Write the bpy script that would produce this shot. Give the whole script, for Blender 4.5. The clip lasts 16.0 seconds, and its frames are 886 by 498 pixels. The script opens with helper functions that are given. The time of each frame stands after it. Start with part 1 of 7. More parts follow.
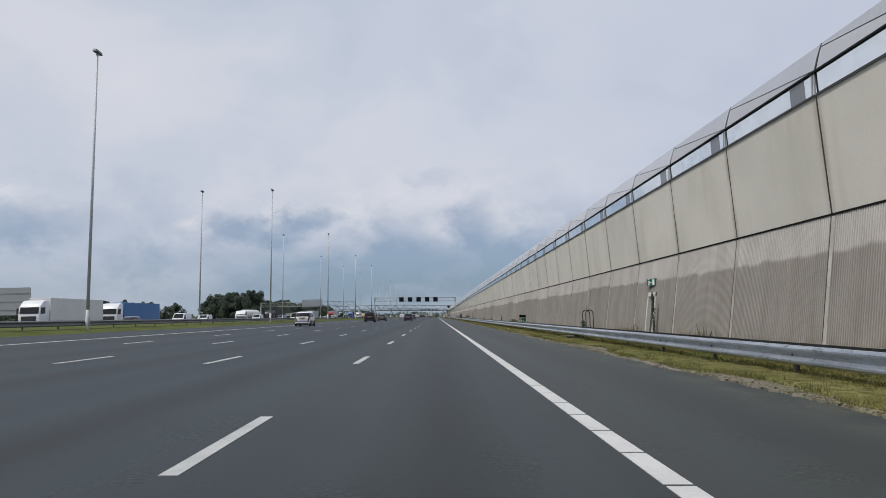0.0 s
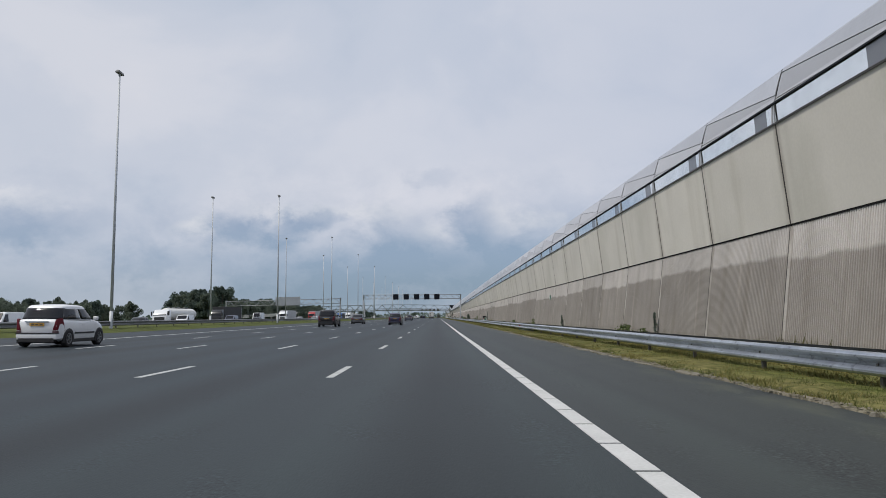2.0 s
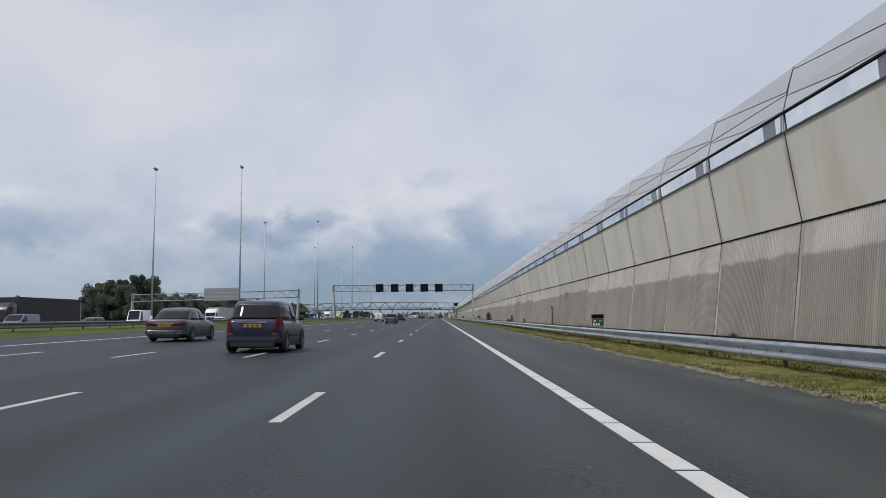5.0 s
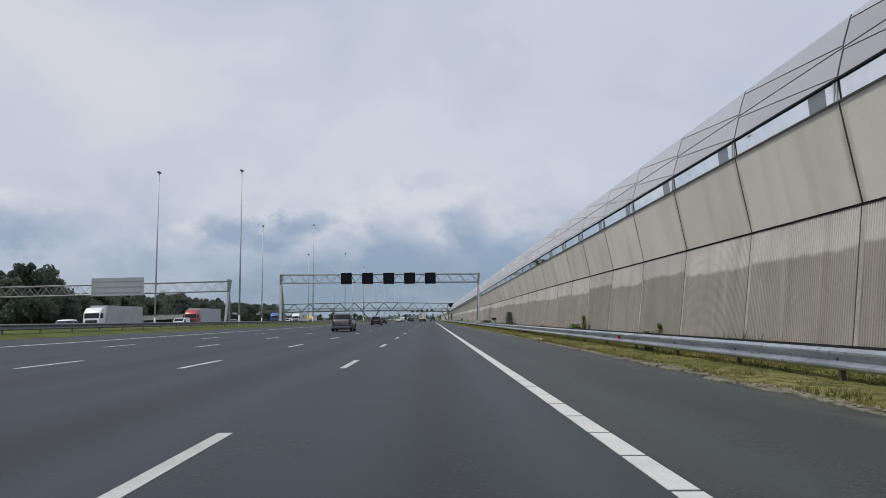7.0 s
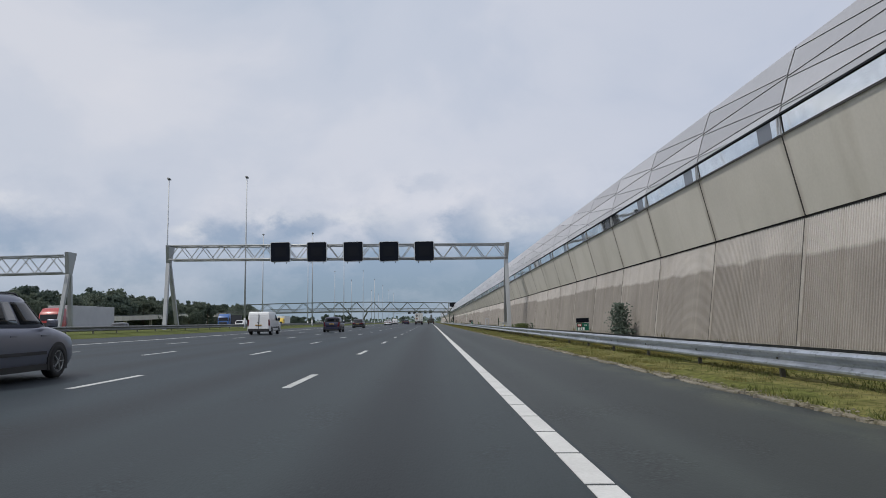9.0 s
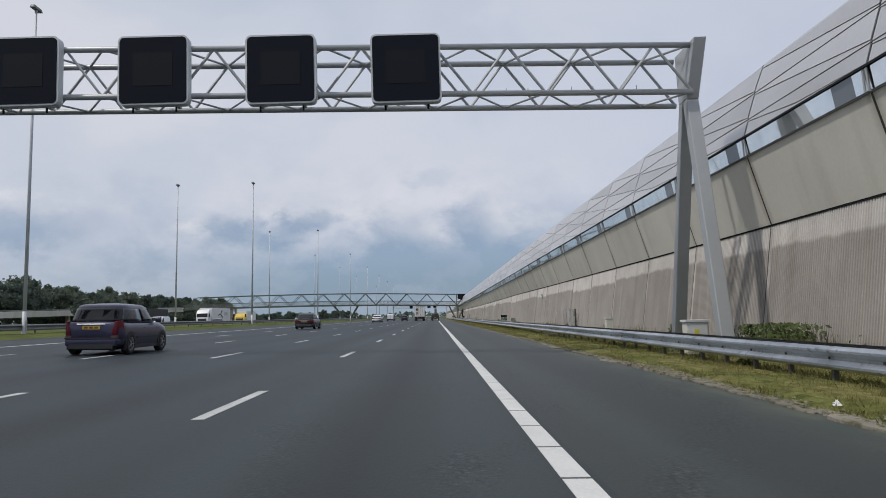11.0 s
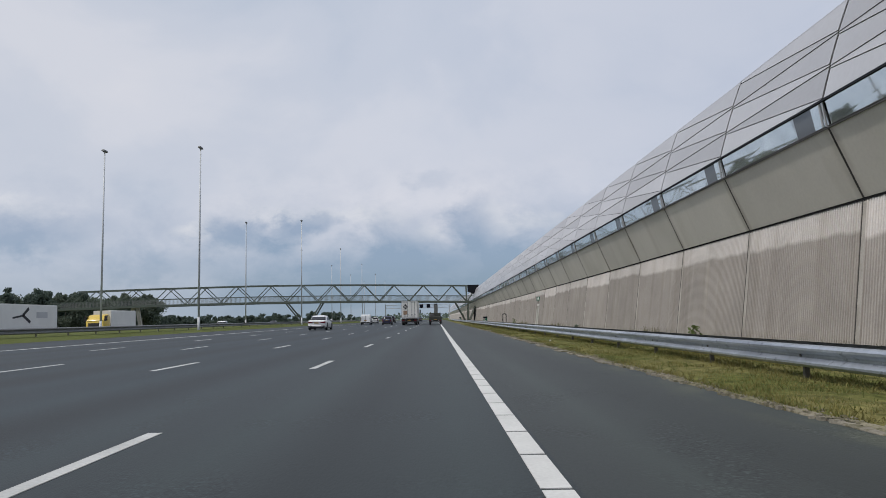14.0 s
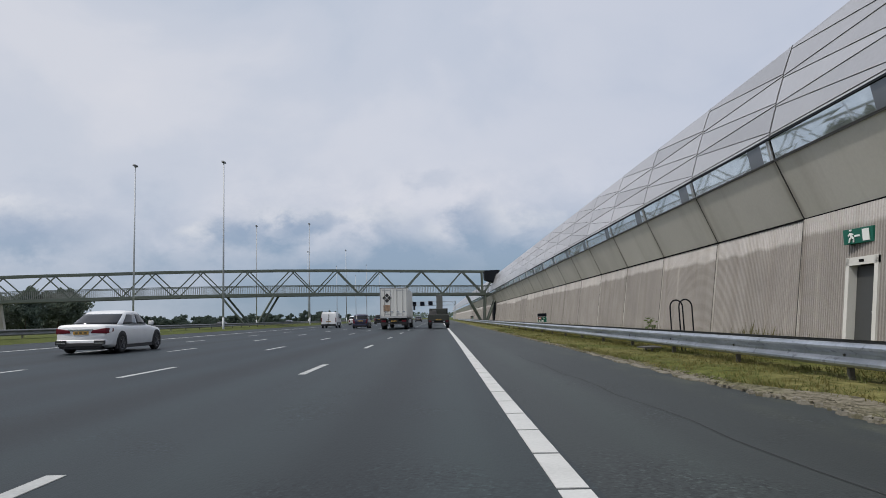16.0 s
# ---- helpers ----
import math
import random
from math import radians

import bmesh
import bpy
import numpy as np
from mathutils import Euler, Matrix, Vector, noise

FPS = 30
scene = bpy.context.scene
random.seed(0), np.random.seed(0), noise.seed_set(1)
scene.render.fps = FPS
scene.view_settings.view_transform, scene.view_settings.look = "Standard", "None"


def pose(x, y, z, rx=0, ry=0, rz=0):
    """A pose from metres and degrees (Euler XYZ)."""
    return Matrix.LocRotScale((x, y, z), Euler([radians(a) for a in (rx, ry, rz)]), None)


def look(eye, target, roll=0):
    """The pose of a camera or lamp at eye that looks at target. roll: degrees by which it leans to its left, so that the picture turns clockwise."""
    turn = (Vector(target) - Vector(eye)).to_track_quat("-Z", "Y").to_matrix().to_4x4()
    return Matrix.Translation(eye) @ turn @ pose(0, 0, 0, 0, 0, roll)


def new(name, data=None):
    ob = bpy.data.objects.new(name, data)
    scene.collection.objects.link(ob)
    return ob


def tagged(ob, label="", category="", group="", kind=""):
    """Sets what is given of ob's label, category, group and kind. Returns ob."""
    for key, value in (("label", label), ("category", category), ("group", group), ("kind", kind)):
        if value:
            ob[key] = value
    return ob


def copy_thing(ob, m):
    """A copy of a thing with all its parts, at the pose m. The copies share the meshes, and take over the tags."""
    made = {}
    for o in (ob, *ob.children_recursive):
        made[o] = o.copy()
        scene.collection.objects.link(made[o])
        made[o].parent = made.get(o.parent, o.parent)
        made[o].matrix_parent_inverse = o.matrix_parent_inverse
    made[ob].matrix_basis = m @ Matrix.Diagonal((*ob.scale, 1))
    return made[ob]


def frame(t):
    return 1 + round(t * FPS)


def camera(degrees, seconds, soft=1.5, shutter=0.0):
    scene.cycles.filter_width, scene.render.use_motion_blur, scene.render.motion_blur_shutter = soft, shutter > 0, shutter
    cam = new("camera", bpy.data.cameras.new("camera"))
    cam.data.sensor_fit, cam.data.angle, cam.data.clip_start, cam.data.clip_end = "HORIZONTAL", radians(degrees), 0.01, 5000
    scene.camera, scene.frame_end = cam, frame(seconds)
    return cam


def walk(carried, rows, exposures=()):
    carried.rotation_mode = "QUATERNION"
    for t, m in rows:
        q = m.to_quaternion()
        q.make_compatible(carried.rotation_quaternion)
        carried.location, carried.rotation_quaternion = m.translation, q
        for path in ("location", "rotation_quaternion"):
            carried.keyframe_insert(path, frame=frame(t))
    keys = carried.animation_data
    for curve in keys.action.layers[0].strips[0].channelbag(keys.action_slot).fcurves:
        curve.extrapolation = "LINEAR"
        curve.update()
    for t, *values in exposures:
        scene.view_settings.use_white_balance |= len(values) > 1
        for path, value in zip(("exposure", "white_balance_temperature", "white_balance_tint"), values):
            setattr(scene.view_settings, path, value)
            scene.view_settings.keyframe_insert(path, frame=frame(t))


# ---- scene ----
cam = camera(62.67, 16.0, soft=0.9, shutter=0.0)

# seconds, x, y, z, yaw, pitch, roll
PATH = [
    (0.0, -1.596, -0.648, 1.163, -0.693, 5.236, -1.362),
    (0.5, -1.592, 12.269, 1.139, -0.79, 5.33, -1.369),
    (1.0, -1.58, 25.242, 1.136, -0.821, 5.426, -1.376),
    (1.5, -1.53, 38.095, 1.155, -0.724, 5.316, -1.382),
    (2.0, -1.499, 51.112, 1.154, -0.562, 5.298, -1.389),
    (2.5, -1.546, 64.044, 1.159, -0.509, 5.193, -1.396),
    (3.0, -1.546, 76.888, 1.15, -0.498, 5.224, -1.403),
    (3.5, -1.617, 89.907, 1.167, -0.457, 5.282, -1.41),
    (4.0, -1.701, 102.918, 1.148, -0.472, 5.328, -1.417),
    (4.5, -1.766, 116.015, 1.142, -0.464, 5.358, -1.424),
    (5.0, -1.778, 128.93, 1.137, -0.483, 5.297, -1.43),
    (5.5, -1.75, 141.763, 1.137, -0.556, 5.228, -1.437),
    (6.0, -1.693, 154.605, 1.14, -0.705, 5.225, -1.444),
    (6.5, -1.621, 167.559, 1.134, -0.957, 5.373, -1.451),
    (7.0, -1.567, 180.665, 1.098, -1.078, 5.478, -1.458),
    (7.5, -1.448, 193.567, 1.118, -1.132, 5.532, -1.465),
    (8.0, -1.303, 206.473, 1.106, -1.173, 5.518, -1.471),
    (8.5, -1.197, 219.468, 1.09, -1.201, 5.56, -1.53),
    (9.0, -1.127, 232.553, 1.105, -1.151, 5.641, -1.59),
    (9.5, -1.094, 245.664, 1.115, -1.033, 5.638, -1.649),
    (10.0, -1.07, 258.754, 1.117, -0.901, 5.568, -1.708),
    (10.5, -1.03, 271.786, 1.112, -0.805, 5.447, -1.767),
    (11.0, -0.946, 284.714, 1.099, -0.799, 5.294, -1.826),
    (11.5, -0.882, 297.515, 1.113, -0.687, 5.293, -1.885),
    (12.0, -0.858, 310.325, 1.103, -0.592, 5.197, -1.944),
    (12.5, -0.846, 322.963, 1.1, -0.592, 5.295, -2.003),
    (13.0, -0.826, 335.401, 1.109, -0.63, 5.246, -2.062),
    (13.5, -0.808, 347.823, 1.104, -0.729, 5.294, -2.121),
    (14.0, -0.741, 360.39, 1.097, -0.746, 5.398, -2.18),
    (14.5, -0.759, 372.864, 1.082, -0.641, 5.319, -2.239),
    (15.0, -0.77, 385.388, 1.09, -0.527, 5.27, -2.298),
    (15.5, -0.748, 397.83, 1.098, -0.492, 5.282, -2.357),
    (16.0, -0.802, 410.416, 1.07, -0.516, 5.364, -2.416),
]


def heading(x, y, z, yaw, pitch, roll):
    a, b = radians(yaw), radians(pitch)
    ahead = Vector((-math.sin(a) * math.cos(b), math.cos(a) * math.cos(b), math.sin(b)))
    eye = Vector((x, y, z))
    return look(eye, eye + ahead, roll)


walk(cam, [(t, heading(*p)) for t, *p in PATH], exposures=[(0.0, 0.0), (16.0, 0.0)])

# ---- sky and sun ----
world = bpy.data.worlds.new("sky")
scene.world = world
world.use_nodes = True
wn, wl = world.node_tree.nodes, world.node_tree.links
for n in list(wn):
    wn.remove(n)
w_out = wn.new("ShaderNodeOutputWorld")
w_bg = wn.new("ShaderNodeBackground")
w_sky = wn.new("ShaderNodeTexSky")
w_sky.sky_type, w_sky.sun_disc = "NISHITA", False
SUN_WAY = Vector((1.0, 0.5, -1.8)).normalized()
w_sky.sun_elevation = math.asin(-SUN_WAY.z)
w_sky.sun_rotation = math.atan2(-SUN_WAY.x, -SUN_WAY.y)
w_dim = wn.new("ShaderNodeMixRGB")
w_dim.blend_type = "MULTIPLY"
w_dim.inputs[0].default_value = 1.0
w_dim.inputs[2].default_value = (0.075, 0.075, 0.075, 1)
wl.new(w_sky.outputs[0], w_dim.inputs[1])
w_tc = wn.new("ShaderNodeTexCoord")
w_sep = wn.new("ShaderNodeSeparateXYZ")
wl.new(w_tc.outputs["Generated"], w_sep.inputs[0])
w_map = wn.new("ShaderNodeMapping")
w_map.inputs["Location"].default_value = (3.1, 1.7, 0.4)
w_map.inputs["Scale"].default_value = (1.0, 1.0, 1.5)
wl.new(w_tc.outputs["Generated"], w_map.inputs[0])


def w_noise(scale, detail, rough, dist):
    n = wn.new("ShaderNodeTexNoise")
    n.inputs["Scale"].default_value, n.inputs["Detail"].default_value = scale, detail
    n.inputs["Roughness"].default_value, n.inputs["Distortion"].default_value = rough, dist
    wl.new(w_map.outputs[0], n.inputs["Vector"])
    return n


def w_ramp(stops):
    r = wn.new("ShaderNodeValToRGB")
    r.color_ramp.interpolation = "EASE"
    while len(r.color_ramp.elements) < len(stops):
        r.color_ramp.elements.new(0.5)
    for e, (p, c) in zip(r.color_ramp.elements, stops):
        e.position, e.color = p, (*c, 1)
    return r


w_big = w_noise(5.2, 7, 0.55, 0.2)
w_fine = w_noise(2.6, 7, 0.5, 0.3)
w_curl = w_noise(15.0, 8, 0.62, 0.15)


def w_math(kind, a, b):
    n = wn.new("ShaderNodeMath")
    n.operation = kind
    for i, k in enumerate((a, b)):
        if isinstance(k, (int, float)):
            n.inputs[i].default_value = k
        else:
            wl.new(k, n.inputs[i])
    return n.outputs[0]


def w_vector(kind, a, b):
    n = wn.new("ShaderNodeVectorMath")
    n.operation = kind
    for i, k in enumerate((a, b)):
        if isinstance(k, tuple):
            n.inputs[i].default_value = k
        else:
            wl.new(k, n.inputs[i])
    return n


# ragged edges: every direction is pushed about a little before the gaps are looked up
w_push = w_vector("MULTIPLY", w_vector("SUBTRACT", w_big.outputs["Color"], (0.5, 0.5, 0.5)).outputs[0], (0.13, 0.0, 0.07))
w_push2 = w_vector("MULTIPLY", w_vector("SUBTRACT", w_curl.outputs["Color"], (0.5, 0.5, 0.5)).outputs[0], (0.095, 0.0, 0.075))
w_dir = w_vector("ADD", w_vector("ADD", w_tc.outputs["Generated"], w_push.outputs[0]).outputs[0], w_push2.outputs[0]).outputs[0]
# blue-grey gaps and undersides in the veil: direction across and up, half width, half height, depth
GAPS = ((-0.485, 0.120, 0.062, 0.030, 0.50), (-0.235, 0.118, 0.055, 0.026, 0.58), (-0.175, 0.134, 0.04, 0.022, 0.65), (0.060, 0.128, 0.040, 0.045, 0.58),
        (-0.06, 0.125, 0.050, 0.034, 0.35), (-0.01, 0.190, 0.03, 0.012, 0.20), (-0.33, 0.085, 0.08, 0.022, 0.22), (0.15, 0.11, 0.06, 0.04, 0.3), (0.62, 0.13, 0.2, 0.05, 0.5), (0.0, 0.060, 0.26, 0.050, 0.40))
w_gap = 0.0
for gx, gz, gw, gh, amount in GAPS:
    off = w_vector("MULTIPLY", w_vector("SUBTRACT", w_dir, (gx, 0.0, gz)).outputs[0], (1 / gw, 0.0, 1 / gh))
    far = w_vector("LENGTH", off.outputs[0], (0.0, 0.0, 0.0)).outputs["Value"]
    mr = wn.new("ShaderNodeMapRange")
    mr.interpolation_type = "SMOOTHSTEP"
    mr.inputs["From Min"].default_value, mr.inputs["From Max"].default_value = 1.4, 0.3
    mr.inputs["To Max"].default_value = amount
    wl.new(far, mr.inputs[0])
    w_gap = w_math("ADD", w_gap, mr.outputs[0])
# towards the horizon the veil thins out into clear blue haze
w_low = w_ramp([(0.0, (1.0,) * 3), (0.03, (0.92,) * 3), (0.07, (0.70,) * 3), (0.115, (0.27,) * 3), (0.17, (0.05,) * 3), (0.24, (0.0,) * 3)])
wl.new(w_sep.outputs[2], w_low.inputs[0])
w_clump = wn.new("ShaderNodeMapRange")
w_clump.inputs["From Min"].default_value, w_clump.inputs["From Max"].default_value = 0.36, 0.60
w_clump.inputs["To Min"].default_value, w_clump.inputs["To Max"].default_value = 1.06, 0.72
wl.new(w_big.outputs["Fac"], w_clump.inputs[0])
w_heap = w_ramp([(0.0, (0.0,) * 3), (0.05, (0.5,) * 3), (0.12, (1.0,) * 3), (0.17, (0.6,) * 3), (0.24, (0.0,) * 3)])
wl.new(w_sep.outputs[2], w_heap.inputs[0])
w_lump = wn.new("ShaderNodeMapRange")
w_lump.inputs["From Min"].default_value, w_lump.inputs["From Max"].default_value = 0.42, 0.64
w_lump.inputs["To Min"].default_value, w_lump.inputs["To Max"].default_value = -0.10, 0.20
wl.new(w_curl.outputs["Fac"], w_lump.inputs[0])
w_side = wn.new("ShaderNodeMapRange")
w_side.interpolation_type = "SMOOTHSTEP"
w_side.inputs["From Min"].default_value, w_side.inputs["From Max"].default_value = -0.42, -0.20
w_side.inputs["To Min"].default_value, w_side.inputs["To Max"].default_value = 0.85, 1.0
wl.new(w_sep.outputs[0], w_side.inputs[0])
w_sum = w_math("ADD", w_gap, w_math("MULTIPLY", w_math("MULTIPLY", w_low.outputs[0], w_side.outputs[0]), w_clump.outputs[0]))
w_sum = w_math("ADD", w_sum, w_math("MULTIPLY", w_lump.outputs[0], w_heap.outputs[0]))
w_open = w_math("MAXIMUM", w_math("MINIMUM", w_sum, 1.0), 0.0)
w_tone = w_ramp([(0.30, (0.428, 0.485, 0.588)), (0.45, (0.488, 0.53, 0.622)), (0.58, (0.547, 0.575, 0.652)), (0.75, (0.601, 0.615, 0.676))])
wl.new(w_fine.outputs["Fac"], w_tone.inputs[0])
# the veil is a little brighter and greyer on one side than on the other
w_span = wn.new("ShaderNodeMapRange")
w_span.inputs["From Min"].default_value, w_span.inputs["From Max"].default_value = -0.45, 0.5
wl.new(w_sep.outputs[0], w_span.inputs[0])
w_shift = w_ramp([(0.0, (1.0, 0.985, 0.965)), (0.45, (0.955, 0.957, 0.962)), (1.0, (0.825, 0.855, 0.905))])
w_shift.color_ramp.interpolation = "LINEAR"
wl.new(w_span.outputs[0], w_shift.inputs[0])
w_veil = wn.new("ShaderNodeMixRGB")
w_veil.blend_type = "MULTIPLY"
w_veil.inputs[0].default_value = 1.0
wl.new(w_tone.outputs[0], w_veil.inputs[1])
wl.new(w_shift.outputs[0], w_veil.inputs[2])
w_air = w_ramp([(0.0, (0.24, 0.315, 0.40)), (0.035, (0.205, 0.285, 0.385)), (0.09, (0.24, 0.32, 0.44)), (0.14, (0.285, 0.35, 0.47)), (0.5, (0.37, 0.42, 0.54))])
wl.new(w_sep.outputs[2], w_air.inputs[0])
w_base = wn.new("ShaderNodeMixRGB")
w_base.inputs[0].default_value = 0.12
wl.new(w_air.outputs[0], w_base.inputs[1])
wl.new(w_dim.outputs[0], w_base.inputs[2])
w_mix = wn.new("ShaderNodeMixRGB")
wl.new(w_open, w_mix.inputs[0])
# sunlit heads of the heaped clouds: direction across and up, half width, half height, strength
HEADS = ((-0.285, 0.124, 0.045, 0.014, 0.8), (-0.175, 0.146, 0.045, 0.012, 0.7), (-0.085, 0.146, 0.045, 0.016, 0.6), (-0.014, 0.114, 0.026, 0.014, 0.6),
         (0.105, 0.136, 0.036, 0.022, 0.6), (0.16, 0.124, 0.03, 0.016, 0.5), (-0.52, 0.142, 0.06, 0.016, 0.6))
w_head = 0.0
for gx, gz, gw, gh, amount in HEADS:
    off = w_vector("MULTIPLY", w_vector("SUBTRACT", w_dir, (gx, 0.0, gz)).outputs[0], (1 / gw, 0.0, 1 / gh))
    mr = wn.new("ShaderNodeMapRange")
    mr.interpolation_type = "SMOOTHSTEP"
    mr.inputs["From Min"].default_value, mr.inputs["From Max"].default_value = 1.5, 0.4
    mr.inputs["To Max"].default_value = amount
    wl.new(w_vector("LENGTH", off.outputs[0], (0.0, 0.0, 0.0)).outputs["Value"], mr.inputs[0])
    w_head = w_math("ADD", w_head, mr.outputs[0])
w_lit = wn.new("ShaderNodeMixRGB")
w_lit.inputs[2].default_value = (0.63, 0.64, 0.675, 1)
wl.new(w_math("MINIMUM", w_head, 0.9), w_lit.inputs[0])
wl.new(w_veil.outputs[0], w_lit.inputs[1])
wl.new(w_lit.outputs[0], w_mix.inputs[1])
wl.new(w_base.outputs[0], w_mix.inputs[2])
wl.new(w_mix.outputs[0], w_bg.inputs[0])
w_bg.inputs[1].default_value = 1.16
wl.new(w_bg.outputs[0], w_out.inputs[0])

sun = new("sun", bpy.data.lights.new("sun", "SUN"))
sun.data.energy, sun.data.angle, sun.data.color = 2.4, radians(2.0), (1.0, 0.95, 0.87)
sun.matrix_world = look((-60, 60, 120), Vector((-60, 60, 120)) + SUN_WAY)


# ---- materials ----
def mat(name, base, rough=0.7, metal=0.0, grain=0.15, size=3.0, fine=40.0, bump=0.0, spec=0.5, stretch=(1, 1, 1), vary=0.0):
    """A painted or mineral surface: a base colour broken by broad stains and fine grain."""
    m = bpy.data.materials.new(name)
    m.use_nodes = True
    nt = m.node_tree
    bsdf = nt.nodes["Principled BSDF"]
    bsdf.inputs["Roughness"].default_value, bsdf.inputs["Metallic"].default_value = rough, metal
    bsdf.inputs["Specular IOR Level"].default_value = spec
    bsdf.inputs["Base Color"].default_value = (*base, 1)
    if grain <= 0:
        return m
    geo = nt.nodes.new("ShaderNodeNewGeometry")
    mp = nt.nodes.new("ShaderNodeMapping")
    mp.inputs["Scale"].default_value = stretch
    nt.links.new(geo.outputs["Position"], mp.inputs[0])
    n1, n2 = nt.nodes.new("ShaderNodeTexNoise"), nt.nodes.new("ShaderNodeTexNoise")
    n1.inputs["Scale"].default_value, n1.inputs["Detail"].default_value = 1.0 / size, 5
    n2.inputs["Scale"].default_value, n2.inputs["Detail"].default_value = fine, 3
    for n in (n1, n2):
        nt.links.new(mp.outputs[0], n.inputs["Vector"])
    mixn = nt.nodes.new("ShaderNodeMath")
    mixn.operation = "MULTIPLY_ADD"
    mixn.inputs[1].default_value = 0.6
    nt.links.new(n1.outputs["Fac"], mixn.inputs[0])
    half = nt.nodes.new("ShaderNodeMath")
    half.operation = "MULTIPLY"
    half.inputs[1].default_value = 0.4
    nt.links.new(n2.outputs["Fac"], half.inputs[0])
    nt.links.new(half.outputs[0], mixn.inputs[2])
    ramp = nt.nodes.new("ShaderNodeValToRGB")
    ramp.color_ramp.elements[0].position, ramp.color_ramp.elements[1].position = 0.3, 0.7
    ramp.color_ramp.elements[0].color = (*[c * (1 - grain) for c in base], 1)
    ramp.color_ramp.elements[1].color = (*[min(1, c * (1 + grain)) for c in base], 1)
    nt.links.new(mixn.outputs[0], ramp.inputs[0])
    last = ramp.outputs[0]
    if vary > 0:
        info = nt.nodes.new("ShaderNodeObjectInfo")
        mr = nt.nodes.new("ShaderNodeMapRange")
        mr.inputs["To Min"].default_value, mr.inputs["To Max"].default_value = 1 - vary, 1 + vary
        nt.links.new(info.outputs["Random"], mr.inputs[0])
        mul = nt.nodes.new("ShaderNodeVectorMath")
        mul.operation = "SCALE"
        nt.links.new(last, mul.inputs[0])
        nt.links.new(mr.outputs[0], mul.inputs["Scale"])
        last = mul.outputs[0]
    nt.links.new(last, bsdf.inputs["Base Color"])
    if bump > 0:
        b = nt.nodes.new("ShaderNodeBump")
        b.inputs["Strength"].default_value, b.inputs["Distance"].default_value = bump, 0.02
        nt.links.new(n2.outputs["Fac"], b.inputs["Height"])
        nt.links.new(b.outputs[0], bsdf.inputs["Normal"])
    return m


def multiply_in(m, factor_socket, dark):
    """Lays a second tone over a material's colour, where factor_socket is 1."""
    nt = m.node_tree
    bsdf = nt.nodes["Principled BSDF"]
    was = bsdf.inputs["Base Color"].links[0].from_socket
    mx = nt.nodes.new("ShaderNodeMixRGB")
    mx.blend_type = "MULTIPLY"
    mx.inputs[2].default_value = (*dark, 1)
    nt.links.new(factor_socket, mx.inputs[0])
    nt.links.new(was, mx.inputs[1])
    nt.links.new(mx.outputs[0], bsdf.inputs["Base Color"])


def noise_in(m, scale, detail=4, stretch=(1, 1, 1), lo=0.4, hi=0.6):
    """A noise between 0 and 1 in the place's metres, for a material."""
    nt = m.node_tree
    geo, mp = nt.nodes.new("ShaderNodeNewGeometry"), nt.nodes.new("ShaderNodeMapping")
    mp.inputs["Scale"].default_value = stretch
    nt.links.new(geo.outputs["Position"], mp.inputs[0])
    n = nt.nodes.new("ShaderNodeTexNoise")
    n.inputs["Scale"].default_value, n.inputs["Detail"].default_value = scale, detail
    nt.links.new(mp.outputs[0], n.inputs["Vector"])
    mr = nt.nodes.new("ShaderNodeMapRange")
    mr.inputs["From Min"].default_value, mr.inputs["From Max"].default_value = lo, hi
    nt.links.new(n.outputs["Fac"], mr.inputs[0])
    return mr.outputs[0]


def plain(name, base, rough=0.5, metal=0.0, spec=0.5, coat=0.0):
    m = mat(name, base, rough, metal, grain=0, spec=spec)
    m.node_tree.nodes["Principled BSDF"].inputs["Coat Weight"].default_value = coat
    return m


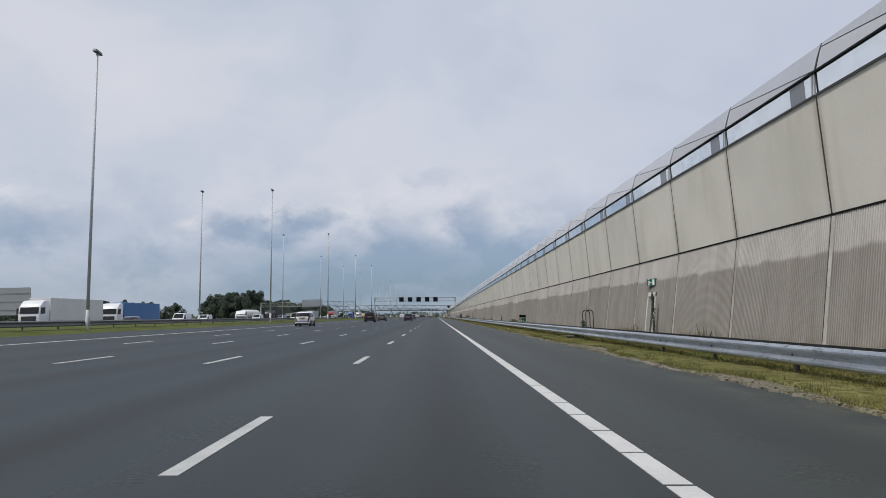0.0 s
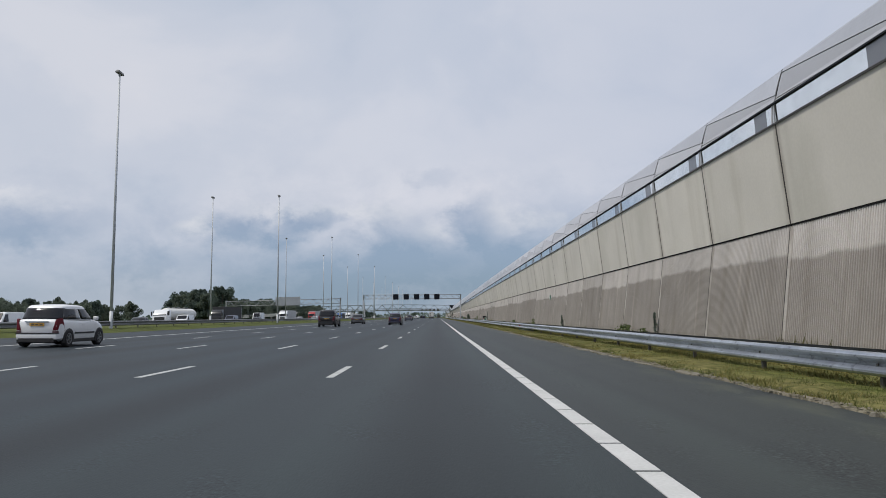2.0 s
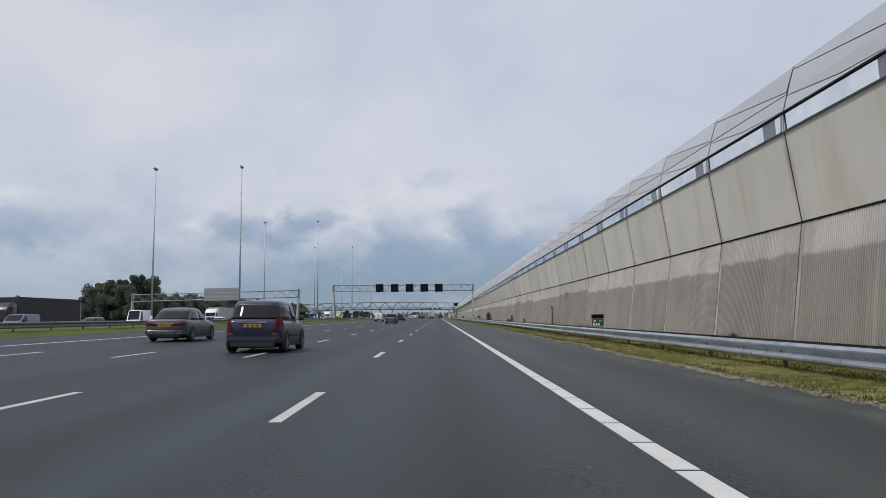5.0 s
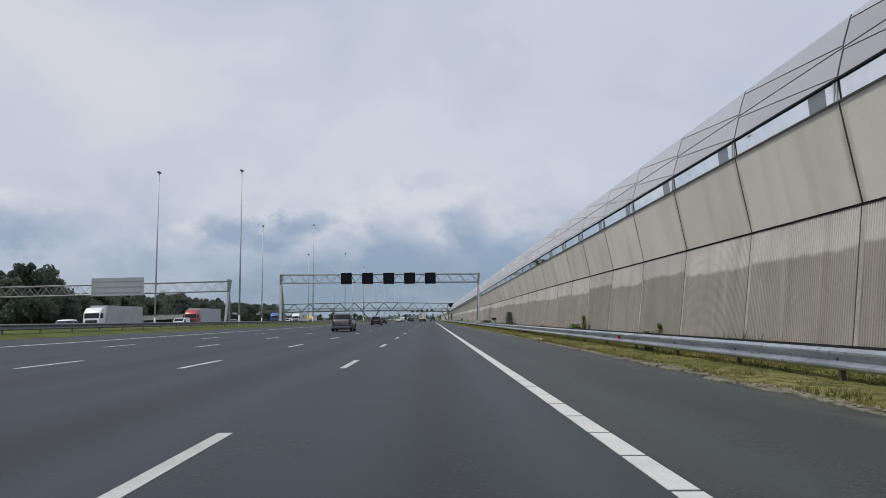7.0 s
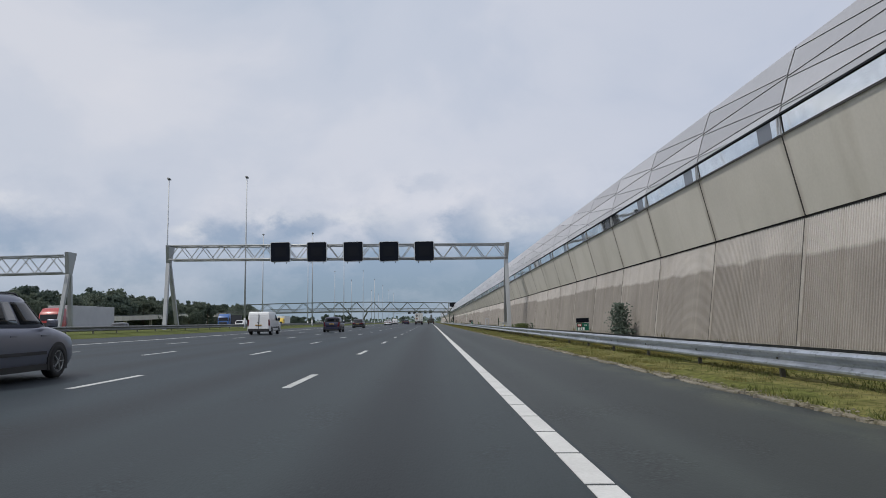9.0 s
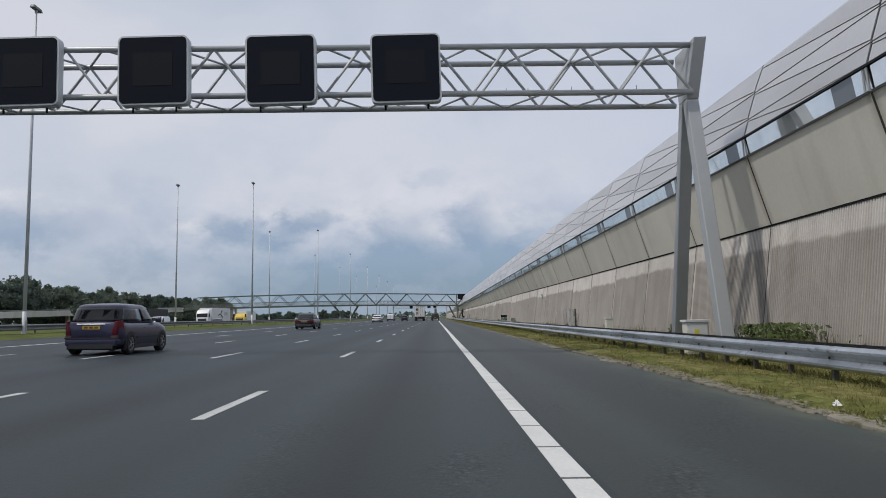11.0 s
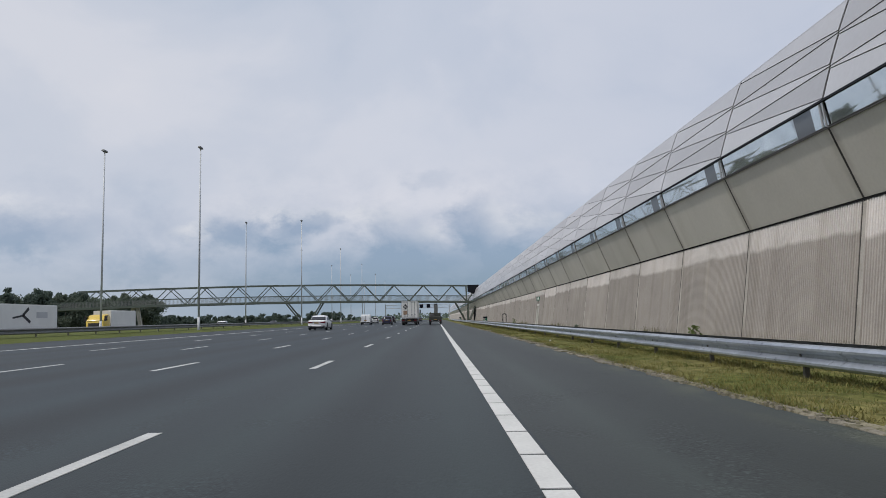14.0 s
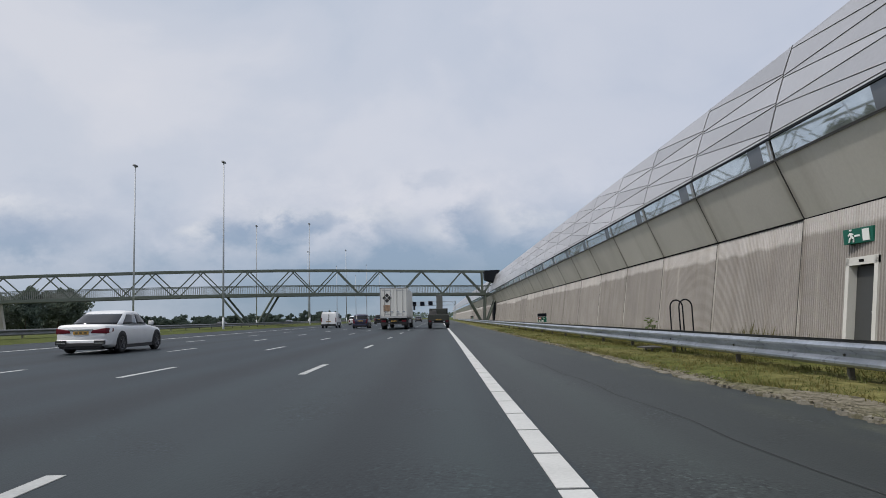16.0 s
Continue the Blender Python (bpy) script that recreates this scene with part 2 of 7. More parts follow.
# ---- mesh building ----
class Shape:
    """Collects vertices and faces of one mesh."""

    def __init__(self):
        self.v, self.f, self.smooth = [], [], False

    def add(self, verts, faces):
        n = len(self.v)
        self.v += [tuple(p) for p in verts]
        self.f += [tuple(n + i for i in f) for f in faces]
        return self

    def box(self, x0, x1, y0, y1, z0, z1):
        return self.add([(x, y, z) for z in (z0, z1) for y in (y0, y1) for x in (x0, x1)],
                        [(0, 2, 3, 1), (4, 5, 7, 6), (0, 1, 5, 4), (2, 6, 7, 3), (0, 4, 6, 2), (1, 3, 7, 5)])

    def hexa(self, low, high):
        """A solid between two quads of four points each."""
        return self.add([*low, *high], [(3, 2, 1, 0), (4, 5, 6, 7), (0, 1, 5, 4), (1, 2, 6, 5), (2, 3, 7, 6), (3, 0, 4, 7)])

    def tube(self, a, b, r, n=8, r2=None):
        a, b = Vector(a), Vector(b)
        d = (b - a).normalized()
        s = d.orthogonal().normalized()
        u = d.cross(s)
        r2 = r if r2 is None else r2
        ring = [(math.cos(2 * math.pi * i / n), math.sin(2 * math.pi * i / n)) for i in range(n)]
        verts = [a + r * (c * s + k * u) for c, k in ring] + [b + r2 * (c * s + k * u) for c, k in ring]
        faces = [(i, (i + 1) % n, n + (i + 1) % n, n + i) for i in range(n)]
        return self.add(verts, faces + [tuple(range(n))[::-1], tuple(range(n, 2 * n))])

    def bar(self, a, b, w, h):
        """A rectangular bar from a to b, w wide across and h high."""
        a, b = Vector(a), Vector(b)
        d = (b - a).normalized()
        side = d.cross(Vector((0, 0, 1)))
        side = Vector((1, 0, 0)) if side.length < 1e-3 else side.normalized()
        up = side.cross(d)
        q = [(-w / 2, -h / 2), (w / 2, -h / 2), (w / 2, h / 2), (-w / 2, h / 2)]
        return self.hexa([a + side * i + up * j for i, j in q], [b + side * i + up * j for i, j in q])

    def loft(self, rings, caps=True, closed=True):
        """Skin over rings of equally many points."""
        n = len(rings[0])
        base = len(self.v)
        for r in rings:
            self.v += [tuple(p) for p in r]
        last = n if closed else n - 1
        for k in range(len(rings) - 1):
            o = base + k * n
            for i in range(last):
                j = (i + 1) % n
                self.f.append((o + i, o + j, o + n + j, o + n + i))
        if caps:
            self.f.append(tuple(range(base, base + n))[::-1])
            self.f.append(tuple(range(base + (len(rings) - 1) * n, base + len(rings) * n)))
        return self

    def mesh(self, name, material):
        me = bpy.data.meshes.new(name)
        me.from_pydata(self.v, [], self.f)
        bm = bmesh.new()
        bm.from_mesh(me)
        bmesh.ops.recalc_face_normals(bm, faces=bm.faces)
        bm.to_mesh(me)
        bm.free()
        if self.smooth:
            me.polygons.foreach_set("use_smooth", [True] * len(me.polygons))
        me.materials.append(material)
        return me


def part(name, shape, material, parent=None, label="", at=None):
    """Links a shape, or a mesh made before, as one object under a thing."""
    data = shape if isinstance(shape, bpy.types.Mesh) else shape.mesh(name, material)
    ob = new(name, data)
    if parent is not None:
        ob.parent = parent
    if at is not None:
        ob.matrix_basis = at
    if label:
        ob["label"] = label
    return ob


def thing(name, label, category, at=None, group="", kind=""):
    ob = new(name)
    ob.empty_display_size = 0.2
    if at is not None:
        ob.matrix_basis = at
    return tagged(ob, label, category, group, kind)


def rounded(shape, width, segments=2, angle=40):
    """Bevels the sharp edges of a shape and returns it as a mesh without material."""
    me = bpy.data.meshes.new("rounded")
    me.from_pydata(shape.v, [], shape.f)
    bm = bmesh.new()
    bm.from_mesh(me)
    bmesh.ops.recalc_face_normals(bm, faces=bm.faces)
    edges = [e for e in bm.edges if len(e.link_faces) == 2 and e.calc_face_angle(0) > radians(angle)]
    bmesh.ops.bevel(bm, geom=edges, offset=width, segments=segments, affect="EDGES", profile=0.6, clamp_overlap=True)
    bm.to_mesh(me)
    bm.free()
    return me


def mesh_of(me, material, smooth=True):
    me.materials.append(material)
    if smooth:
        me.polygons.foreach_set("use_smooth", [True] * len(me.polygons))
    return me


# ---- surfaces ----
SLOPE = 0.025          # the carriageway falls to the right
LANE = 3.5
Y0, Y1 = -60.0, 900.0


def edge_x(y):
    """Where the asphalt ends on the right, ragged."""
    return float(np.interp(y, (0, 230, 300, 345, 420), (3.30, 3.40, 3.08, 2.98, 3.12))) + 0.13 * noise.noise((y * 0.35, 3.1, 0)) + 0.06 * noise.noise((y * 1.7, 7.7, 0))


def road_z(x):
    return -SLOPE * x


asphalt = mat("asphalt", (0.0225, 0.0305, 0.0328), 0.60, grain=0.18, size=5.0, fine=55.0, bump=0.16, spec=0.35, stretch=(1, 0.25, 1))
multiply_in(asphalt, noise_in(asphalt, 0.9, 3, (1.0, 0.012, 1), 0.42, 0.62), (0.80, 0.81, 0.82))
multiply_in(asphalt, noise_in(asphalt, 0.35, 6, (1.0, 0.3, 1), 0.55, 0.7), (0.86, 0.86, 0.86))


def math_in(m, kind, *values):
    n = m.node_tree.nodes.new("ShaderNodeMath")
    n.operation = kind
    for i, k in enumerate(values):
        if isinstance(k, (int, float)):
            n.inputs[i].default_value = k
        else:
            m.node_tree.links.new(k, n.inputs[i])
    return n.outputs[0]


# oil drips darken the middle of each lane, and coarse stones show in worn patches
a_sep, a_geo = asphalt.node_tree.nodes.new("ShaderNodeSeparateXYZ"), asphalt.node_tree.nodes.new("ShaderNodeNewGeometry")
asphalt.node_tree.links.new(a_geo.outputs["Position"], a_sep.inputs[0])
a_mid = math_in(asphalt, "ABSOLUTE", math_in(asphalt, "SUBTRACT", math_in(asphalt, "FRACT", math_in(asphalt, "DIVIDE", math_in(asphalt, "ADD", a_sep.outputs[0], 70.0), 3.5)), 0.55))
a_oil = math_in(asphalt, "MAXIMUM", math_in(asphalt, "SUBTRACT", 1.0, math_in(asphalt, "MULTIPLY", a_mid, 5.0)), 0.0)
a_oil = math_in(asphalt, "MULTIPLY", a_oil, math_in(asphalt, "LESS_THAN", a_sep.outputs[0], -0.1))
multiply_in(asphalt, math_in(asphalt, "MULTIPLY", a_oil, math_in(asphalt, "ADD", noise_in(asphalt, 0.5, 3, (0.3, 0.03, 1), 0.3, 0.7), 0.6)), (0.52, 0.53, 0.54))
a_path = math_in(asphalt, "MAXIMUM", math_in(asphalt, "SUBTRACT", 1.0, math_in(asphalt, "MULTIPLY", math_in(asphalt, "ABSOLUTE", math_in(asphalt, "SUBTRACT", a_mid, 0.29)), 8.0)), 0.0)
multiply_in(asphalt, math_in(asphalt, "MULTIPLY", a_path, math_in(asphalt, "ADD", noise_in(asphalt, 0.6, 3, (0.5, 0.03, 1), 0.35, 0.65), 0.3)), (1.22, 1.26, 1.22))
multiply_in(asphalt, math_in(asphalt, "GREATER_THAN", a_sep.outputs[0], 0.12), (1.33, 1.19, 1.09))
# left lanes: darker asphalt, plus a painted blue tint for mirrored sky
a_left_tint = asphalt.node_tree.nodes.new("ShaderNodeMapRange")
a_left_tint.inputs["From Min"].default_value, a_left_tint.inputs["From Max"].default_value = -1.8, -6.5
asphalt.node_tree.links.new(a_sep.outputs[0], a_left_tint.inputs[0])
multiply_in(asphalt, a_left_tint.outputs[0], (0.52, 0.65, 0.78))
a_dust = noise_in(asphalt, 2.2, 5, (1.0, 0.35, 1), 0.45, 0.62)
a_rim = math_in(asphalt, "MINIMUM", math_in(asphalt, "MAXIMUM", math_in(asphalt, "MULTIPLY", math_in(asphalt, "SUBTRACT", a_sep.outputs[0], 2.35), 1.6), 0.0), 1.0)
multiply_in(asphalt, math_in(asphalt, "MULTIPLY", a_dust, a_rim), (1.75, 1.6, 1.3))
a_patch = noise_in(asphalt, 1.1, 3, (1.0, 0.45, 1), 0.50, 0.64)
multiply_in(asphalt, math_in(asphalt, "MULTIPLY", a_patch, noise_in(asphalt, 27.0, 2, (1, 1, 1), 0.50, 0.58)), (0.42, 0.42, 0.42))
multiply_in(asphalt, math_in(asphalt, "MULTIPLY", a_patch, noise_in(asphalt, 22.0, 2, (1, 1, 1), 0.57, 0.64)), (2.0, 2.0, 2.0))
asphalt_far = mat("asphalt_far", (0.085, 0.088, 0.09), 0.85, grain=0.15, size=6.0, fine=20.0)
paint_white = mat("road_paint", (0.52, 0.525, 0.515), 0.7, grain=0.14, size=0.8, fine=30.0, bump=0.2)
paint_dash = mat("dash_paint", (0.42, 0.43, 0.425), 0.7, grain=0.22, size=0.6, fine=30.0, bump=0.2)
paint_worn = mat("worn_road_paint", (0.44, 0.45, 0.44), 0.75, grain=0.3, size=0.5, fine=25.0)
grass_dry = mat("verge_grass", (0.158, 0.146, 0.056), 0.95, grain=0.6, size=0.35, fine=24.0, bump=1.0, spec=0.1)
multiply_in(grass_dry, noise_in(grass_dry, 5.0, 4, (1, 0.6, 1), 0.48, 0.64), (0.55, 0.6, 0.5))
multiply_in(grass_dry, noise_in(grass_dry, 0.45, 4, (1, 0.5, 1), 0.45, 0.6), (0.66, 0.78, 0.58))
grass_far = mat("median_grass", (0.085, 0.10, 0.03), 0.95, grain=0.35, size=3.0, fine=6.0, bump=0.5, spec=0.1)
soil = mat("dry_soil", (0.19, 0.172, 0.132), 0.95, grain=0.4, size=0.2, fine=45.0, bump=0.45, spec=0.1)
multiply_in(soil, noise_in(soil, 13.0, 4, (1, 0.7, 1), 0.46, 0.6), (0.5, 0.5, 0.46))
multiply_in(soil, noise_in(soil, 1.1, 3, (1, 0.5, 1), 0.45, 0.65), (0.75, 0.82, 0.6))
concrete_low = mat("ribbed_concrete", (0.475, 0.452, 0.43), 0.88, grain=0.17, size=1.3, fine=22.0, bump=0.2, vary=0.08)
concrete_up = mat("smooth_concrete", (0.610, 0.586, 0.530), 0.8, grain=0.07, size=2.2, fine=12.0, bump=0.06, vary=0.05)
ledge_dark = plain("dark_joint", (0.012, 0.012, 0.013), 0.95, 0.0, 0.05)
seal_dark = mat("joint_sealant", (0.035, 0.032, 0.03), 0.9, grain=0.3, size=0.5)
red_plastic = plain("red_plastic", (0.30, 0.015, 0.03), 0.4)
joint_concrete = mat("joint_concrete", (0.40, 0.378, 0.347), 0.9, grain=0.22, size=0.7, fine=20.0, bump=0.15, vary=0.12)
multiply_in(joint_concrete, noise_in(joint_concrete, 0.8, 4, (0.0, 1.0, 1.0), 0.45, 0.6), (0.72, 0.7, 0.68))
rail_dark = mat("dark_rail", (0.012, 0.014, 0.018), 0.8, grain=0.2, size=2, spec=0.12)
glass_strip = mat("mirror_glass", (0.84, 0.87, 0.88), 0.03, 0.9, grain=0.12, size=1.4, fine=3.0)
glass_dark = plain("dark_glass", (0.20, 0.21, 0.23), 0.12, 0.4)
alu = mat("grey_roof_panel", (0.50, 0.495, 0.505), 0.34, 0.5, grain=0.07, size=2.5, fine=9.0, vary=0.14)
# paler roof metal for the crest, its tone standing in for sky sheen
alu_sheen = mat("sheen_roof_panel", (0.56, 0.56, 0.575), 0.28, 0.6, grain=0.07, size=1.6, fine=9.0, vary=0.08, stretch=(1, 1, 0.3))
alu_frame = mat("aluminium_frame", (0.5, 0.5, 0.5), 0.4, 0.7, grain=0.08, size=1)
sill_grey = mat("sill_grey", (0.10, 0.10, 0.10), 0.6, grain=0.15, size=1, spec=0.2)
galv = mat("galvanised_steel", (0.43, 0.465, 0.52), 0.38, 0.7, grain=0.2, size=0.5, fine=12.0)
multiply_in(galv, noise_in(galv, 2.2, 5, (1, 0.2, 5.0), 0.46, 0.62), (0.70, 0.71, 0.74))
multiply_in(galv, noise_in(galv, 9.0, 4, (1, 0.6, 1.0), 0.60, 0.70), (0.55, 0.55, 0.56))
# darker steel for lamp heads, and for rail faces with shade in their colour
galv_dull_shade = mat("dull_shaded_steel", (0.17, 0.175, 0.18), 0.6, 0.3, grain=0.2, size=0.8)
galv_post = mat("weathered_steel", (0.10, 0.095, 0.085), 0.6, 0.4, grain=0.25, size=0.5)
steel_grey = mat("painted_steel", (0.35, 0.365, 0.375), 0.45, 0.3, grain=0.08, size=1.5)
pole_steel = mat("pole_steel", (0.50, 0.52, 0.54), 0.6, 0.1, grain=0.1, size=2)

# the low, wetted zone of the ribbed wall, with a ragged upper edge in each panel
nt = concrete_low.node_tree
g_pos, g_sep = nt.nodes.new("ShaderNodeNewGeometry"), nt.nodes.new("ShaderNodeSeparateXYZ")
nt.links.new(g_pos.outputs["Position"], g_sep.inputs[0])
g_info = nt.nodes.new("ShaderNodeObjectInfo")
g_edge = noise_in(concrete_low, 0.9, 5, (0.0, 1.0, 0.06), 0.3, 0.7)
g_a = nt.nodes.new("ShaderNodeMath")
g_a.operation = "MULTIPLY_ADD"
g_a.inputs[1].default_value, g_a.inputs[2].default_value = 0.14, -2.86
nt.links.new(g_edge, g_a.inputs[0])
g_b = nt.nodes.new("ShaderNodeMath")
g_b.operation = "MULTIPLY_ADD"
g_b.inputs[1].default_value = 0.30
nt.links.new(g_info.outputs["Random"], g_b.inputs[0])
nt.links.new(g_a.outputs[0], g_b.inputs[2])
g_c = nt.nodes.new("ShaderNodeMath")
g_c.operation = "ADD"
nt.links.new(g_b.outputs[0], g_c.inputs[0])
nt.links.new(g_sep.outputs[2], g_c.inputs[1])
g_r = nt.nodes.new("ShaderNodeMapRange")
g_r.inputs["From Min"].default_value, g_r.inputs["From Max"].default_value = 0.06, -0.06
nt.links.new(g_c.outputs[0], g_r.inputs[0])
multiply_in(concrete_low, g_r.outputs[0], (0.60, 0.585, 0.565))
multiply_in(concrete_low, noise_in(concrete_low, 1.6, 4, (0.0, 1.0, 0.06), 0.5, 0.72), (0.86, 0.845, 0.82))
multiply_in(concrete_up, noise_in(concrete_up, 0.9, 5, (0.0, 1.0, 0.12), 0.55, 0.75), (0.86, 0.85, 0.83))



def panel_edges(m, lo, hi, dark, scale, stretch):
    """Grime that creeps in unevenly from the two upright edges of each panel."""
    tree = m.node_tree
    tc, sp = tree.nodes.new("ShaderNodeTexCoord"), tree.nodes.new("ShaderNodeSeparateXYZ")
    tree.links.new(tc.outputs["Generated"], sp.inputs[0])
    rim = math_in(m, "ABSOLUTE", math_in(m, "SUBTRACT", sp.outputs[1], 0.5))
    mr = tree.nodes.new("ShaderNodeMapRange")
    mr.interpolation_type = "SMOOTHSTEP"
    mr.inputs["From Min"].default_value, mr.inputs["From Max"].default_value = lo, hi
    tree.links.new(rim, mr.inputs[0])
    multiply_in(m, math_in(m, "MULTIPLY", mr.outputs[0], math_in(m, "ADD", noise_in(m, scale, 5, stretch, 0.38, 0.62), 0.2)), dark)


panel_edges(concrete_up, 0.455, 0.5, (0.66, 0.64, 0.61), 1.1, (1, 1, 0.5))
panel_edges(concrete_low, 0.465, 0.5, (0.72, 0.70, 0.67), 1.6, (1, 1, 0.3))
# pale lime runs and dark damp at the foot of the ribbed wall
multiply_in(concrete_low, math_in(concrete_low, "MULTIPLY", noise_in(concrete_low, 2.6, 5, (0.0, 1.0, 0.05), 0.58, 0.74), g_r.outputs[0]), (1.28, 1.27, 1.25))
# the later stretch of the wall has a paler tone
c_late = concrete_low.node_tree.nodes.new("ShaderNodeMapRange")
c_late.inputs["From Min"].default_value, c_late.inputs["From Max"].default_value = 255.0, 330.0
concrete_low.node_tree.links.new(g_sep.outputs[1], c_late.inputs[0])
multiply_in(concrete_low, c_late.outputs[0], (1.22, 1.22, 1.24))
c_foot = math_in(concrete_low, "MINIMUM", math_in(concrete_low, "MAXIMUM", math_in(concrete_low, "SUBTRACT", 1.0, math_in(concrete_low, "MULTIPLY", math_in(concrete_low, "ADD", g_sep.outputs[2], 0.2), 1.6)), 0.0), 1.0)
multiply_in(concrete_low, math_in(concrete_low, "MULTIPLY", c_foot, noise_in(concrete_low, 1.7, 5, (0.0, 1.0, 0.4), 0.42, 0.6)), (0.62, 0.64, 0.55))
multiply_in(concrete_up, noise_in(concrete_up, 0.33, 5, (0.0, 1.0, 0.6), 0.48, 0.66), (0.90, 0.905, 0.89))

# ---- ground and roads ----
s = Shape()
prof = [(-2600, 0.2), (-200, 0.3), (-62, 0.42), (-37.4, 0.46), (-36, 0.6), (-31, 1.08), (-28, 1.1), (-25.3, 0.86), (-23.7, 0.56), (-22.5, 0.50), (3.8, road_z(3.8) - 0.06), (5.2, -0.16), (8.6, -0.3), (14, -0.35), (2600, -0.5)]
ys = [-1500, -60, 200, 420, 600, 900, 3600]
s.v = [(x, y, z) for y in ys for x, z in prof]
n = len(prof)
s.f = [(j * n + i, j * n + i + 1, (j + 1) * n + i + 1, (j + 1) * n + i) for j in range(len(ys) - 1) for i in range(n - 1)]
ground = part("ground", s, grass_far)
tagged(ground, "flat grass land with dull green turf", "ground", kind="structure")

LEFT, RIGHT = -23.6, 3.75
s = Shape()
s.hexa([(LEFT, Y0, road_z(LEFT) - 0.12), (RIGHT, Y0, road_z(RIGHT) - 0.12), (RIGHT, Y1, road_z(RIGHT) - 0.12), (LEFT, Y1, road_z(LEFT) - 0.12)],
       [(LEFT, Y0, road_z(LEFT)), (RIGHT, Y0, road_z(RIGHT)), (RIGHT, Y1, road_z(RIGHT)), (LEFT, Y1, road_z(LEFT))])
road = tagged(part("road", s, asphalt), "grey asphalt motorway carriageway with white lane markings", "road", kind="structure")
s = Shape().box(-59, -38.2, Y0 - 200, Y1, 0.36, 0.5)
road_2 = tagged(part("road_2", s, asphalt_far), "grey asphalt carriageway of the oncoming traffic", "road", kind="structure")


def mark(x0, x1, y0, y1):
    t = 0.006
    return Shape().hexa([(x0, y0, road_z(x0) - 0.01), (x1, y0, road_z(x1) - 0.01), (x1, y1, road_z(x1) - 0.01), (x0, y1, road_z(x0) - 0.01)],
                        [(x0, y0, road_z(x0) + t), (x1, y0, road_z(x1) + t), (x1, y1, road_z(x1) + t), (x0, y1, road_z(x0) + t)])


# lane dashes, three metres long, every twelve metres
for line in range(1, 5):
    x = -LANE * line
    me = mark(x - 0.07, x + 0.07, 0, 3.0).mesh("lane_dash", paint_dash if line < 4 else paint_worn)
    for k in range(-4, 68):
        part("lane_dash", me, None, road, at=Matrix.Translation((0, 4.6 + 12 * k, 0)))
def line_x(y):
    """The edge line wanders by a few centimetres."""
    return float(np.interp(y, (0, 60, 105, 170, 222, 287, 325, 350, 412, 440), (0, 0, -0.045, -0.015, -0.03, -0.04, -0.04, -0.02, -0.035, 0)))


# the edge line is laid in short plates with open joints
me = mark(-0.1, 0.1, 0, 1.105).mesh("edge_plate", paint_white)
for k in range(300):
    part("edge_plate", me, None, road, at=Matrix.Translation((line_x(2.0 + 1.16 * k), 2.0 + 1.16 * k, 0)))
s = Shape()
for k in list(range(-50, 0)) + list(range(300, 640)):
    q = mark(line_x(2.0 + 1.16 * k) - 0.1, line_x(2.0 + 1.16 * k) + 0.1, 2.0 + 1.16 * k, 3.105 + 1.16 * k)
    s.add(q.v, q.f)
tagged(part("edge_line", s, paint_white, road), kind="stuff")
part("left_edge_line", mark(-18.0, -17.8, Y0, Y1), paint_white, road)
for x in (-42.2, -45.7, -49.2, -52.7):
    s = Shape()
    for k in range(-20, 74):
        s.box(x - 0.07, x + 0.07, 12 * k, 12 * k + 3, 0.49, 0.506)
    tagged(part("lane_dashes", s, paint_white, road_2), kind="stuff")
for x in (-39.0, -56.4):
    part("edge_line", Shape().box(x - 0.1, x + 0.1, Y0 - 200, Y1, 0.49, 0.506), paint_white, road_2)

tar = mat("old_tar", (0.016, 0.017, 0.018), 0.8, grain=0.3, size=0.4, fine=30.0)


def smear(points, width, name):
    """A thin flat mark on the asphalt along a line of points, thinning at its ends."""
    v = Shape()
    cnt = len(points)
    r = random.Random(int(points[0][1] * 10))
    for i, (x, y) in enumerate(points):
        a, b = points[max(0, i - 1)], points[min(cnt - 1, i + 1)]
        d = Vector((b[0] - a[0], b[1] - a[1], 0)).normalized()
        side = Vector((-d.y, d.x, 0)) * width * r.uniform(0.35, 0.6) * (0.3 if i in (0, cnt - 1) else 1)
        for k in (side, -side):
            v.v.append((x + k.x, y + k.y, road_z(x + k.x) + 0.004))
    v.f = [(2 * i, 2 * i + 1, 2 * i + 3, 2 * i + 2) for i in range(cnt - 1)]
    return part(name, v, tar, road)


smear([(1.98, 52.03), (2.3, 51.95), (2.7, 51.7), (3.0, 51.55), (3.25, 51.4)], 0.42, "skid_mark")
smear([(1.22, 110.95), (1.34, 110.6), (1.45, 110.25), (1.56, 110.0)], 0.09, "skid_mark")
smear([(1.35, 392.9), (1.46, 392.96), (1.58, 392.9)], 0.1, "skid_mark")
smear([(1.02, 111.25), (1.07, 111.15), (1.12, 111.0)], 0.09, "skid_mark")
smear([(1.2 + 0.85 * k / 24 + 0.05 * math.sin(k * 1.9), 431 - 29.0 * k / 24) for k in range(25)], 0.012, "crack").data.materials[0] = mat("crack_filler", (0.027, 0.03, 0.03), 0.85, grain=0.3, size=0.3)

# ---- the long wall on the right ----
PITCH = 5.957
JOINT0 = 18.62


def joint_y(k):
    """Where the k-th joint stands; the bays are not quite even."""
    y = JOINT0 + 5.96 * k
    return y + float(np.interp(y, (18, 113, 182, 203, 242, 311, 347, 370, 400, 435, 560), (-0.58, -0.13, 0.08, 0.3, 0.18, 0.68, 0.68, 0.05, -0.4, -0.78, -0.9)))


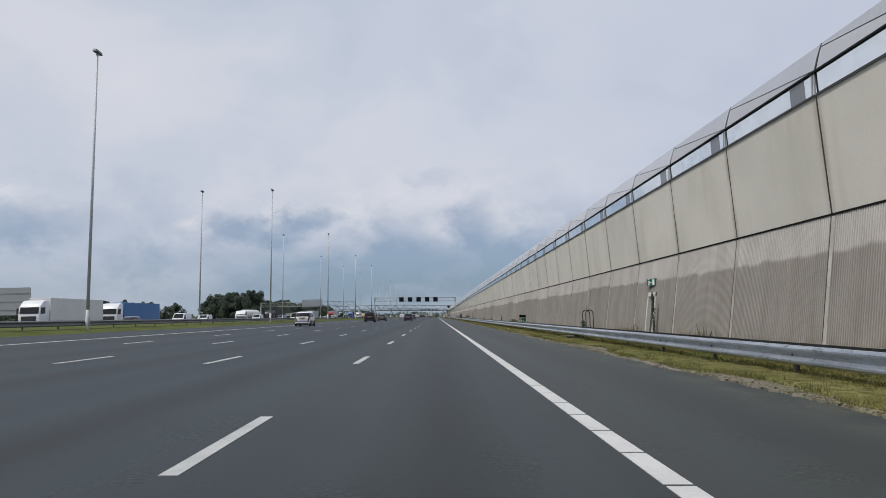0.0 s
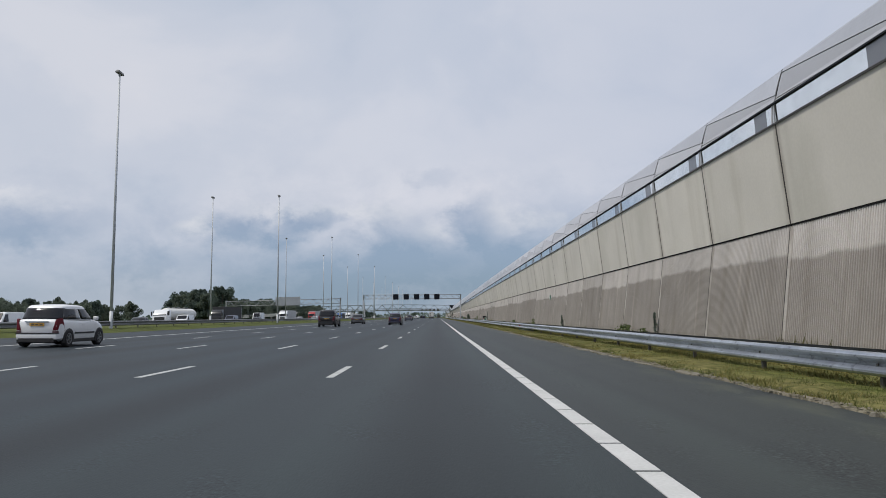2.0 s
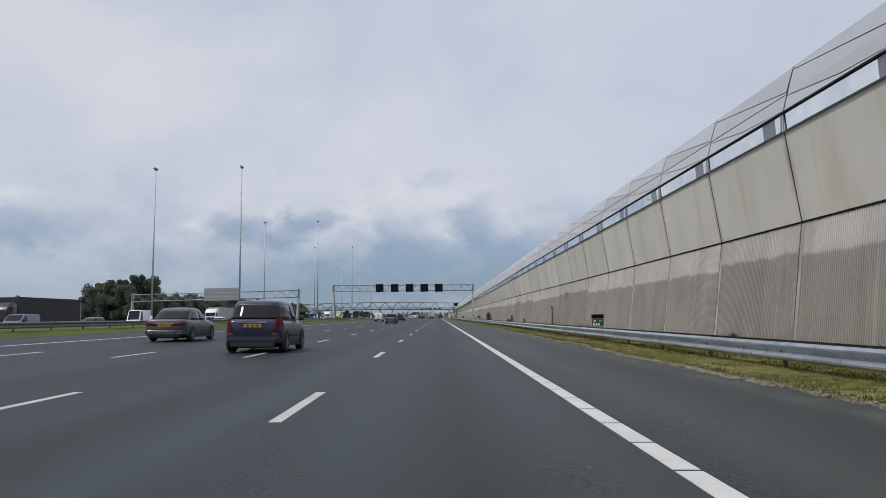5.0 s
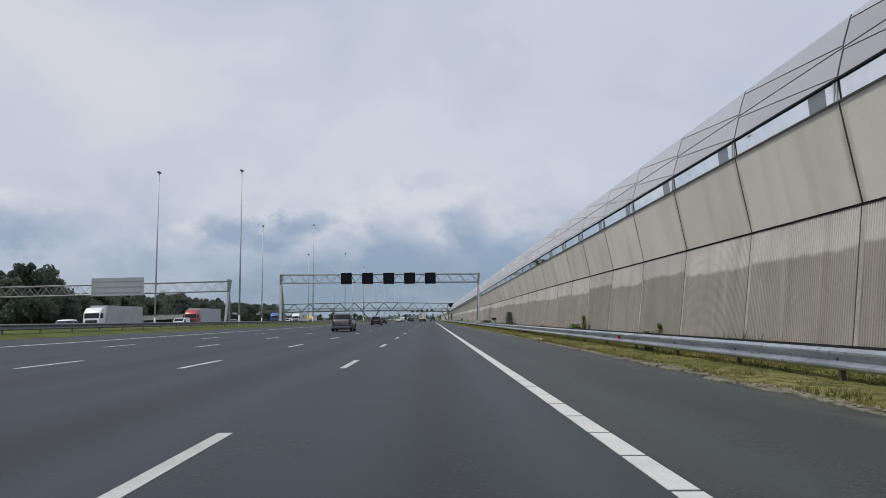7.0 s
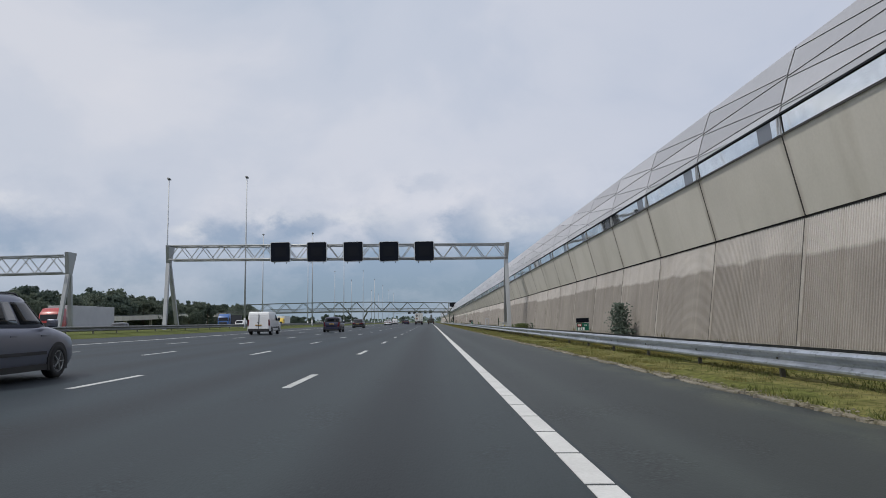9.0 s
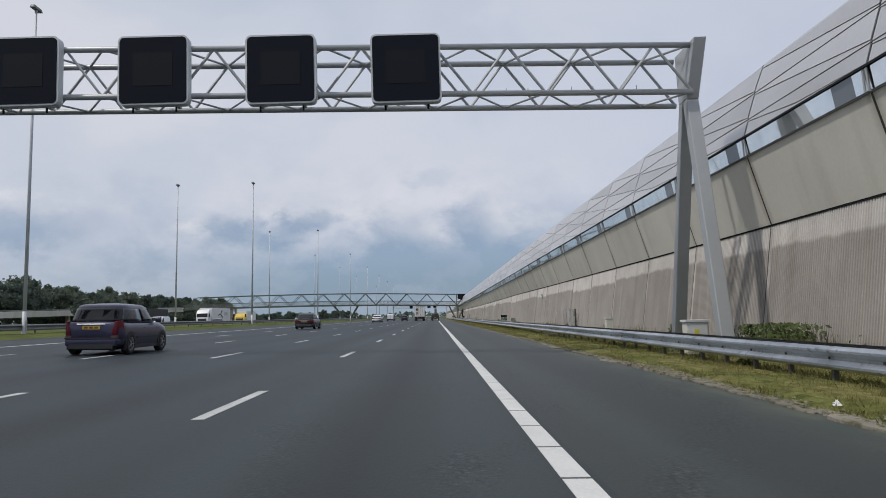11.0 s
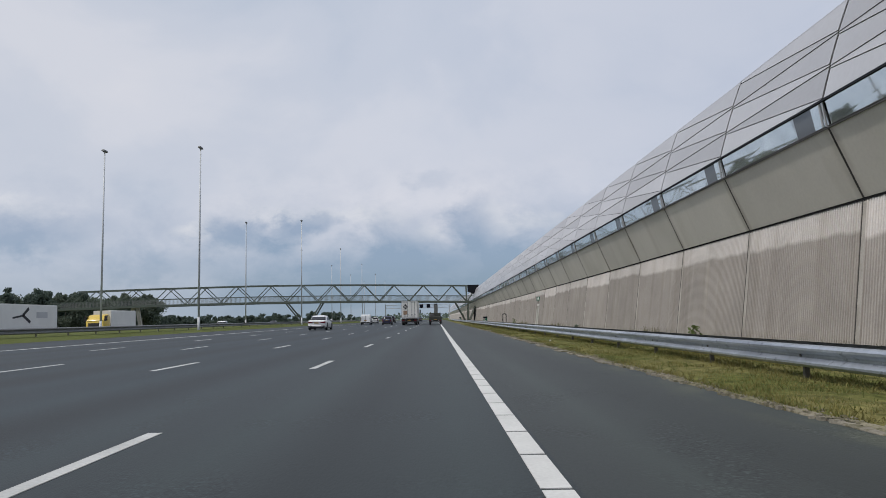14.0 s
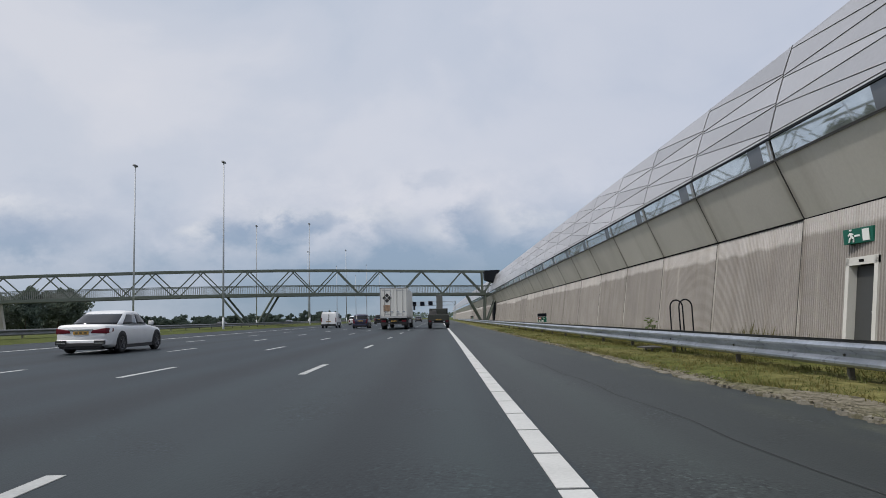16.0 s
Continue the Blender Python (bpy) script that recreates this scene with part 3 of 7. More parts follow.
def along(y, values):
    return float(np.interp(y, (20, 200, 311, 367, 432, 560), values))


def ledge_z(y):
    return float(np.interp(y, (20, 113, 131, 190, 242, 311, 347, 370, 400, 435, 560), (3.53, 3.53, 3.58, 3.55, 3.58, 3.36, 3.34, 3.36, 3.25, 3.17, 3.05)))


FOOT, LEDGE_X = 8.24, 8.80


def profile(y):
    """Points up the wall at y: panel top, glass top, eaves and the rounded roof above."""
    u = (along(y, (8.585, 8.40, 8.22, 8.14, 8.16, 8.10)), along(y, (6.70, 6.04, 5.36, 5.0, 4.745, 4.4)))
    g = (along(y, (8.615, 8.43, 8.19, 8.09, 8.06, 8.0)), along(y, (7.32, 6.57, 5.90, 5.585, 5.295, 4.95)))
    e = (g[0] + 0.02, g[1] + 0.11)
    t = (along(y, (8.85, 8.90, 8.91, 8.91, 8.91, 8.9)), along(y, (8.15, 8.26, 8.12, 8.02, 7.885, 7.7)))
    return u, g, e, t


def roof_x(y, z):
    """The roof's face at height z: steep at the eaves, bending back towards the top."""
    u, g, e, t = profile(y)
    k = (z - e[1]) / (t[1] - e[1])
    if k <= 1:
        return e[0] + (t[0] - e[0]) * (0.8 * k + 0.2 * k * k)
    over = z - t[1]
    slope = (t[0] - e[0]) / (t[1] - e[1]) * 1.2
    return t[0] + over * max(slope, 1.35) + 1.2 * over * over


wall = thing("wall_right", "long concrete and metal wall beside the motorway, stained below", "wall", kind="structure")
s = Shape()


def ribbed(y0, y1, z0, z1, pitch=0.1, depth=0.03):
    """A stretch of ribbed wall, leaning back, between two heights."""
    sh = Shape()
    lean = (LEDGE_X - FOOT) / 3.85
    cnt = max(1, int(round((y1 - y0) / pitch)))
    st = (y1 - y0) / cnt
    pts = []
    for i in range(cnt):
        for f, d in ((0.0, 0), (0.42, 0), (0.52, depth), (0.9, depth)):
            pts.append((y0 + (i + f) * st, d))
    pts.append((y1, 0))
    low = [(FOOT + lean * (z0 + 0.3) + d, y, z0) for y, d in pts]
    top = [(FOOT + lean * (z1 + 0.3) + d, y, z1) for y, d in pts]
    m = len(pts)
    sh.v = low + top
    sh.f = [(i, i + 1, m + i + 1, m + i) for i in range(m - 1)]
    return sh


DOORS = (33.3, 426.3)
plain_panel = ribbed(0, PITCH - 0.05, -0.42, 3.5).mesh("ribbed_panel", concrete_low)
for k in range(-9, 101):
    y = joint_y(k)
    door = [d for d in DOORS if y < d < joint_y(k + 1)]
    zl = ledge_z(y)
    if door:
        d0, d1 = door[0] - 0.62, door[0] + 0.62
        sh = ribbed(y, d0, -0.42, zl)
        for q in (ribbed(d1, joint_y(k + 1) - 0.05, -0.42, zl), ribbed(d0, d1, 1.98, zl)):
            sh.add(q.v, q.f)
        part("ribbed_panel", sh, concrete_low, wall)
    else:
        ob = part("ribbed_panel", plain_panel, None, wall, at=Matrix.Translation((0, y, 0)))
        ob.scale = (1, (joint_y(k + 1) - y) / PITCH, zl / 3.5)
    part("joint_strip", Shape().hexa([(FOOT - 0.025, y - 0.13, -0.42), (FOOT - 0.025, y + 0.03, -0.42), (FOOT + 0.2, y + 0.03, -0.42), (FOOT + 0.2, y - 0.13, -0.42)],
                                     [(LEDGE_X - 0.012, y - 0.13, zl - 0.03), (LEDGE_X - 0.012, y + 0.03, zl - 0.03), (LEDGE_X + 0.2, y + 0.03, zl - 0.03), (LEDGE_X + 0.2, y - 0.13, zl - 0.03)]), joint_concrete, wall)
    part("joint_gap", Shape().hexa([(FOOT - 0.03, y + 0.03, -0.42), (FOOT - 0.03, y + 0.062, -0.42), (FOOT + 0.2, y + 0.062, -0.42), (FOOT + 0.2, y + 0.03, -0.42)],
                                   [(LEDGE_X - 0.017, y + 0.03, zl - 0.03), (LEDGE_X - 0.017, y + 0.062, zl - 0.03), (LEDGE_X + 0.2, y + 0.062, zl - 0.03), (LEDGE_X + 0.2, y + 0.03, zl - 0.03)]), seal_dark, wall)
    ya, yb = y + 0.043, joint_y(k + 1) - 0.043
    ua, ub = profile(ya)[0], profile(yb)[0]
    la, lb = ledge_z(ya) + 0.05, ledge_z(yb) + 0.05
    # upper smooth panel, leaning out over the road
    sh = Shape().hexa([(LEDGE_X - 0.02, ya, la), (LEDGE_X - 0.02, yb, lb), (LEDGE_X + 0.2, yb, lb), (LEDGE_X + 0.2, ya, la)],
                      [(ua[0], ya, ua[1]), (ub[0], yb, ub[1]), (ub[0] + 0.2, yb, ub[1]), (ua[0] + 0.2, ya, ua[1])])
    part("concrete_panel", sh, concrete_up, wall)
    # dark seal in the joint between two panels
    uj, zj = profile(y)[0], ledge_z(y) + 0.05
    part("joint_seal", Shape().hexa([(LEDGE_X - 0.014, y - 0.042, zj), (LEDGE_X - 0.014, y + 0.042, zj), (LEDGE_X + 0.15, y + 0.042, zj), (LEDGE_X + 0.15, y - 0.042, zj)],
                                    [(uj[0] + 0.006, y - 0.042, uj[1]), (uj[0] + 0.006, y + 0.042, uj[1]), (uj[0] + 0.15, y + 0.042, uj[1]), (uj[0] + 0.15, y - 0.042, uj[1])]), seal_dark, wall)
    ga, gb = profile(ya)[1], profile(yb)[1]

    def strip(f0, f1, low, high, out, thick, sh=None):
        """A piece of the window band between two fractions of the bay and of its height."""
        sh = sh or Shape()
        q = []
        for f in (f0, f1):
            yy = ya + (yb - ya) * f
            u, g = profile(yy)[:2]
            for h, o in zip((low, high), out if isinstance(out, tuple) else (out, out)):
                q.append((u[0] + (g[0] - u[0]) * h - o, yy, u[1] + (g[1] - u[1]) * h))
        a, b, c, d = q
        return sh.hexa([a, b, d, c], [(p[0] + thick, p[1], p[2]) for p in (a, b, d, c)])

    # the panes lean out at the top, so that from the road they mirror what stands low across it
    (u0, u1), (g0, g1) = profile(y + 3.0)[:2]
    tilt = 0.5 * (math.atan2((u1 + g1) / 2 - 1.1, u0 + 0.9) - radians(np.interp(y, (295, 330, 430), (8.5, 3.4, 2.6))))
    lean_in = g0 - u0 + 0.01 + 0.97 * (g1 - u1) * math.tan(tilt) if y > 295 else 0.062
    part("window_pane", strip(0.24, 1.0, 0.10, 1.07, (-lean_in, -0.01), 0.03), glass_strip, wall)
    part("window_pane", strip(0.0, 0.10, 0.10, 1.07, (-lean_in, -0.01), 0.03), glass_strip, wall)
    part("dark_pane", strip(0.10, 0.24, 0.10, 1.07, (-lean_in, -0.01), 0.03), glass_dark, wall)
    part("mullion", strip(0.0, 0.009, 0.10, 1.05, 0.01, 0.03), alu_frame, wall)
    part("mullion", strip(0.024, 0.033, 0.10, 1.05, 0.01, 0.03), alu_frame, wall)
    part("sill", strip(0.0, 1.0, 0.0, 0.035, 0.05, 0.2, strip(0.0, 1.0, 0.075, 0.10, 0.04, 0.2)), sill_grey, wall)
    # roof plates: each band between two level seams is cut by a seam that climbs through the bay
    p = 0.78
    for j in range(-4, 2):
        for half in (0, 1):
            rows = []
            for f in (0.0, 0.5, 1.0):
                yy = ya + (yb - ya) * f
                u, g, e, t = profile(yy)
                base = t[1] - 0.06 + p * j
                cut = base + 0.06 + (p - 0.12) * f
                tight = j == 0 or (j == -1 and base - e[1] < 0.5)
                lo, hi = (base + (0.001 if tight else 0.014), cut) if half == 0 else (cut + 0.014, base + p)
                lo, hi = max(lo, e[1]), min(hi, t[1] + 1.15)
                rows.append((yy, lo, hi))
            if all(hi - lo < 0.03 for _, lo, hi in rows):
                continue
            verts = []
            for yy, lo, hi in rows:
                hi = max(hi, lo + 0.002)
                crest = (profile(yy)[3][1] - lo) / (hi - lo)
                for f in ([0, 0.5 * crest, crest, crest + (1 - crest) * 0.3, crest + (1 - crest) * 0.6, 1] if 0.05 < crest < 0.95 else np.linspace(0, 1, 6)):
                    z = lo + (hi - lo) * f
                    verts.append((roof_x(yy, z) - (0.015 if j >= 0 or (tight and half == 0) else 0.035 - 0.02 * f), yy, z))
            sh = Shape()
            sh.v = verts + [(x + 0.03, yy, z) for x, yy, z in verts]
            sh.f = [(i * 6 + c, i * 6 + c + 1, i * 6 + c + 7, i * 6 + c + 6) for i in range(2) for c in range(5)]
            sh.f += [(0, 6, 24, 18), (6, 12, 30, 24)] + [(c, c + 18, c + 19, c + 1) for c in range(5)]
            part("roof_plate", sh, alu_sheen if y < 230 and (j >= 0 or (j == -1 and half)) else alu, wall)

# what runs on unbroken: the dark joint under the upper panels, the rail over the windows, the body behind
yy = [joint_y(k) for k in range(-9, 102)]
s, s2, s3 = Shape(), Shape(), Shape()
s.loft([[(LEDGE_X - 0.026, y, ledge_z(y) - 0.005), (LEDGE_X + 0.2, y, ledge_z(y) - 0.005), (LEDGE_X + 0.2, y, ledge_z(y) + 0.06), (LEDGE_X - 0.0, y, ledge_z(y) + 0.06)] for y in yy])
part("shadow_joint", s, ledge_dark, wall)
ring = []
for y in yy:
    u, g, e, t = profile(y)
    ring.append([(g[0] - 0.05, y, g[1] + 0.04), (g[0] + 0.2, y, g[1] + 0.04), (e[0] + 0.2, y, e[1]), (e[0] - 0.05, y, e[1] - 0.01)])
part("eaves_rail", s2.loft(ring), rail_dark, wall)
ring, ring_back = [], []
for y in yy:
    u, g, e, t = profile(y)
    pts = [(FOOT + 0.25, y, -0.45), (LEDGE_X + 0.12, y, ledge_z(y)), (u[0] + 0.12, y, u[1]), (g[0] + 0.12, y, g[1])]
    for k in range(13):
        z = e[1] + (t[1] + 1.1 - e[1]) * k / 12
        pts.append((roof_x(y, z) + 0.08, y, z))
    top = pts[-1]
    pts += [(top[0] + 0.8, y, top[2] + 0.42), (top[0] + 3.5, y, top[2] + 0.7), (top[0] + 9, y, top[2] + 0.7), (top[0] + 12, y, -0.45)]
    ring.append(pts)
    ring_back.append([(top[0] + 0.8, y, top[2] + 0.47), (top[0] + 3.5, y, top[2] + 0.75), (top[0] + 9.0, y, top[2] + 0.75), (top[0] + 12.1, y, -0.45)])
part("wall_body", s3.loft(ring), rail_dark, wall)
ring = []
for q in ring_back:
    ring.append(q + [(x - 0.02, y, z - 0.03) for x, y, z in q[::-1]])
part("rear_cladding", Shape().loft(ring), alu, wall)
u, g, e, t = profile(610)
ya, yb = yy[-1], 900
for lo, hi, material in (((FOOT, -0.4), (LEDGE_X, 3.0), concrete_low), ((LEDGE_X, 3.05), (u[0], u[1]), concrete_up), ((g[0], g[1] + 0.1), (8.9, 7.7), alu), ((8.9, 7.7), (10, 8.7), alu)):
    part("far_wall", Shape().hexa([(lo[0], ya, lo[1]), (lo[0], yb, lo[1]), (lo[0] + 0.3, yb, lo[1]), (lo[0] + 0.3, ya, lo[1])],
                                  [(hi[0], ya, hi[1]), (hi[0], yb, hi[1]), (hi[0] + 0.3, yb, hi[1]), (hi[0] + 0.3, ya, hi[1])]), material, wall)

# ---- verge ----
# bare soil and broken turf along the asphalt's edge; where it was worn down: along, width
BARE = ((24.0, 0.6), (27.0, 0.4), (103.0, 0.55), (299.0, 0.4), (360.6, 0.5), (418.8, 0.65))


def bare_width(y):
    """How far the bare soil reaches into the grass at y, and how much of that is a worn patch."""
    worn = sum(a * math.exp(-((y - c) / 1.9) ** 2) for c, a in BARE) + 0.9 * max(0, noise.noise((y * 0.13, 8.0, 2)) - 0.22)
    return 0.09 + worn + 0.16 * noise.noise((y * 0.9, 1.0, 4)), min(1.0, 3.0 * worn)


rnd = random.Random(4)
s = Shape()
pts, m = [], 0
yv = np.arange(-40, 620, 0.5)
xs = (0.0, 0.1, 0.35, 0.65, 1.0, 2.0, 3.2, 5.2)
for y in yv:
    edge = edge_x(y) + 0.2
    reach, worn = bare_width(y)
    for i, dx in enumerate(xs):
        lift = (-0.01, 0.03, 0.07, 0.07, 0.07, 0.03, -0.02, -0.1)[i]
        lump = 0.05 * noise.noise((y * 1.3, dx * 2.1, 5.0)) * min(1, dx * 3)
        sunk = 0.09 * worn if dx < reach + 0.1 else 0.0
        s.v.append((edge + dx, y, road_z(3.4) - 0.01 + lift + lump * (1 - worn) - 0.02 * dx - sunk))
n = len(xs)
s.f = [(j * n + i, j * n + i + 1, (j + 1) * n + i + 1, (j + 1) * n + i) for j in range(len(yv) - 1) for i in range(n - 1)]
s.smooth = True
verge = tagged(part("verge", s, grass_dry), "dry yellow-green grass verge with a ragged soil edge", "grass verge", kind="structure")


# worn concrete slabs lie along the asphalt's edge, broken and partly overgrown
slab_grey = mat("worn_slab", (0.185, 0.172, 0.142), 0.92, grain=0.35, size=0.3, fine=35.0, bump=0.6, spec=0.15, vary=0.2)
multiply_in(slab_grey, noise_in(slab_grey, 9.0, 4, (1, 0.7, 1), 0.5, 0.62), (0.55, 0.55, 0.45))


def edge_slab(seed):
    r = random.Random(seed)
    n = 11
    wide = r.uniform(0.14, 0.2)
    pts = []
    for i in range(n):
        a = 2 * math.pi * i / n
        c, sn = math.cos(a), math.sin(a)
        k = r.uniform(0.86, 1.08)
        pts.append((wide * k * math.copysign(abs(c) ** 0.6, c), 0.68 * k * math.copysign(abs(sn) ** 0.45, sn)))
    s = Shape().loft([[(x, y, -0.08) for x, y in pts], [(x, y, 0.005) for x, y in pts], [(x * 0.93, y * 0.97, 0.018 + r.uniform(-0.004, 0.004)) for x, y in pts]])
    return s.mesh("edge_slab", slab_grey)


slabs = [edge_slab(40 + k) for k in range(9)]
r = random.Random(91)
for k in range(300):
    y = -4.0 + 1.45 * k + r.uniform(-0.12, 0.12)
    if noise.noise((y * 0.09, 4.0, 1.0)) < -0.16 or bare_width(y)[1] > 0.5:
        continue
    x = edge_x(y) + 0.13 + r.uniform(-0.03, 0.03)
    big = 0.85 + 0.3 * noise.noise((y * 0.4, 8.0, 2))
    m = pose(x + 0.1 * (big - 1), y, road_z(x) + r.uniform(0.006, 0.022), r.uniform(-1, 1), 1.4 + r.uniform(-2, 2), r.uniform(-5, 5))
    part("edge_slab", r.choice(slabs), None, verge, at=m @ Matrix.Diagonal((r.uniform(0.75, 1.15) * big, r.uniform(0.85, 1.05), 1, 1)))


s = Shape()
r = random.Random(31)
for y in yv:
    edge = edge_x(y) + 0.1
    w, worn = bare_width(y)
    for f in (0.0, 0.18, 1.0):
        px = edge + max(0.03, w) * f + 0.03 * noise.noise((y * 3.1, f, 6))
        s.v.append((px, y, road_z(px) + (-0.012, 0.02, 0.045)[(f > 0) + (f > 0.5)] + 0.016 * f * noise.noise((y * 2.3, f * 3, 1))))
s.f = [(j * 3 + i, j * 3 + i + 1, (j + 1) * 3 + i + 1, (j + 1) * 3 + i) for j in range(len(yv) - 1) for i in range(2)]
tagged(part("soil_edge", s, soil), "bare dry soil along the edge of the asphalt", "soil", kind="structure")
s = Shape()
for i in range(12000):
    y = r.uniform(-10, 470)
    edge = edge_x(y) + 0.14
    x = edge + abs(r.gauss(0, 0.22)) - 0.06
    k = r.uniform(0.01, 0.038) * (1.5 if r.random() < 0.1 else 1)
    z = road_z(x) + 0.04
    q = [(x + k * r.uniform(0.6, 1.3) * a, y + k * r.uniform(0.8, 1.8) * b, z + k * 0.55 * c) for a, b, c in ((1, 0, 0), (0, 1, 0), (-1, 0, 0), (0, -1, 0), (0.1, 0.1, 1))]
    s.add(q, [(0, 1, 4), (1, 2, 4), (2, 3, 4), (3, 0, 4), (3, 2, 1, 0)])
chips = Shape()
for i in range(5000):
    y = r.uniform(-10, 470)
    x = edge_x(y) + 0.12 + abs(r.gauss(0, 0.13)) - 0.05
    k = r.uniform(0.018, 0.06)
    z = road_z(x) + 0.02 
    ring = [(x + k * r.uniform(0.6, 1.2) * math.cos(a), y + 1.5 * k * r.uniform(0.6, 1.2) * math.sin(a)) for a in (0.3, 1.5, 2.6, 3.7, 5.1)]
    chips.loft([[(px, py, z - 0.02) for px, py in ring], [(x + (px - x) * 0.8, y + (py - y) * 0.8, z + k * r.uniform(0.25, 0.5)) for px, py in ring]])
tagged(part("stone_chips", chips, slab_grey), "broken grey chips of the worn edge slabs", "stones", kind="stuff")
tagged(part("soil_clods", s, soil), "small clods of soil and stones at the asphalt edge", "clods", kind="stuff")


# ---- guard rails ----
def rail_profile(x, z, side):
    """The two-waved beam, seen end on; side is -1 when it faces the road at smaller x."""
    o = [(-0.012, 0.0), (-0.05, 0.012), (-0.085, 0.05), (-0.085, 0.085), (-0.008, 0.155), (-0.008, 0.205), (-0.085, 0.275), (-0.085, 0.31), (-0.05, 0.35), (0.0, 0.365)]
    return [(x + side * dx, z + dz) for dx, dz in o] + [(x + side * (dx + 0.006), z + dz) for dx, dz in o[::-1]]


def guard_rail(x, ground_z, top, y0, y1, posts, side, name_label, double=False, steel=None, reflectors=()):
    steel = steel or galv
    rail = thing("guard_rail", name_label, "guard rail")
    for y in np.arange(y0, y1, 16.0):
        outline = rail_profile(x, top - 0.365, side)
        sh = Shape().loft([[(px, y, pz) for px, pz in outline], [(px, min(y + 16.03, y1), pz) for px, pz in outline]])
        part("beam", sh, steel, rail)
    lo, hi = min(x + side * 0.02, x + side * 0.10), max(x + side * 0.02, x + side * 0.10)
    post = Shape().box(lo, hi, -0.035, 0.035, ground_z - 0.15, top - 0.06).mesh("post", galv_post)
    # the rear beam's dark steel stands for its shaded inner face
    for y in np.arange(y0, y1, 16.0) if double else ():
        outline = rail_profile(x + side * 0.2, top - 0.335, -side)
        sh = Shape().loft([[(px, y, pz) for px, pz in outline], [(px, min(y + 16.03, y1), pz) for px, pz in outline]])
        part("rear_beam", sh, galv_dull_shade, rail)
    bolt = Shape().tube((x - side * 0.03, 0, top - 0.185), (x - side * 0.004, 0, top - 0.185), 0.022, 6).mesh("bolt", galv_post)
    for y in posts if double else ():
        if -5 < y < 440:
            part("bolt", bolt, None, rail, at=Matrix.Translation((0, y, 0)))
    for y in posts:
        part("post", post, None, rail, at=Matrix.Translation((0, y, 0)))
    for y in reflectors:
        part("reflector", Shape().box(x - 0.1, x - 0.03, y - 0.03, y + 0.03, top - 0.22, top - 0.11), red_plastic, rail, "small red reflector")
    return rail


close_posts = list(np.arange(280.6, 322.0, 1.41))
RAIL_POSTS = [y for y in np.arange(0.25 - 40, 640, 4.08) if not 280 < y < 322] + close_posts
REFLECTORS = (110.2, 206.8)
guard_rail(5.2, -0.15, 0.45, -40, 640, RAIL_POSTS, 1, "galvanised steel guard rail with dull posts in the grass verge", True, None, REFLECTORS)
# the left rails take the darker steel in place of their shaded sides
guard_rail(-25.5, 0.85, 1.42, -60, 760, np.arange(-58, 760, 4.0), -1, "grey steel guard rail along the grass median, toned dark as in shade", False, galv_dull_shade)
guard_rail(-36.6, 0.45, 1.18, -200, 760, np.arange(-198, 760, 8.0), 1, "grey steel guard rail beside the oncoming carriageway, toned dark as in shade", False, galv_dull_shade)


# ---- lamp posts ----
def lamp_post(x, y, z):
    lp = thing("lamp_post", "tall slender steel lamp post with a small flat double lamp head", "lamp post", pose(x, y, z, 0, 1.0), "lamp posts")
    s = Shape().tube((0, 0, -0.6), (0, 0, 1.6), 0.13, 10).tube((0, 0, 1.6), (0, 0, 19.3), 0.115, 10, 0.065)
    s.smooth = True
    part("pole", s, pole_steel, lp)
    part("lamp_head", mesh_of(rounded(Shape().hexa([(-0.16, -0.5, 19.22), (0.16, -0.5, 19.22), (0.16, 0.5, 19.22), (-0.16, 0.5, 19.22)], [(-0.12, -0.42, 19.42), (0.12, -0.42, 19.42), (0.12, 0.42, 19.42), (-0.12, 0.42, 19.42)]), 0.04), galv_dull_shade), None, lp)
    part("collar", Shape().tube((0, 0, 19.1), (0, 0, 19.25), 0.09, 8), steel_grey, lp)
    part("base_plate", Shape().box(-0.25, 0.25, -0.25, 0.25, -0.6, 0.03), galv_post, lp)
    part("service_door", Shape().box(0.115, 0.14, -0.07, 0.07, 0.5, 1.1), steel_grey, lp)
    return lp


first = lamp_post(-25.3, 49.3, 0.5)
POST_Y = (49.3, 104.9, 159.6, 215.2, 272.6, 328.5, 381.8, 435.6, 492.2, 547.7, 602, 656, 712)
POST_K = (1.02, 1.015, 1.0, 0.99, 1.04, 1.055, 1.0, 1.0, 0.995, 1.0, 1.0, 1.0, 1.0)
OUTER_X = (-35.3, -35.65, -35.15, -35.6, -36.1, -35.7, -35.3, -35.1, -35.0, -35.1, -35.1, -35.1, -35.1)
INNER_X = (-25.3, -25.45, -25.24, -25.3, -25.6, -25.4, -25.2, -25.1, -24.95, -25.1, -25.1, -25.1, -25.1)
for y, k, inner, outer in zip(POST_Y, POST_K, INNER_X, OUTER_X):
    if y > 51:
        copy_thing(first, pose(inner, y, 0.5, 0, 1.0)).scale = (1, 1, k)
    else:
        first.scale = (1, 1, k)
    copy_thing(first, pose(outer, y, 0.5, 0, -1.0, 180)).scale = (1, 1, k)


# ---- gantries ----
sign_black = plain("sign_black", (0.006, 0.008, 0.014), 0.3, 0.0, 0.12)
sign_rim = plain("sign_rim", (0.55, 0.57, 0.58), 0.5)
sign_back = mat("sign_back", (0.36, 0.38, 0.40), 0.5, 0.4, grain=0.08, size=1.0)
cabinet_grey = mat("cabinet_grey", (0.55, 0.55, 0.5), 0.6, grain=0.08, size=0.5)


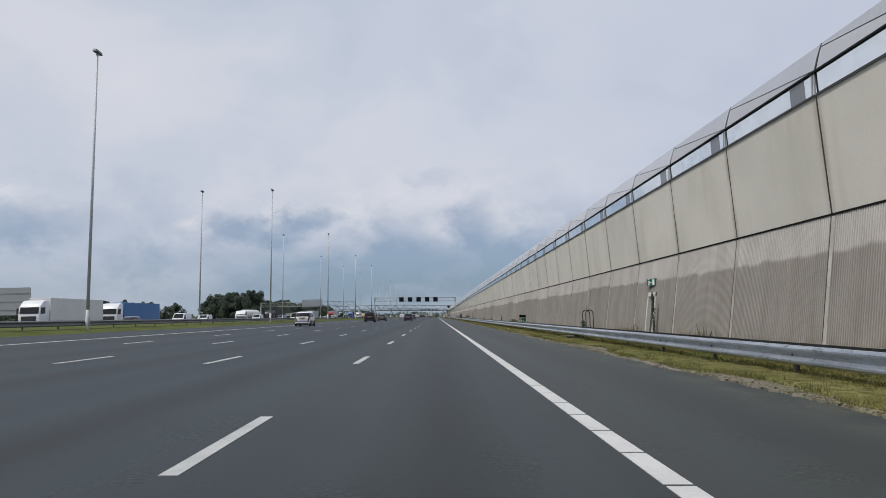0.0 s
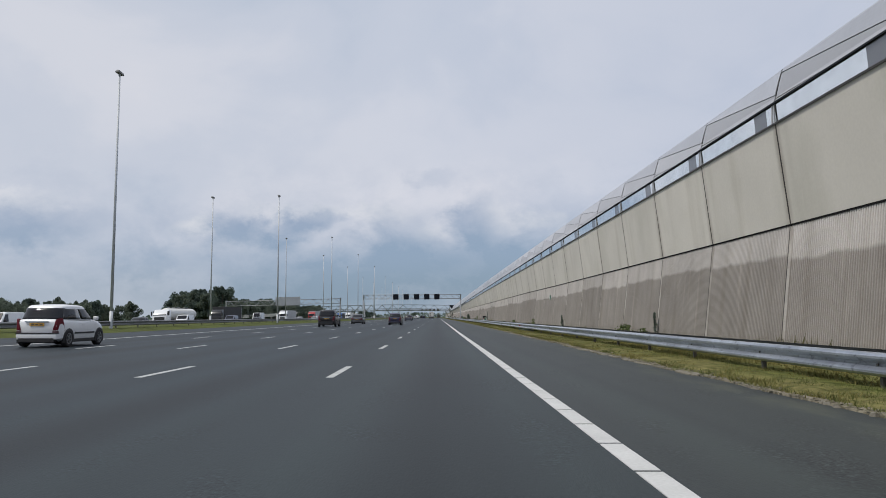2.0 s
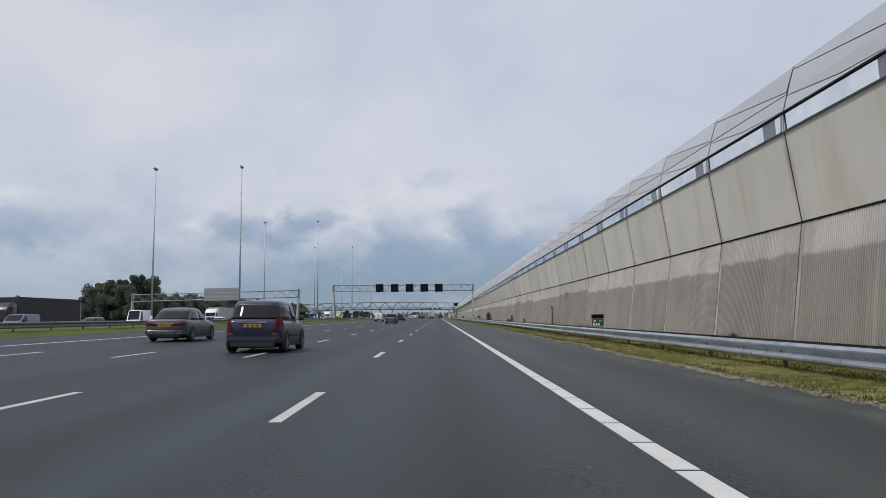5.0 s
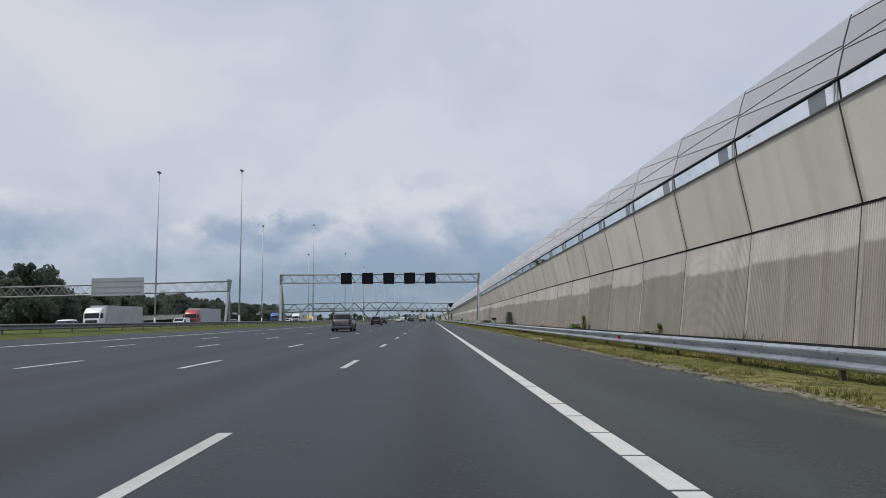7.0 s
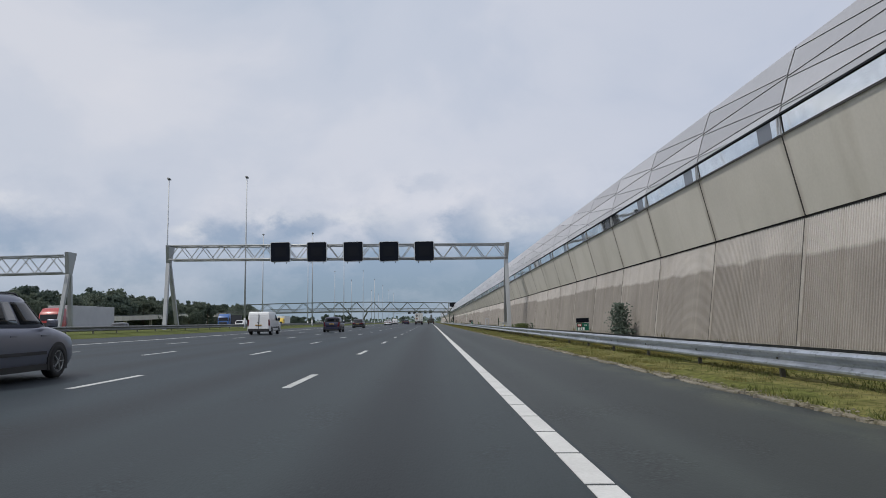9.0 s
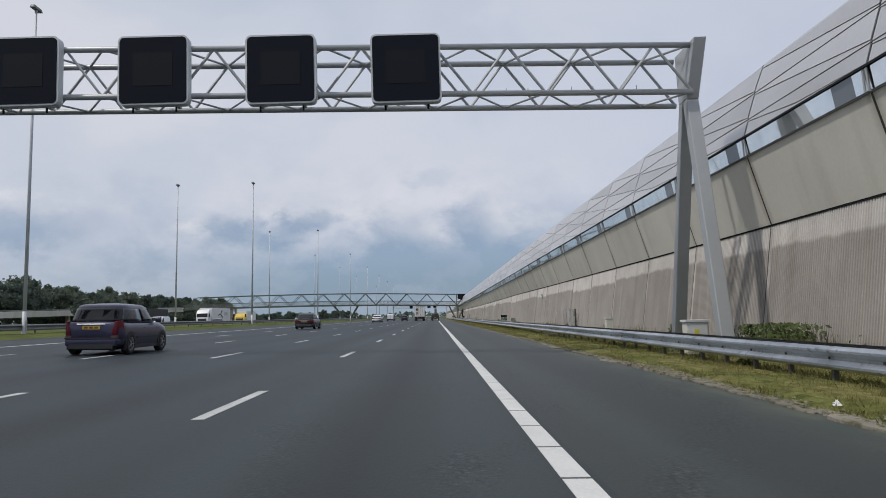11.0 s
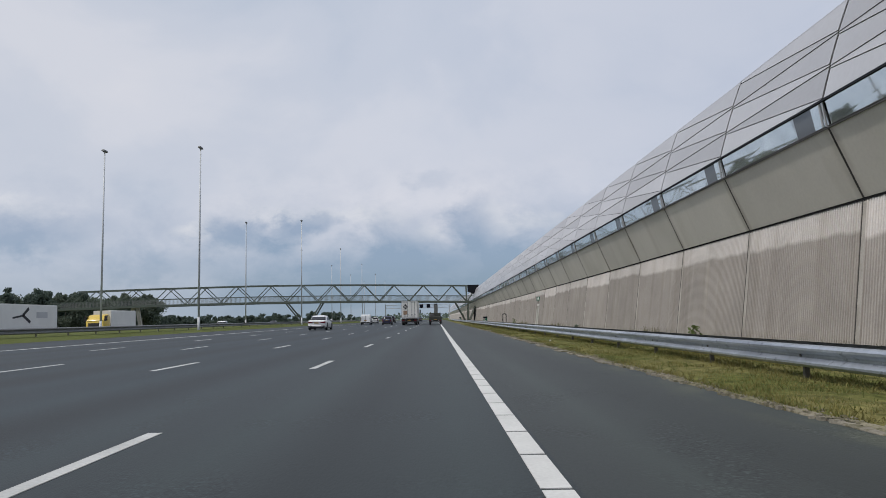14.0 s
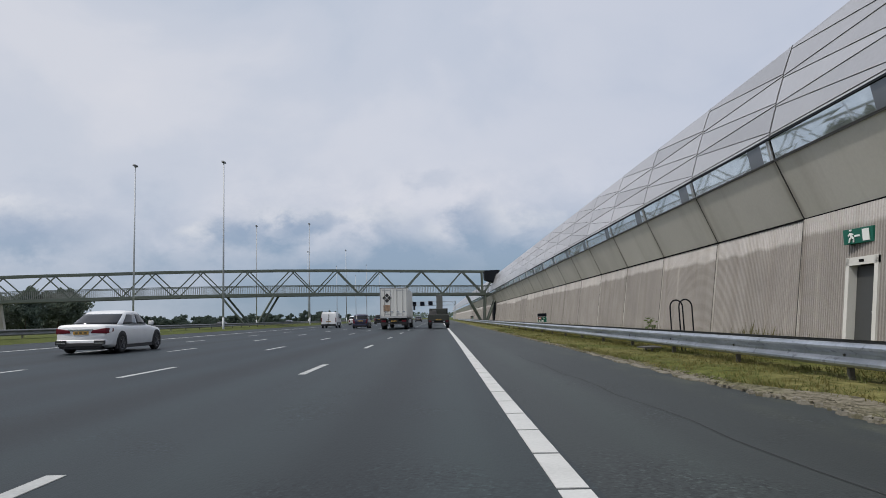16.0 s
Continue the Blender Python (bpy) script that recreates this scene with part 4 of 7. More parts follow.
def rounded_plate(w, h, r, d, n=5):
    """An upright plate with rounded corners, w wide along x and h high, d deep along y, centred."""
    ring = []
    for cx, cz, a0 in ((w / 2 - r, h / 2 - r, 0), (-w / 2 + r, h / 2 - r, 90), (-w / 2 + r, -h / 2 + r, 180), (w / 2 - r, -h / 2 + r, 270)):
        for i in range(n):
            a = radians(a0 + 90 * i / (n - 1))
            ring.append((cx + r * math.cos(a), cz + r * math.sin(a)))
    return Shape().loft([[(x, 0, z) for x, z in ring], [(x, d, z) for x, z in ring]])


def gantry_truss(g, xa, xb, ya, yb, za, zb, high, bay):
    """Four chords with lacing between; za and zb are the top's heights at its ends."""
    zt = lambda x: za + (zb - za) * (x - xa) / (xb - xa)
    for y in (ya, yb):
        for d in (0, high):
            s = Shape().tube((xa, y, zt(xa) - d), (xb, y, zt(xb) - d), 0.085, 10)
            s.smooth = True
            part("chord", s, steel_grey, g)
    cnt = int(round((xb - xa) / bay))
    step = (xb - xa) / cnt
    for y in (ya, yb):
        for i in range(cnt):
            x = xa + i * step
            m = x + step / 2
            for p, q in (((x, zt(x) - high), (m, zt(m))), ((m, zt(m)), (x + step, zt(x + step) - high))):
                s = Shape().tube((p[0], y, p[1]), (q[0], y, q[1]), 0.042, 6)
                part("brace", s, steel_grey, g)
    for i in range(cnt):
        x = xa + i * step
        m = x + step / 2
        for d, rad in ((0, 0.035), (high, 0.03)):
            part("lacing", Shape().tube((x, ya, zt(x) - d), (m, yb, zt(m) - d), rad, 6), steel_grey, g)
            part("lacing", Shape().tube((m, yb, zt(m) - d), (x + step, ya, zt(x + step) - d), rad, 6), steel_grey, g)


def gantry_post(g, x, y, z0, knee, top, lean, spread):
    """An A-shaped post: two legs standing apart along the road, one head plate above."""
    w = 0.18
    for sy in (-1, 1):
        foot, head = Vector((x - lean, y + sy * spread, z0)), Vector((x, y + sy * 0.16, knee))
        q = [(-w, -0.17), (w, -0.17), (w, 0.17), (-w, 0.17)]
        s = Shape().hexa([foot + Vector((a, b, 0)) for a, b in q], [head + Vector((a, b, 0)) for a, b in q])
        part("leg", mesh_of(rounded(s, 0.03), steel_grey, False), None, g)
        part("foot_plate", Shape().box(foot.x - 0.35, foot.x + 0.35, foot.y - 0.35, foot.y + 0.35, z0 - 0.25, z0 + 0.04), galv_post, g)
    s = Shape().hexa([(x - w, y - 0.34, knee), (x + w, y - 0.34, knee), (x + w, y + 0.34, knee), (x - w, y + 0.34, knee)],
                     [(x - w + 0.14, y - 0.85, top), (x + w + 0.14, y - 0.85, top), (x + w + 0.14, y + 0.85, top), (x - w + 0.14, y + 0.85, top)])
    part("head_plate", mesh_of(rounded(s, 0.03), steel_grey, False), None, g)


gantry = thing("sign_gantry", "grey steel truss gantry over the motorway with dark lane signs", "gantry")
gantry_truss(gantry, -26.9, 6.6, 304.9, 306.35, 9.27, 8.64, 1.38, 2.09)
gantry_post(gantry, 6.65, 305.4, -0.2, 7.1, 8.75, 0.1, 1.95)
gantry_post(gantry, -27.05, 305.4, 0.45, 7.6, 9.3, -0.3, 1.95)
for i in range(12):
    part("handrail_post", Shape().tube((-1.2 + 0.62 * i, 304.9, 7.3), (-1.2 + 0.62 * i, 304.9, 7.5), 0.012, 5), steel_grey, gantry)
for x in (-15.8, -12.2, -8.6, -5.05, -1.55):
    z = 8.04 - 0.0185 * x
    sg = thing("lane_signal", "square black matrix lane signal with a pale rounded rim, unlit", "lane signal", pose(x, 304.55, z), "lane signals")
    part("rim", rounded_plate(1.96, 1.98, 0.16, 0.28), sign_rim, sg)
    part("screen", rounded_plate(1.86, 1.88, 0.12, 0.03), sign_black, sg, at=pose(0, -0.015, 0))
    part("display_field", Shape().box(-0.55, 0.55, -0.025, -0.016, -0.45, 0.5), plain("display_field", (0.009, 0.011, 0.016), 0.6, 0.0, 0.12), sg)
    for dx in (-0.6, 0.6):
        part("bracket", Shape().box(dx - 0.05, dx + 0.05, 0.28, 0.48, -1.0, 0.9), steel_grey, sg)
        part("foot_lug", Shape().tube((dx, 0.15, -1.16), (dx, 0.15, -1.02), 0.03, 6), ledge_dark, sg)

gantry_2 = thing("sign_gantry", "grey steel truss gantry over the oncoming carriageway, seen from its back", "gantry")
gantry_truss(gantry_2, -73.4, -34.8, 300.0, 301.4, 8.0, 8.1, 1.6, 2.57)
gantry_post(gantry_2, -34.6, 300.7, 0.4, 6.4, 8.4, 0.35, 1.3)
gantry_post(gantry_2, -73.6, 300.7, 0.3, 6.4, 8.3, -0.35, 1.3)
dsign = thing("direction_sign", "large grey back of a direction sign on the gantry", "road sign", pose(-52.2, 299.4, 7.6))
part("panel", rounded_plate(8.4, 2.9, 0.15, 0.12), sign_back, dsign)
for dx in (-3.4, -1.2, 1.2, 3.4):
    part("stiffener", Shape().box(dx - 0.04, dx + 0.04, 0.12, 0.6, -1.35, 1.35), steel_grey, dsign)
for dz in (-0.9, 0.0, 0.9):
    part("rail", Shape().box(-4.1, 4.1, -0.05, 0.0, dz - 0.04, dz + 0.04), steel_grey, dsign)

gantry_3 = thing("sign_gantry", "far grey truss gantry with dark lane signs beyond the footbridge", "gantry")
gantry_truss(gantry_3, -26.9, 6.5, 741.0, 742.4, 8.6, 8.2, 1.7, 3.3)
gantry_post(gantry_3, 6.6, 741.7, -0.4, 6.4, 8.3, 0.4, 1.2)
gantry_post(gantry_3, -27.0, 741.7, 0.45, 6.8, 8.7, -0.4, 1.2)
for x in (-15.6, -11.9, -8.2, -4.5, -0.8):
    sg = thing("lane_signal", "square black matrix lane signal with a pale rounded rim, unlit", "lane signal", pose(x, 740.6, 7.6), "lane signals")
    part("rim", rounded_plate(2.04, 2.08, 0.16, 0.28), sign_rim, sg)
    part("screen", rounded_plate(1.92, 1.96, 0.12, 0.03), sign_black, sg, at=pose(0, -0.015, 0))

# ---- footbridge ----
bridge_steel = mat("bridge_steel", (0.115, 0.135, 0.11), 0.55, 0.2, grain=0.12, size=1.5)
bridge_deck = mat("bridge_deck", (0.22, 0.23, 0.215), 0.7, grain=0.15, size=1.2)
bridge = thing("footbridge", "long grey-green steel truss footbridge across the motorway", "footbridge")


def br_y(x):
    return 531.0 + 0.25 * (x - 7.0)


def br_top(x):
    return float(np.interp(x, (-78, -60, -40, -26, -17, 8), (9.15, 9.45, 9.55, 9.4, 9.2, 8.4)))


def br_low(x):
    return float(np.interp(x, (-130, -78, -60, -40, -26, -17, 8), (2.6, 5.5, 5.7, 5.65, 5.45, 5.25, 4.45)))


def run_bar(xs, side, height, up, w, h):
    """One long bar that follows the bridge's line."""
    return Shape().loft([[(x, br_y(x) + side + a * w / 2, height(x) + up + b * h / 2) for a, b in ((-1, -1), (1, -1), (1, 1), (-1, 1))] for x in xs])


bays = np.linspace(-74, 6.6, 13)
for side in (0.0, 3.2):
    xs2 = np.linspace(-74, 7.5, 28)
    s = run_bar(xs2, side, br_top, 0, 0.22, 0.24)
    part("top_chord", s, bridge_steel, bridge)
    xs3 = np.linspace(-79, 8, 30)
    s = run_bar(xs3, side, br_low, 0.15, 0.25, 0.45)
    part("bottom_chord", s, bridge_steel, bridge)
    s = run_bar(xs3, side, br_low, 1.55, 0.08, 0.1)
    part("handrail", s, bridge_steel, bridge)
    s = Shape()
    for x in np.arange(-78.5, 7.8, 0.26):
        s.bar((x, br_y(x) + side + 0.02, br_low(x) + 0.3), (x, br_y(x) + side + 0.02, br_low(x) + 1.52), 0.05, 0.05)
    tagged(part("railing", s, bridge_deck, bridge), kind="stuff")
    for a, b in zip(bays[:-1], bays[1:]):
        m = (a + b) / 2
        for p, q in ((a, m), (b, m)):
            s = Shape().bar((p, br_y(p) + side, br_low(p) + 0.3), (q, br_y(q) + side, br_top(q)), 0.17, 0.17)
            part("diagonal", s, bridge_steel, bridge)
    part("end_post", Shape().bar((-78.5, br_y(-78.5) + side, br_low(-78.5)), (-74, br_y(-74) + side, br_top(-74)), 0.18, 0.18), bridge_steel, bridge)
    part("end_post", Shape().bar((6.6, br_y(6.6) + side, br_low(6.6)), (6.6, br_y(6.6) + side, br_top(6.6)), 0.2, 0.2), bridge_steel, bridge)
for x in np.linspace(-74, 6.6, 25):
    part("cross_beam", Shape().bar((x, br_y(x), br_top(x)), (x, br_y(x) + 3.2, br_top(x)), 0.14, 0.14), bridge_steel, bridge)
s = run_bar(np.linspace(-79, 8.2, 24), 1.6, br_low, 0.1, 3.1, 0.22)
part("deck", s, bridge_deck, bridge)
for side in (0.0, 3.2):
    part("end_brace", Shape().bar((6.6, br_y(6.6) + side, br_low(6.6)), (9.2, br_y(9.2) + side, br_top(8)), 0.2, 0.2), bridge_steel, bridge)
    part("end_chord", Shape().bar((7.5, br_y(7.5) + side, br_top(7.5)), (9.6, br_y(9.6) + side, br_top(8)), 0.22, 0.24), bridge_steel, bridge)
# raking struts at the median and beside the wall
for fx, heads in ((-29.4, (-33.6, -26.1)), (6.7, (3.9, 7.0, 9.0))):
    z0 = 0.4 if fx < 0 else -0.3
    for side in (0.0, 3.2):
        for h in heads:
            s = Shape().tube((fx + 0.1 * (h - fx), br_y(fx) + side, z0), (h, br_y(h) + side, br_low(h)), 0.17, 8)
            part("strut", s, bridge_steel, bridge)
    part("footing", Shape().box(fx - 1.0, fx + 1.0, br_y(fx) - 0.7, br_y(fx) + 3.9, z0 - 0.4, z0 + 0.15), concrete_up, bridge)
# a dark box on the wall's face stands for the shaded gap below the landing
part("landing_shade", Shape().box(8.28, 8.5, br_y(8.3) - 0.4, br_y(8.3) + 4.0, -0.4, 3.2), rail_dark, bridge, "dark panel standing for the shaded gap in the wall below the landing")
part("landing_hood", Shape().hexa([(7.0, br_y(7) - 0.2, br_low(7) + 2.6), (9.4, br_y(7) - 0.2, br_low(7) + 1.6), (9.4, br_y(7) + 3.4, br_low(7) + 1.6), (7.0, br_y(7) + 3.4, br_low(7) + 2.6)], [(7.0, br_y(7) - 0.2, br_top(7) + 0.1), (9.4, br_y(7) - 0.2, br_top(7) + 0.1), (9.4, br_y(7) + 3.4, br_top(7) + 0.1), (7.0, br_y(7) + 3.4, br_top(7) + 0.1)]), rail_dark, bridge, "dark hood where the bridge meets the wall")
for dx in (-0.9, 0.9):
    part("pier", Shape().bar((-64 + dx * 1.5, br_y(-64) + 1.6, 0.2), (-64 + dx * 0.5, br_y(-64) + 1.6, br_low(-64)), 0.5, 0.7), concrete_up, bridge)
# the ramp that leads on from the bridge
ramp = thing("bridge_ramp", "long plain concrete ramp leading down from the footbridge", "ramp")
RAMP = ((-79, 511.1, 5.5), (-82, 509.0, 5.45), (-84, 504, 5.35), (-84.5, 490, 5.15), (-84.5, 452, 4.4), (-84.5, 417, 3.7), (-86, 396, 3.3), (-92, 380, 3.0), (-106, 366, 2.6), (-135, 350, 1.4))


def ramp_run(out, wide, up, high):
    """A bar along the ramp: set off sideways by out, wide across, from up to up + high over the deck's line."""
    rings = []
    for i, (x, y, z) in enumerate(RAMP):
        p, q = RAMP[max(0, i - 1)], RAMP[min(len(RAMP) - 1, i + 1)]
        d = Vector((q[0] - p[0], q[1] - p[1], 0)).normalized()
        side = Vector((d.y, -d.x, 0))
        rings.append([(x + side.x * (out + a * wide), y + side.y * (out + a * wide), z + up + b * high) for a, b in ((-0.5, 0), (0.5, 0), (0.5, 1), (-0.5, 1))])
    return Shape().loft(rings)


part("deck", ramp_run(0, 3.4, -0.45, 0.5), concrete_up, ramp)
for out in (-1.66, 1.66):
    part("parapet", ramp_run(out, 0.1, 0.05, 0.75), concrete_up, ramp)
    part("handrail", ramp_run(out, 0.06, 0.95, 0.06), sign_back, ramp)
for x, y, z in RAMP[2:-1]:
    part("pier", Shape().bar((x, y, 0.1), (x, y, z - 0.45), 0.7, 0.7), concrete_up, ramp)
for y in (471, 434):
    part("pier", Shape().bar((-84.5, y, 0.1), (-84.5, y, 3.6), 0.7, 0.7), concrete_up, ramp)

# ---- exits, signs and fittings along the wall ----
exit_green = plain("exit_green", (0.0, 0.105, 0.068), 0.35)
exit_white = plain("exit_white", (0.8, 0.82, 0.8), 0.4)
doorway_dark = mat("doorway_dark", (0.05, 0.052, 0.052), 0.6, grain=0.12, size=0.8)
frame_white = mat("door_frame", (0.62, 0.61, 0.57), 0.6, grain=0.1, size=0.6)
LEAN = math.degrees(math.atan2(LEDGE_X - FOOT, 3.85))


def wall_x(z):
    return FOOT + (LEDGE_X - FOOT) / 3.85 * (z + 0.3)


def running_figure(s, x, y, z, k):
    """The exit pictogram: plain bars for the runner, an arrow and a door leaf, in the sign's plane."""
    def b(a, c, w):
        s.bar((x, y + a[0] * k, z + a[1] * k), (x, y + c[0] * k, z + c[1] * k), w * k, w * k)
    b((0.52, 0.10), (0.44, -0.02), 0.07)
    b((0.44, -0.02), (0.56, -0.10), 0.06)
    b((0.56, -0.10), (0.60, -0.22), 0.05)
    b((0.44, -0.02), (0.36, -0.10), 0.06)
    b((0.36, -0.10), (0.38, -0.22), 0.05)
    b((0.52, 0.10), (0.36, 0.06), 0.05)
    b((0.52, 0.10), (0.62, 0.02), 0.05)
    b((0.47, 0.19), (0.47, 0.25), 0.08)


def emergency_exit(d):
    ex = thing("door_exit", "dark open emergency doorway with a pale frame in the ribbed wall", "door", kind="structure")
    s = Shape()
    for y0, y1, z0, z1 in ((d - 0.62, d - 0.48, -0.35, 2.0), (d + 0.48, d + 0.62, -0.35, 2.0), (d - 0.62, d + 0.62, 1.84, 2.02)):
        s.hexa([(wall_x(z0) - 0.05, y0, z0), (wall_x(z0) + 0.3, y0, z0), (wall_x(z0) + 0.3, y1, z0), (wall_x(z0) - 0.05, y1, z0)],
               [(wall_x(z1) - 0.05, y0, z1), (wall_x(z1) + 0.3, y0, z1), (wall_x(z1) + 0.3, y1, z1), (wall_x(z1) - 0.05, y1, z1)])
    part("door_frame", s, frame_white, ex, "pale concrete door frame")
    # a near-black panel stands for the unlit inside of the open doorway
    leaf = part("door_leaf", Shape().hexa([(wall_x(-0.35) + 0.14, d - 0.47, -0.35), (wall_x(-0.35) + 0.2, d - 0.47, -0.35), (wall_x(-0.35) + 0.2, d + 0.47, -0.35), (wall_x(-0.35) + 0.14, d + 0.47, -0.35)],
                                     [(wall_x(1.82) + 0.14, d - 0.47, 1.82), (wall_x(1.82) + 0.2, d - 0.47, 1.82), (wall_x(1.82) + 0.2, d + 0.47, 1.82), (wall_x(1.82) + 0.14, d + 0.47, 1.82)]), doorway_dark, ex, "recessed dark panel standing for the unlit inside of the doorway")
    part("handle", Shape().tube((wall_x(0.8) + 0.08, d - 0.38, 0.8), (wall_x(0.8) + 0.08, d - 0.24, 0.8), 0.012, 6), alu_frame, leaf)
    part("door_number", Shape().box(wall_x(1.93) - 0.062, wall_x(1.93) - 0.05, d - 0.09, d + 0.09, 1.9, 1.96), ledge_dark, ex)
    es = thing("exit_sign", "green box sign with a white running figure, arrow and door", "exit sign")
    x, d = wall_x(2.6) - 0.05, d + 0.1
    near, far_end, out = d - 0.46, d + 0.46, 0.14
    part("box", mesh_of(rounded(Shape().hexa([(x, near, 2.32), (x + 0.1, near, 2.32), (x + 0.1, far_end, 2.32), (x - out, far_end, 2.32)],
                                             [(x, near, 2.66), (x + 0.14, near, 2.66), (x + 0.14, far_end, 2.66), (x - out, far_end, 2.66)]), 0.012), exit_green, False), None, es)
    face = pose(x - out / 2 - 0.004, d, 2.49, 0, 0, math.degrees(math.atan2(out, 0.92))) @ Matrix.Scale(0.86, 4)
    s = Shape()
    running_figure(s, -0.004, -0.12, 0.0, 0.72)
    part("running_figure", s, exit_white, es, at=face)
    part("door_symbol", Shape().box(-0.012, 0.0, -0.42, -0.18, -0.15, 0.15), exit_white, es, at=face)
    part("arrow", Shape().bar((-0.006, 0.10, 0.0), (-0.006, -0.08, 0.0), 0.02, 0.05), exit_white, es, at=face)


for d in DOORS:
    emergency_exit(d)


def stile(y):
    """Two hoops across the rail's line, one behind the other, and a step, to climb over the rail."""
    st = thing("rail_stile", "pair of dark steel hoops with a step at the rail", "stile", group="stiles")
    half, knee = 0.175, 1.08
    path = [(-half, -0.25), (-half, knee)] + [(-half * math.cos(a), knee + 0.2 * math.sin(a)) for a in np.linspace(0, math.pi, 9)[1:-1]] + [(half, knee), (half, -0.25)]
    for dy in (0.0, -0.75):
        s = Shape()
        for a, b in zip(path[:-1], path[1:]):
            s.tube((5.8 + a[0], y + dy, a[1]), (5.8 + b[0], y + dy, b[1]), 0.02, 8)
        part("hoop", s, galv if 300 < y < 400 else rail_dark, st)
    part("step", Shape().box(4.6, 5.05, y - 0.9, y - 0.1, 0.02, 0.06), galv_post, st)
    for dy in (-0.8, -0.2):
        part("step_leg", Shape().box(4.8, 4.85, y + dy - 0.02, y + dy + 0.02, -0.2, 0.02), galv_post, st)


for y in (35.2, 321.9, 430.7):
    stile(y)


lamp_badge = plain("badge_red", (0.32, 0.03, 0.05), 0.5)


def lettering(name, body, size, parent, x, y, z):
    """Raised white letters on an upright board that faces -y."""
    cu = bpy.data.curves.new(name, "FONT")
    cu.body, cu.size, cu.extrude, cu.resolution_u, cu.align_y = body, size, 0.002, 2, "CENTER"
    ob = new(name, cu)
    me = bpy.data.meshes.new_from_object(ob)
    bpy.data.objects.remove(ob)
    me.materials.clear()
    me.materials.append(exit_white)
    part(name, me, None, parent, at=pose(x, y, z, 90))


def distance_sign(y, number="", group="distance signs"):
    ds = thing("distance_sign", "small green kilometre marker with a black upper part behind the rail", "sign", pose(5.75, y, 0), group)
    part("post", Shape().tube((0, 0.03, -0.3), (0, 0.03, 1.0), 0.03, 8), galv_post, ds)
    part("board", mesh_of(rounded(Shape().box(-0.29, 0.29, -0.015, 0.015, 0.49, 0.85), 0.01), exit_green, False), None, ds)
    part("top_board", mesh_of(rounded(Shape().box(-0.29, 0.29, -0.015, 0.015, 0.853, 1.06), 0.01), sign_black, False), None, ds, "black upper part")
    part("rim", Shape().box(-0.285, 0.285, -0.018, -0.014, 0.838, 0.848).box(-0.285, 0.285, -0.018, -0.014, 0.495, 0.505).box(-0.285, -0.277, -0.018, -0.014, 0.505, 0.838).box(0.277, 0.285, -0.018, -0.014, 0.505, 0.838), exit_white, ds, "thin white border")
    part("road_badge", mesh_of(rounded(Shape().box(-0.24, -0.05, -0.021, -0.014, 0.68, 0.81), 0.008), lamp_badge, False), None, ds, "small red badge with white bars")
    if number:
        lettering("road_number", "A2", 0.13, ds, -0.225, -0.024, 0.742)
        lettering("side_letters", "Li", 0.12, ds, 0.09, -0.02, 0.742)
        lettering("kilometre_number", number, 0.19, ds, -0.24, -0.02, 0.585)
        return ds
    s = Shape()
    for bx, bz, w, h in ((-0.17, 0.745, 0.05, 0.07), (-0.105, 0.745, 0.035, 0.07), (0.10, 0.745, 0.03, 0.08), (0.16, 0.735, 0.02, 0.06), (-0.19, 0.585, 0.08, 0.11), (-0.08, 0.585, 0.05, 0.11), (0.03, 0.585, 0.09, 0.11)):
        s.box(bx - w / 2, bx + w / 2, -0.026, -0.014, bz - h / 2, bz + h / 2)
    part("bars", s, exit_white, ds)
    return ds


for y in (61.1, 163.5, 265.5, 355.5, 457.0, 557.0):
    distance_sign(y, {61.1: "54.1", 355.5: "53.8"}.get(y, ""))
for y in (116.3, 188.0, 349.6):
    fs = thing("wall_sign", "small green escape sign with a white figure fixed to the wall", "sign", group="wall signs")
    x = wall_x(2.65) - 0.04
    part("plate", Shape().box(x - 0.02, x + 0.02, y - 0.21, y + 0.21, 2.42, 2.84), exit_green, fs)
    s = Shape()
    running_figure(s, x - 0.022, y - 0.33, 2.62, 0.66)
    part("running_figure", s, exit_white, fs)
bx = thing("roadside_cabinet", "pale grey roadside cabinet between the legs of the gantry", "cabinet", pose(6.25, 304.9, -0.25))
part("housing", mesh_of(rounded(Shape().box(-0.3, 0.3, -0.2, 0.2, 0.1, 0.98), 0.02), cabinet_grey, False), None, bx)
part("lid", Shape().box(-0.34, 0.34, -0.24, 0.24, 0.98, 1.04), sign_rim, bx)
part("door", Shape().box(-0.26, 0.26, -0.215, -0.2, 0.18, 0.92), sign_rim, bx)
part("plinth", Shape().box(-0.32, 0.32, -0.22, 0.22, -0.1, 0.1), galv_post, bx)
part("warning_label", Shape().box(-0.1, 0.02, -0.222, -0.215, 0.6, 0.78), plain("label_yellow", (0.6, 0.5, 0.05)), bx)
bx2 = thing("roadside_cabinet", "small pale concrete cabinet at the foot of the wall", "cabinet", pose(7.1, 318.5, -0.25))
part("housing", mesh_of(rounded(Shape().box(-0.15, 0.15, -0.15, 0.15, 0.0, 1.0), 0.02), cabinet_grey, False), None, bx2)
part("cap", Shape().box(-0.17, 0.17, -0.17, 0.17, 1.0, 1.04), sign_rim, bx2)

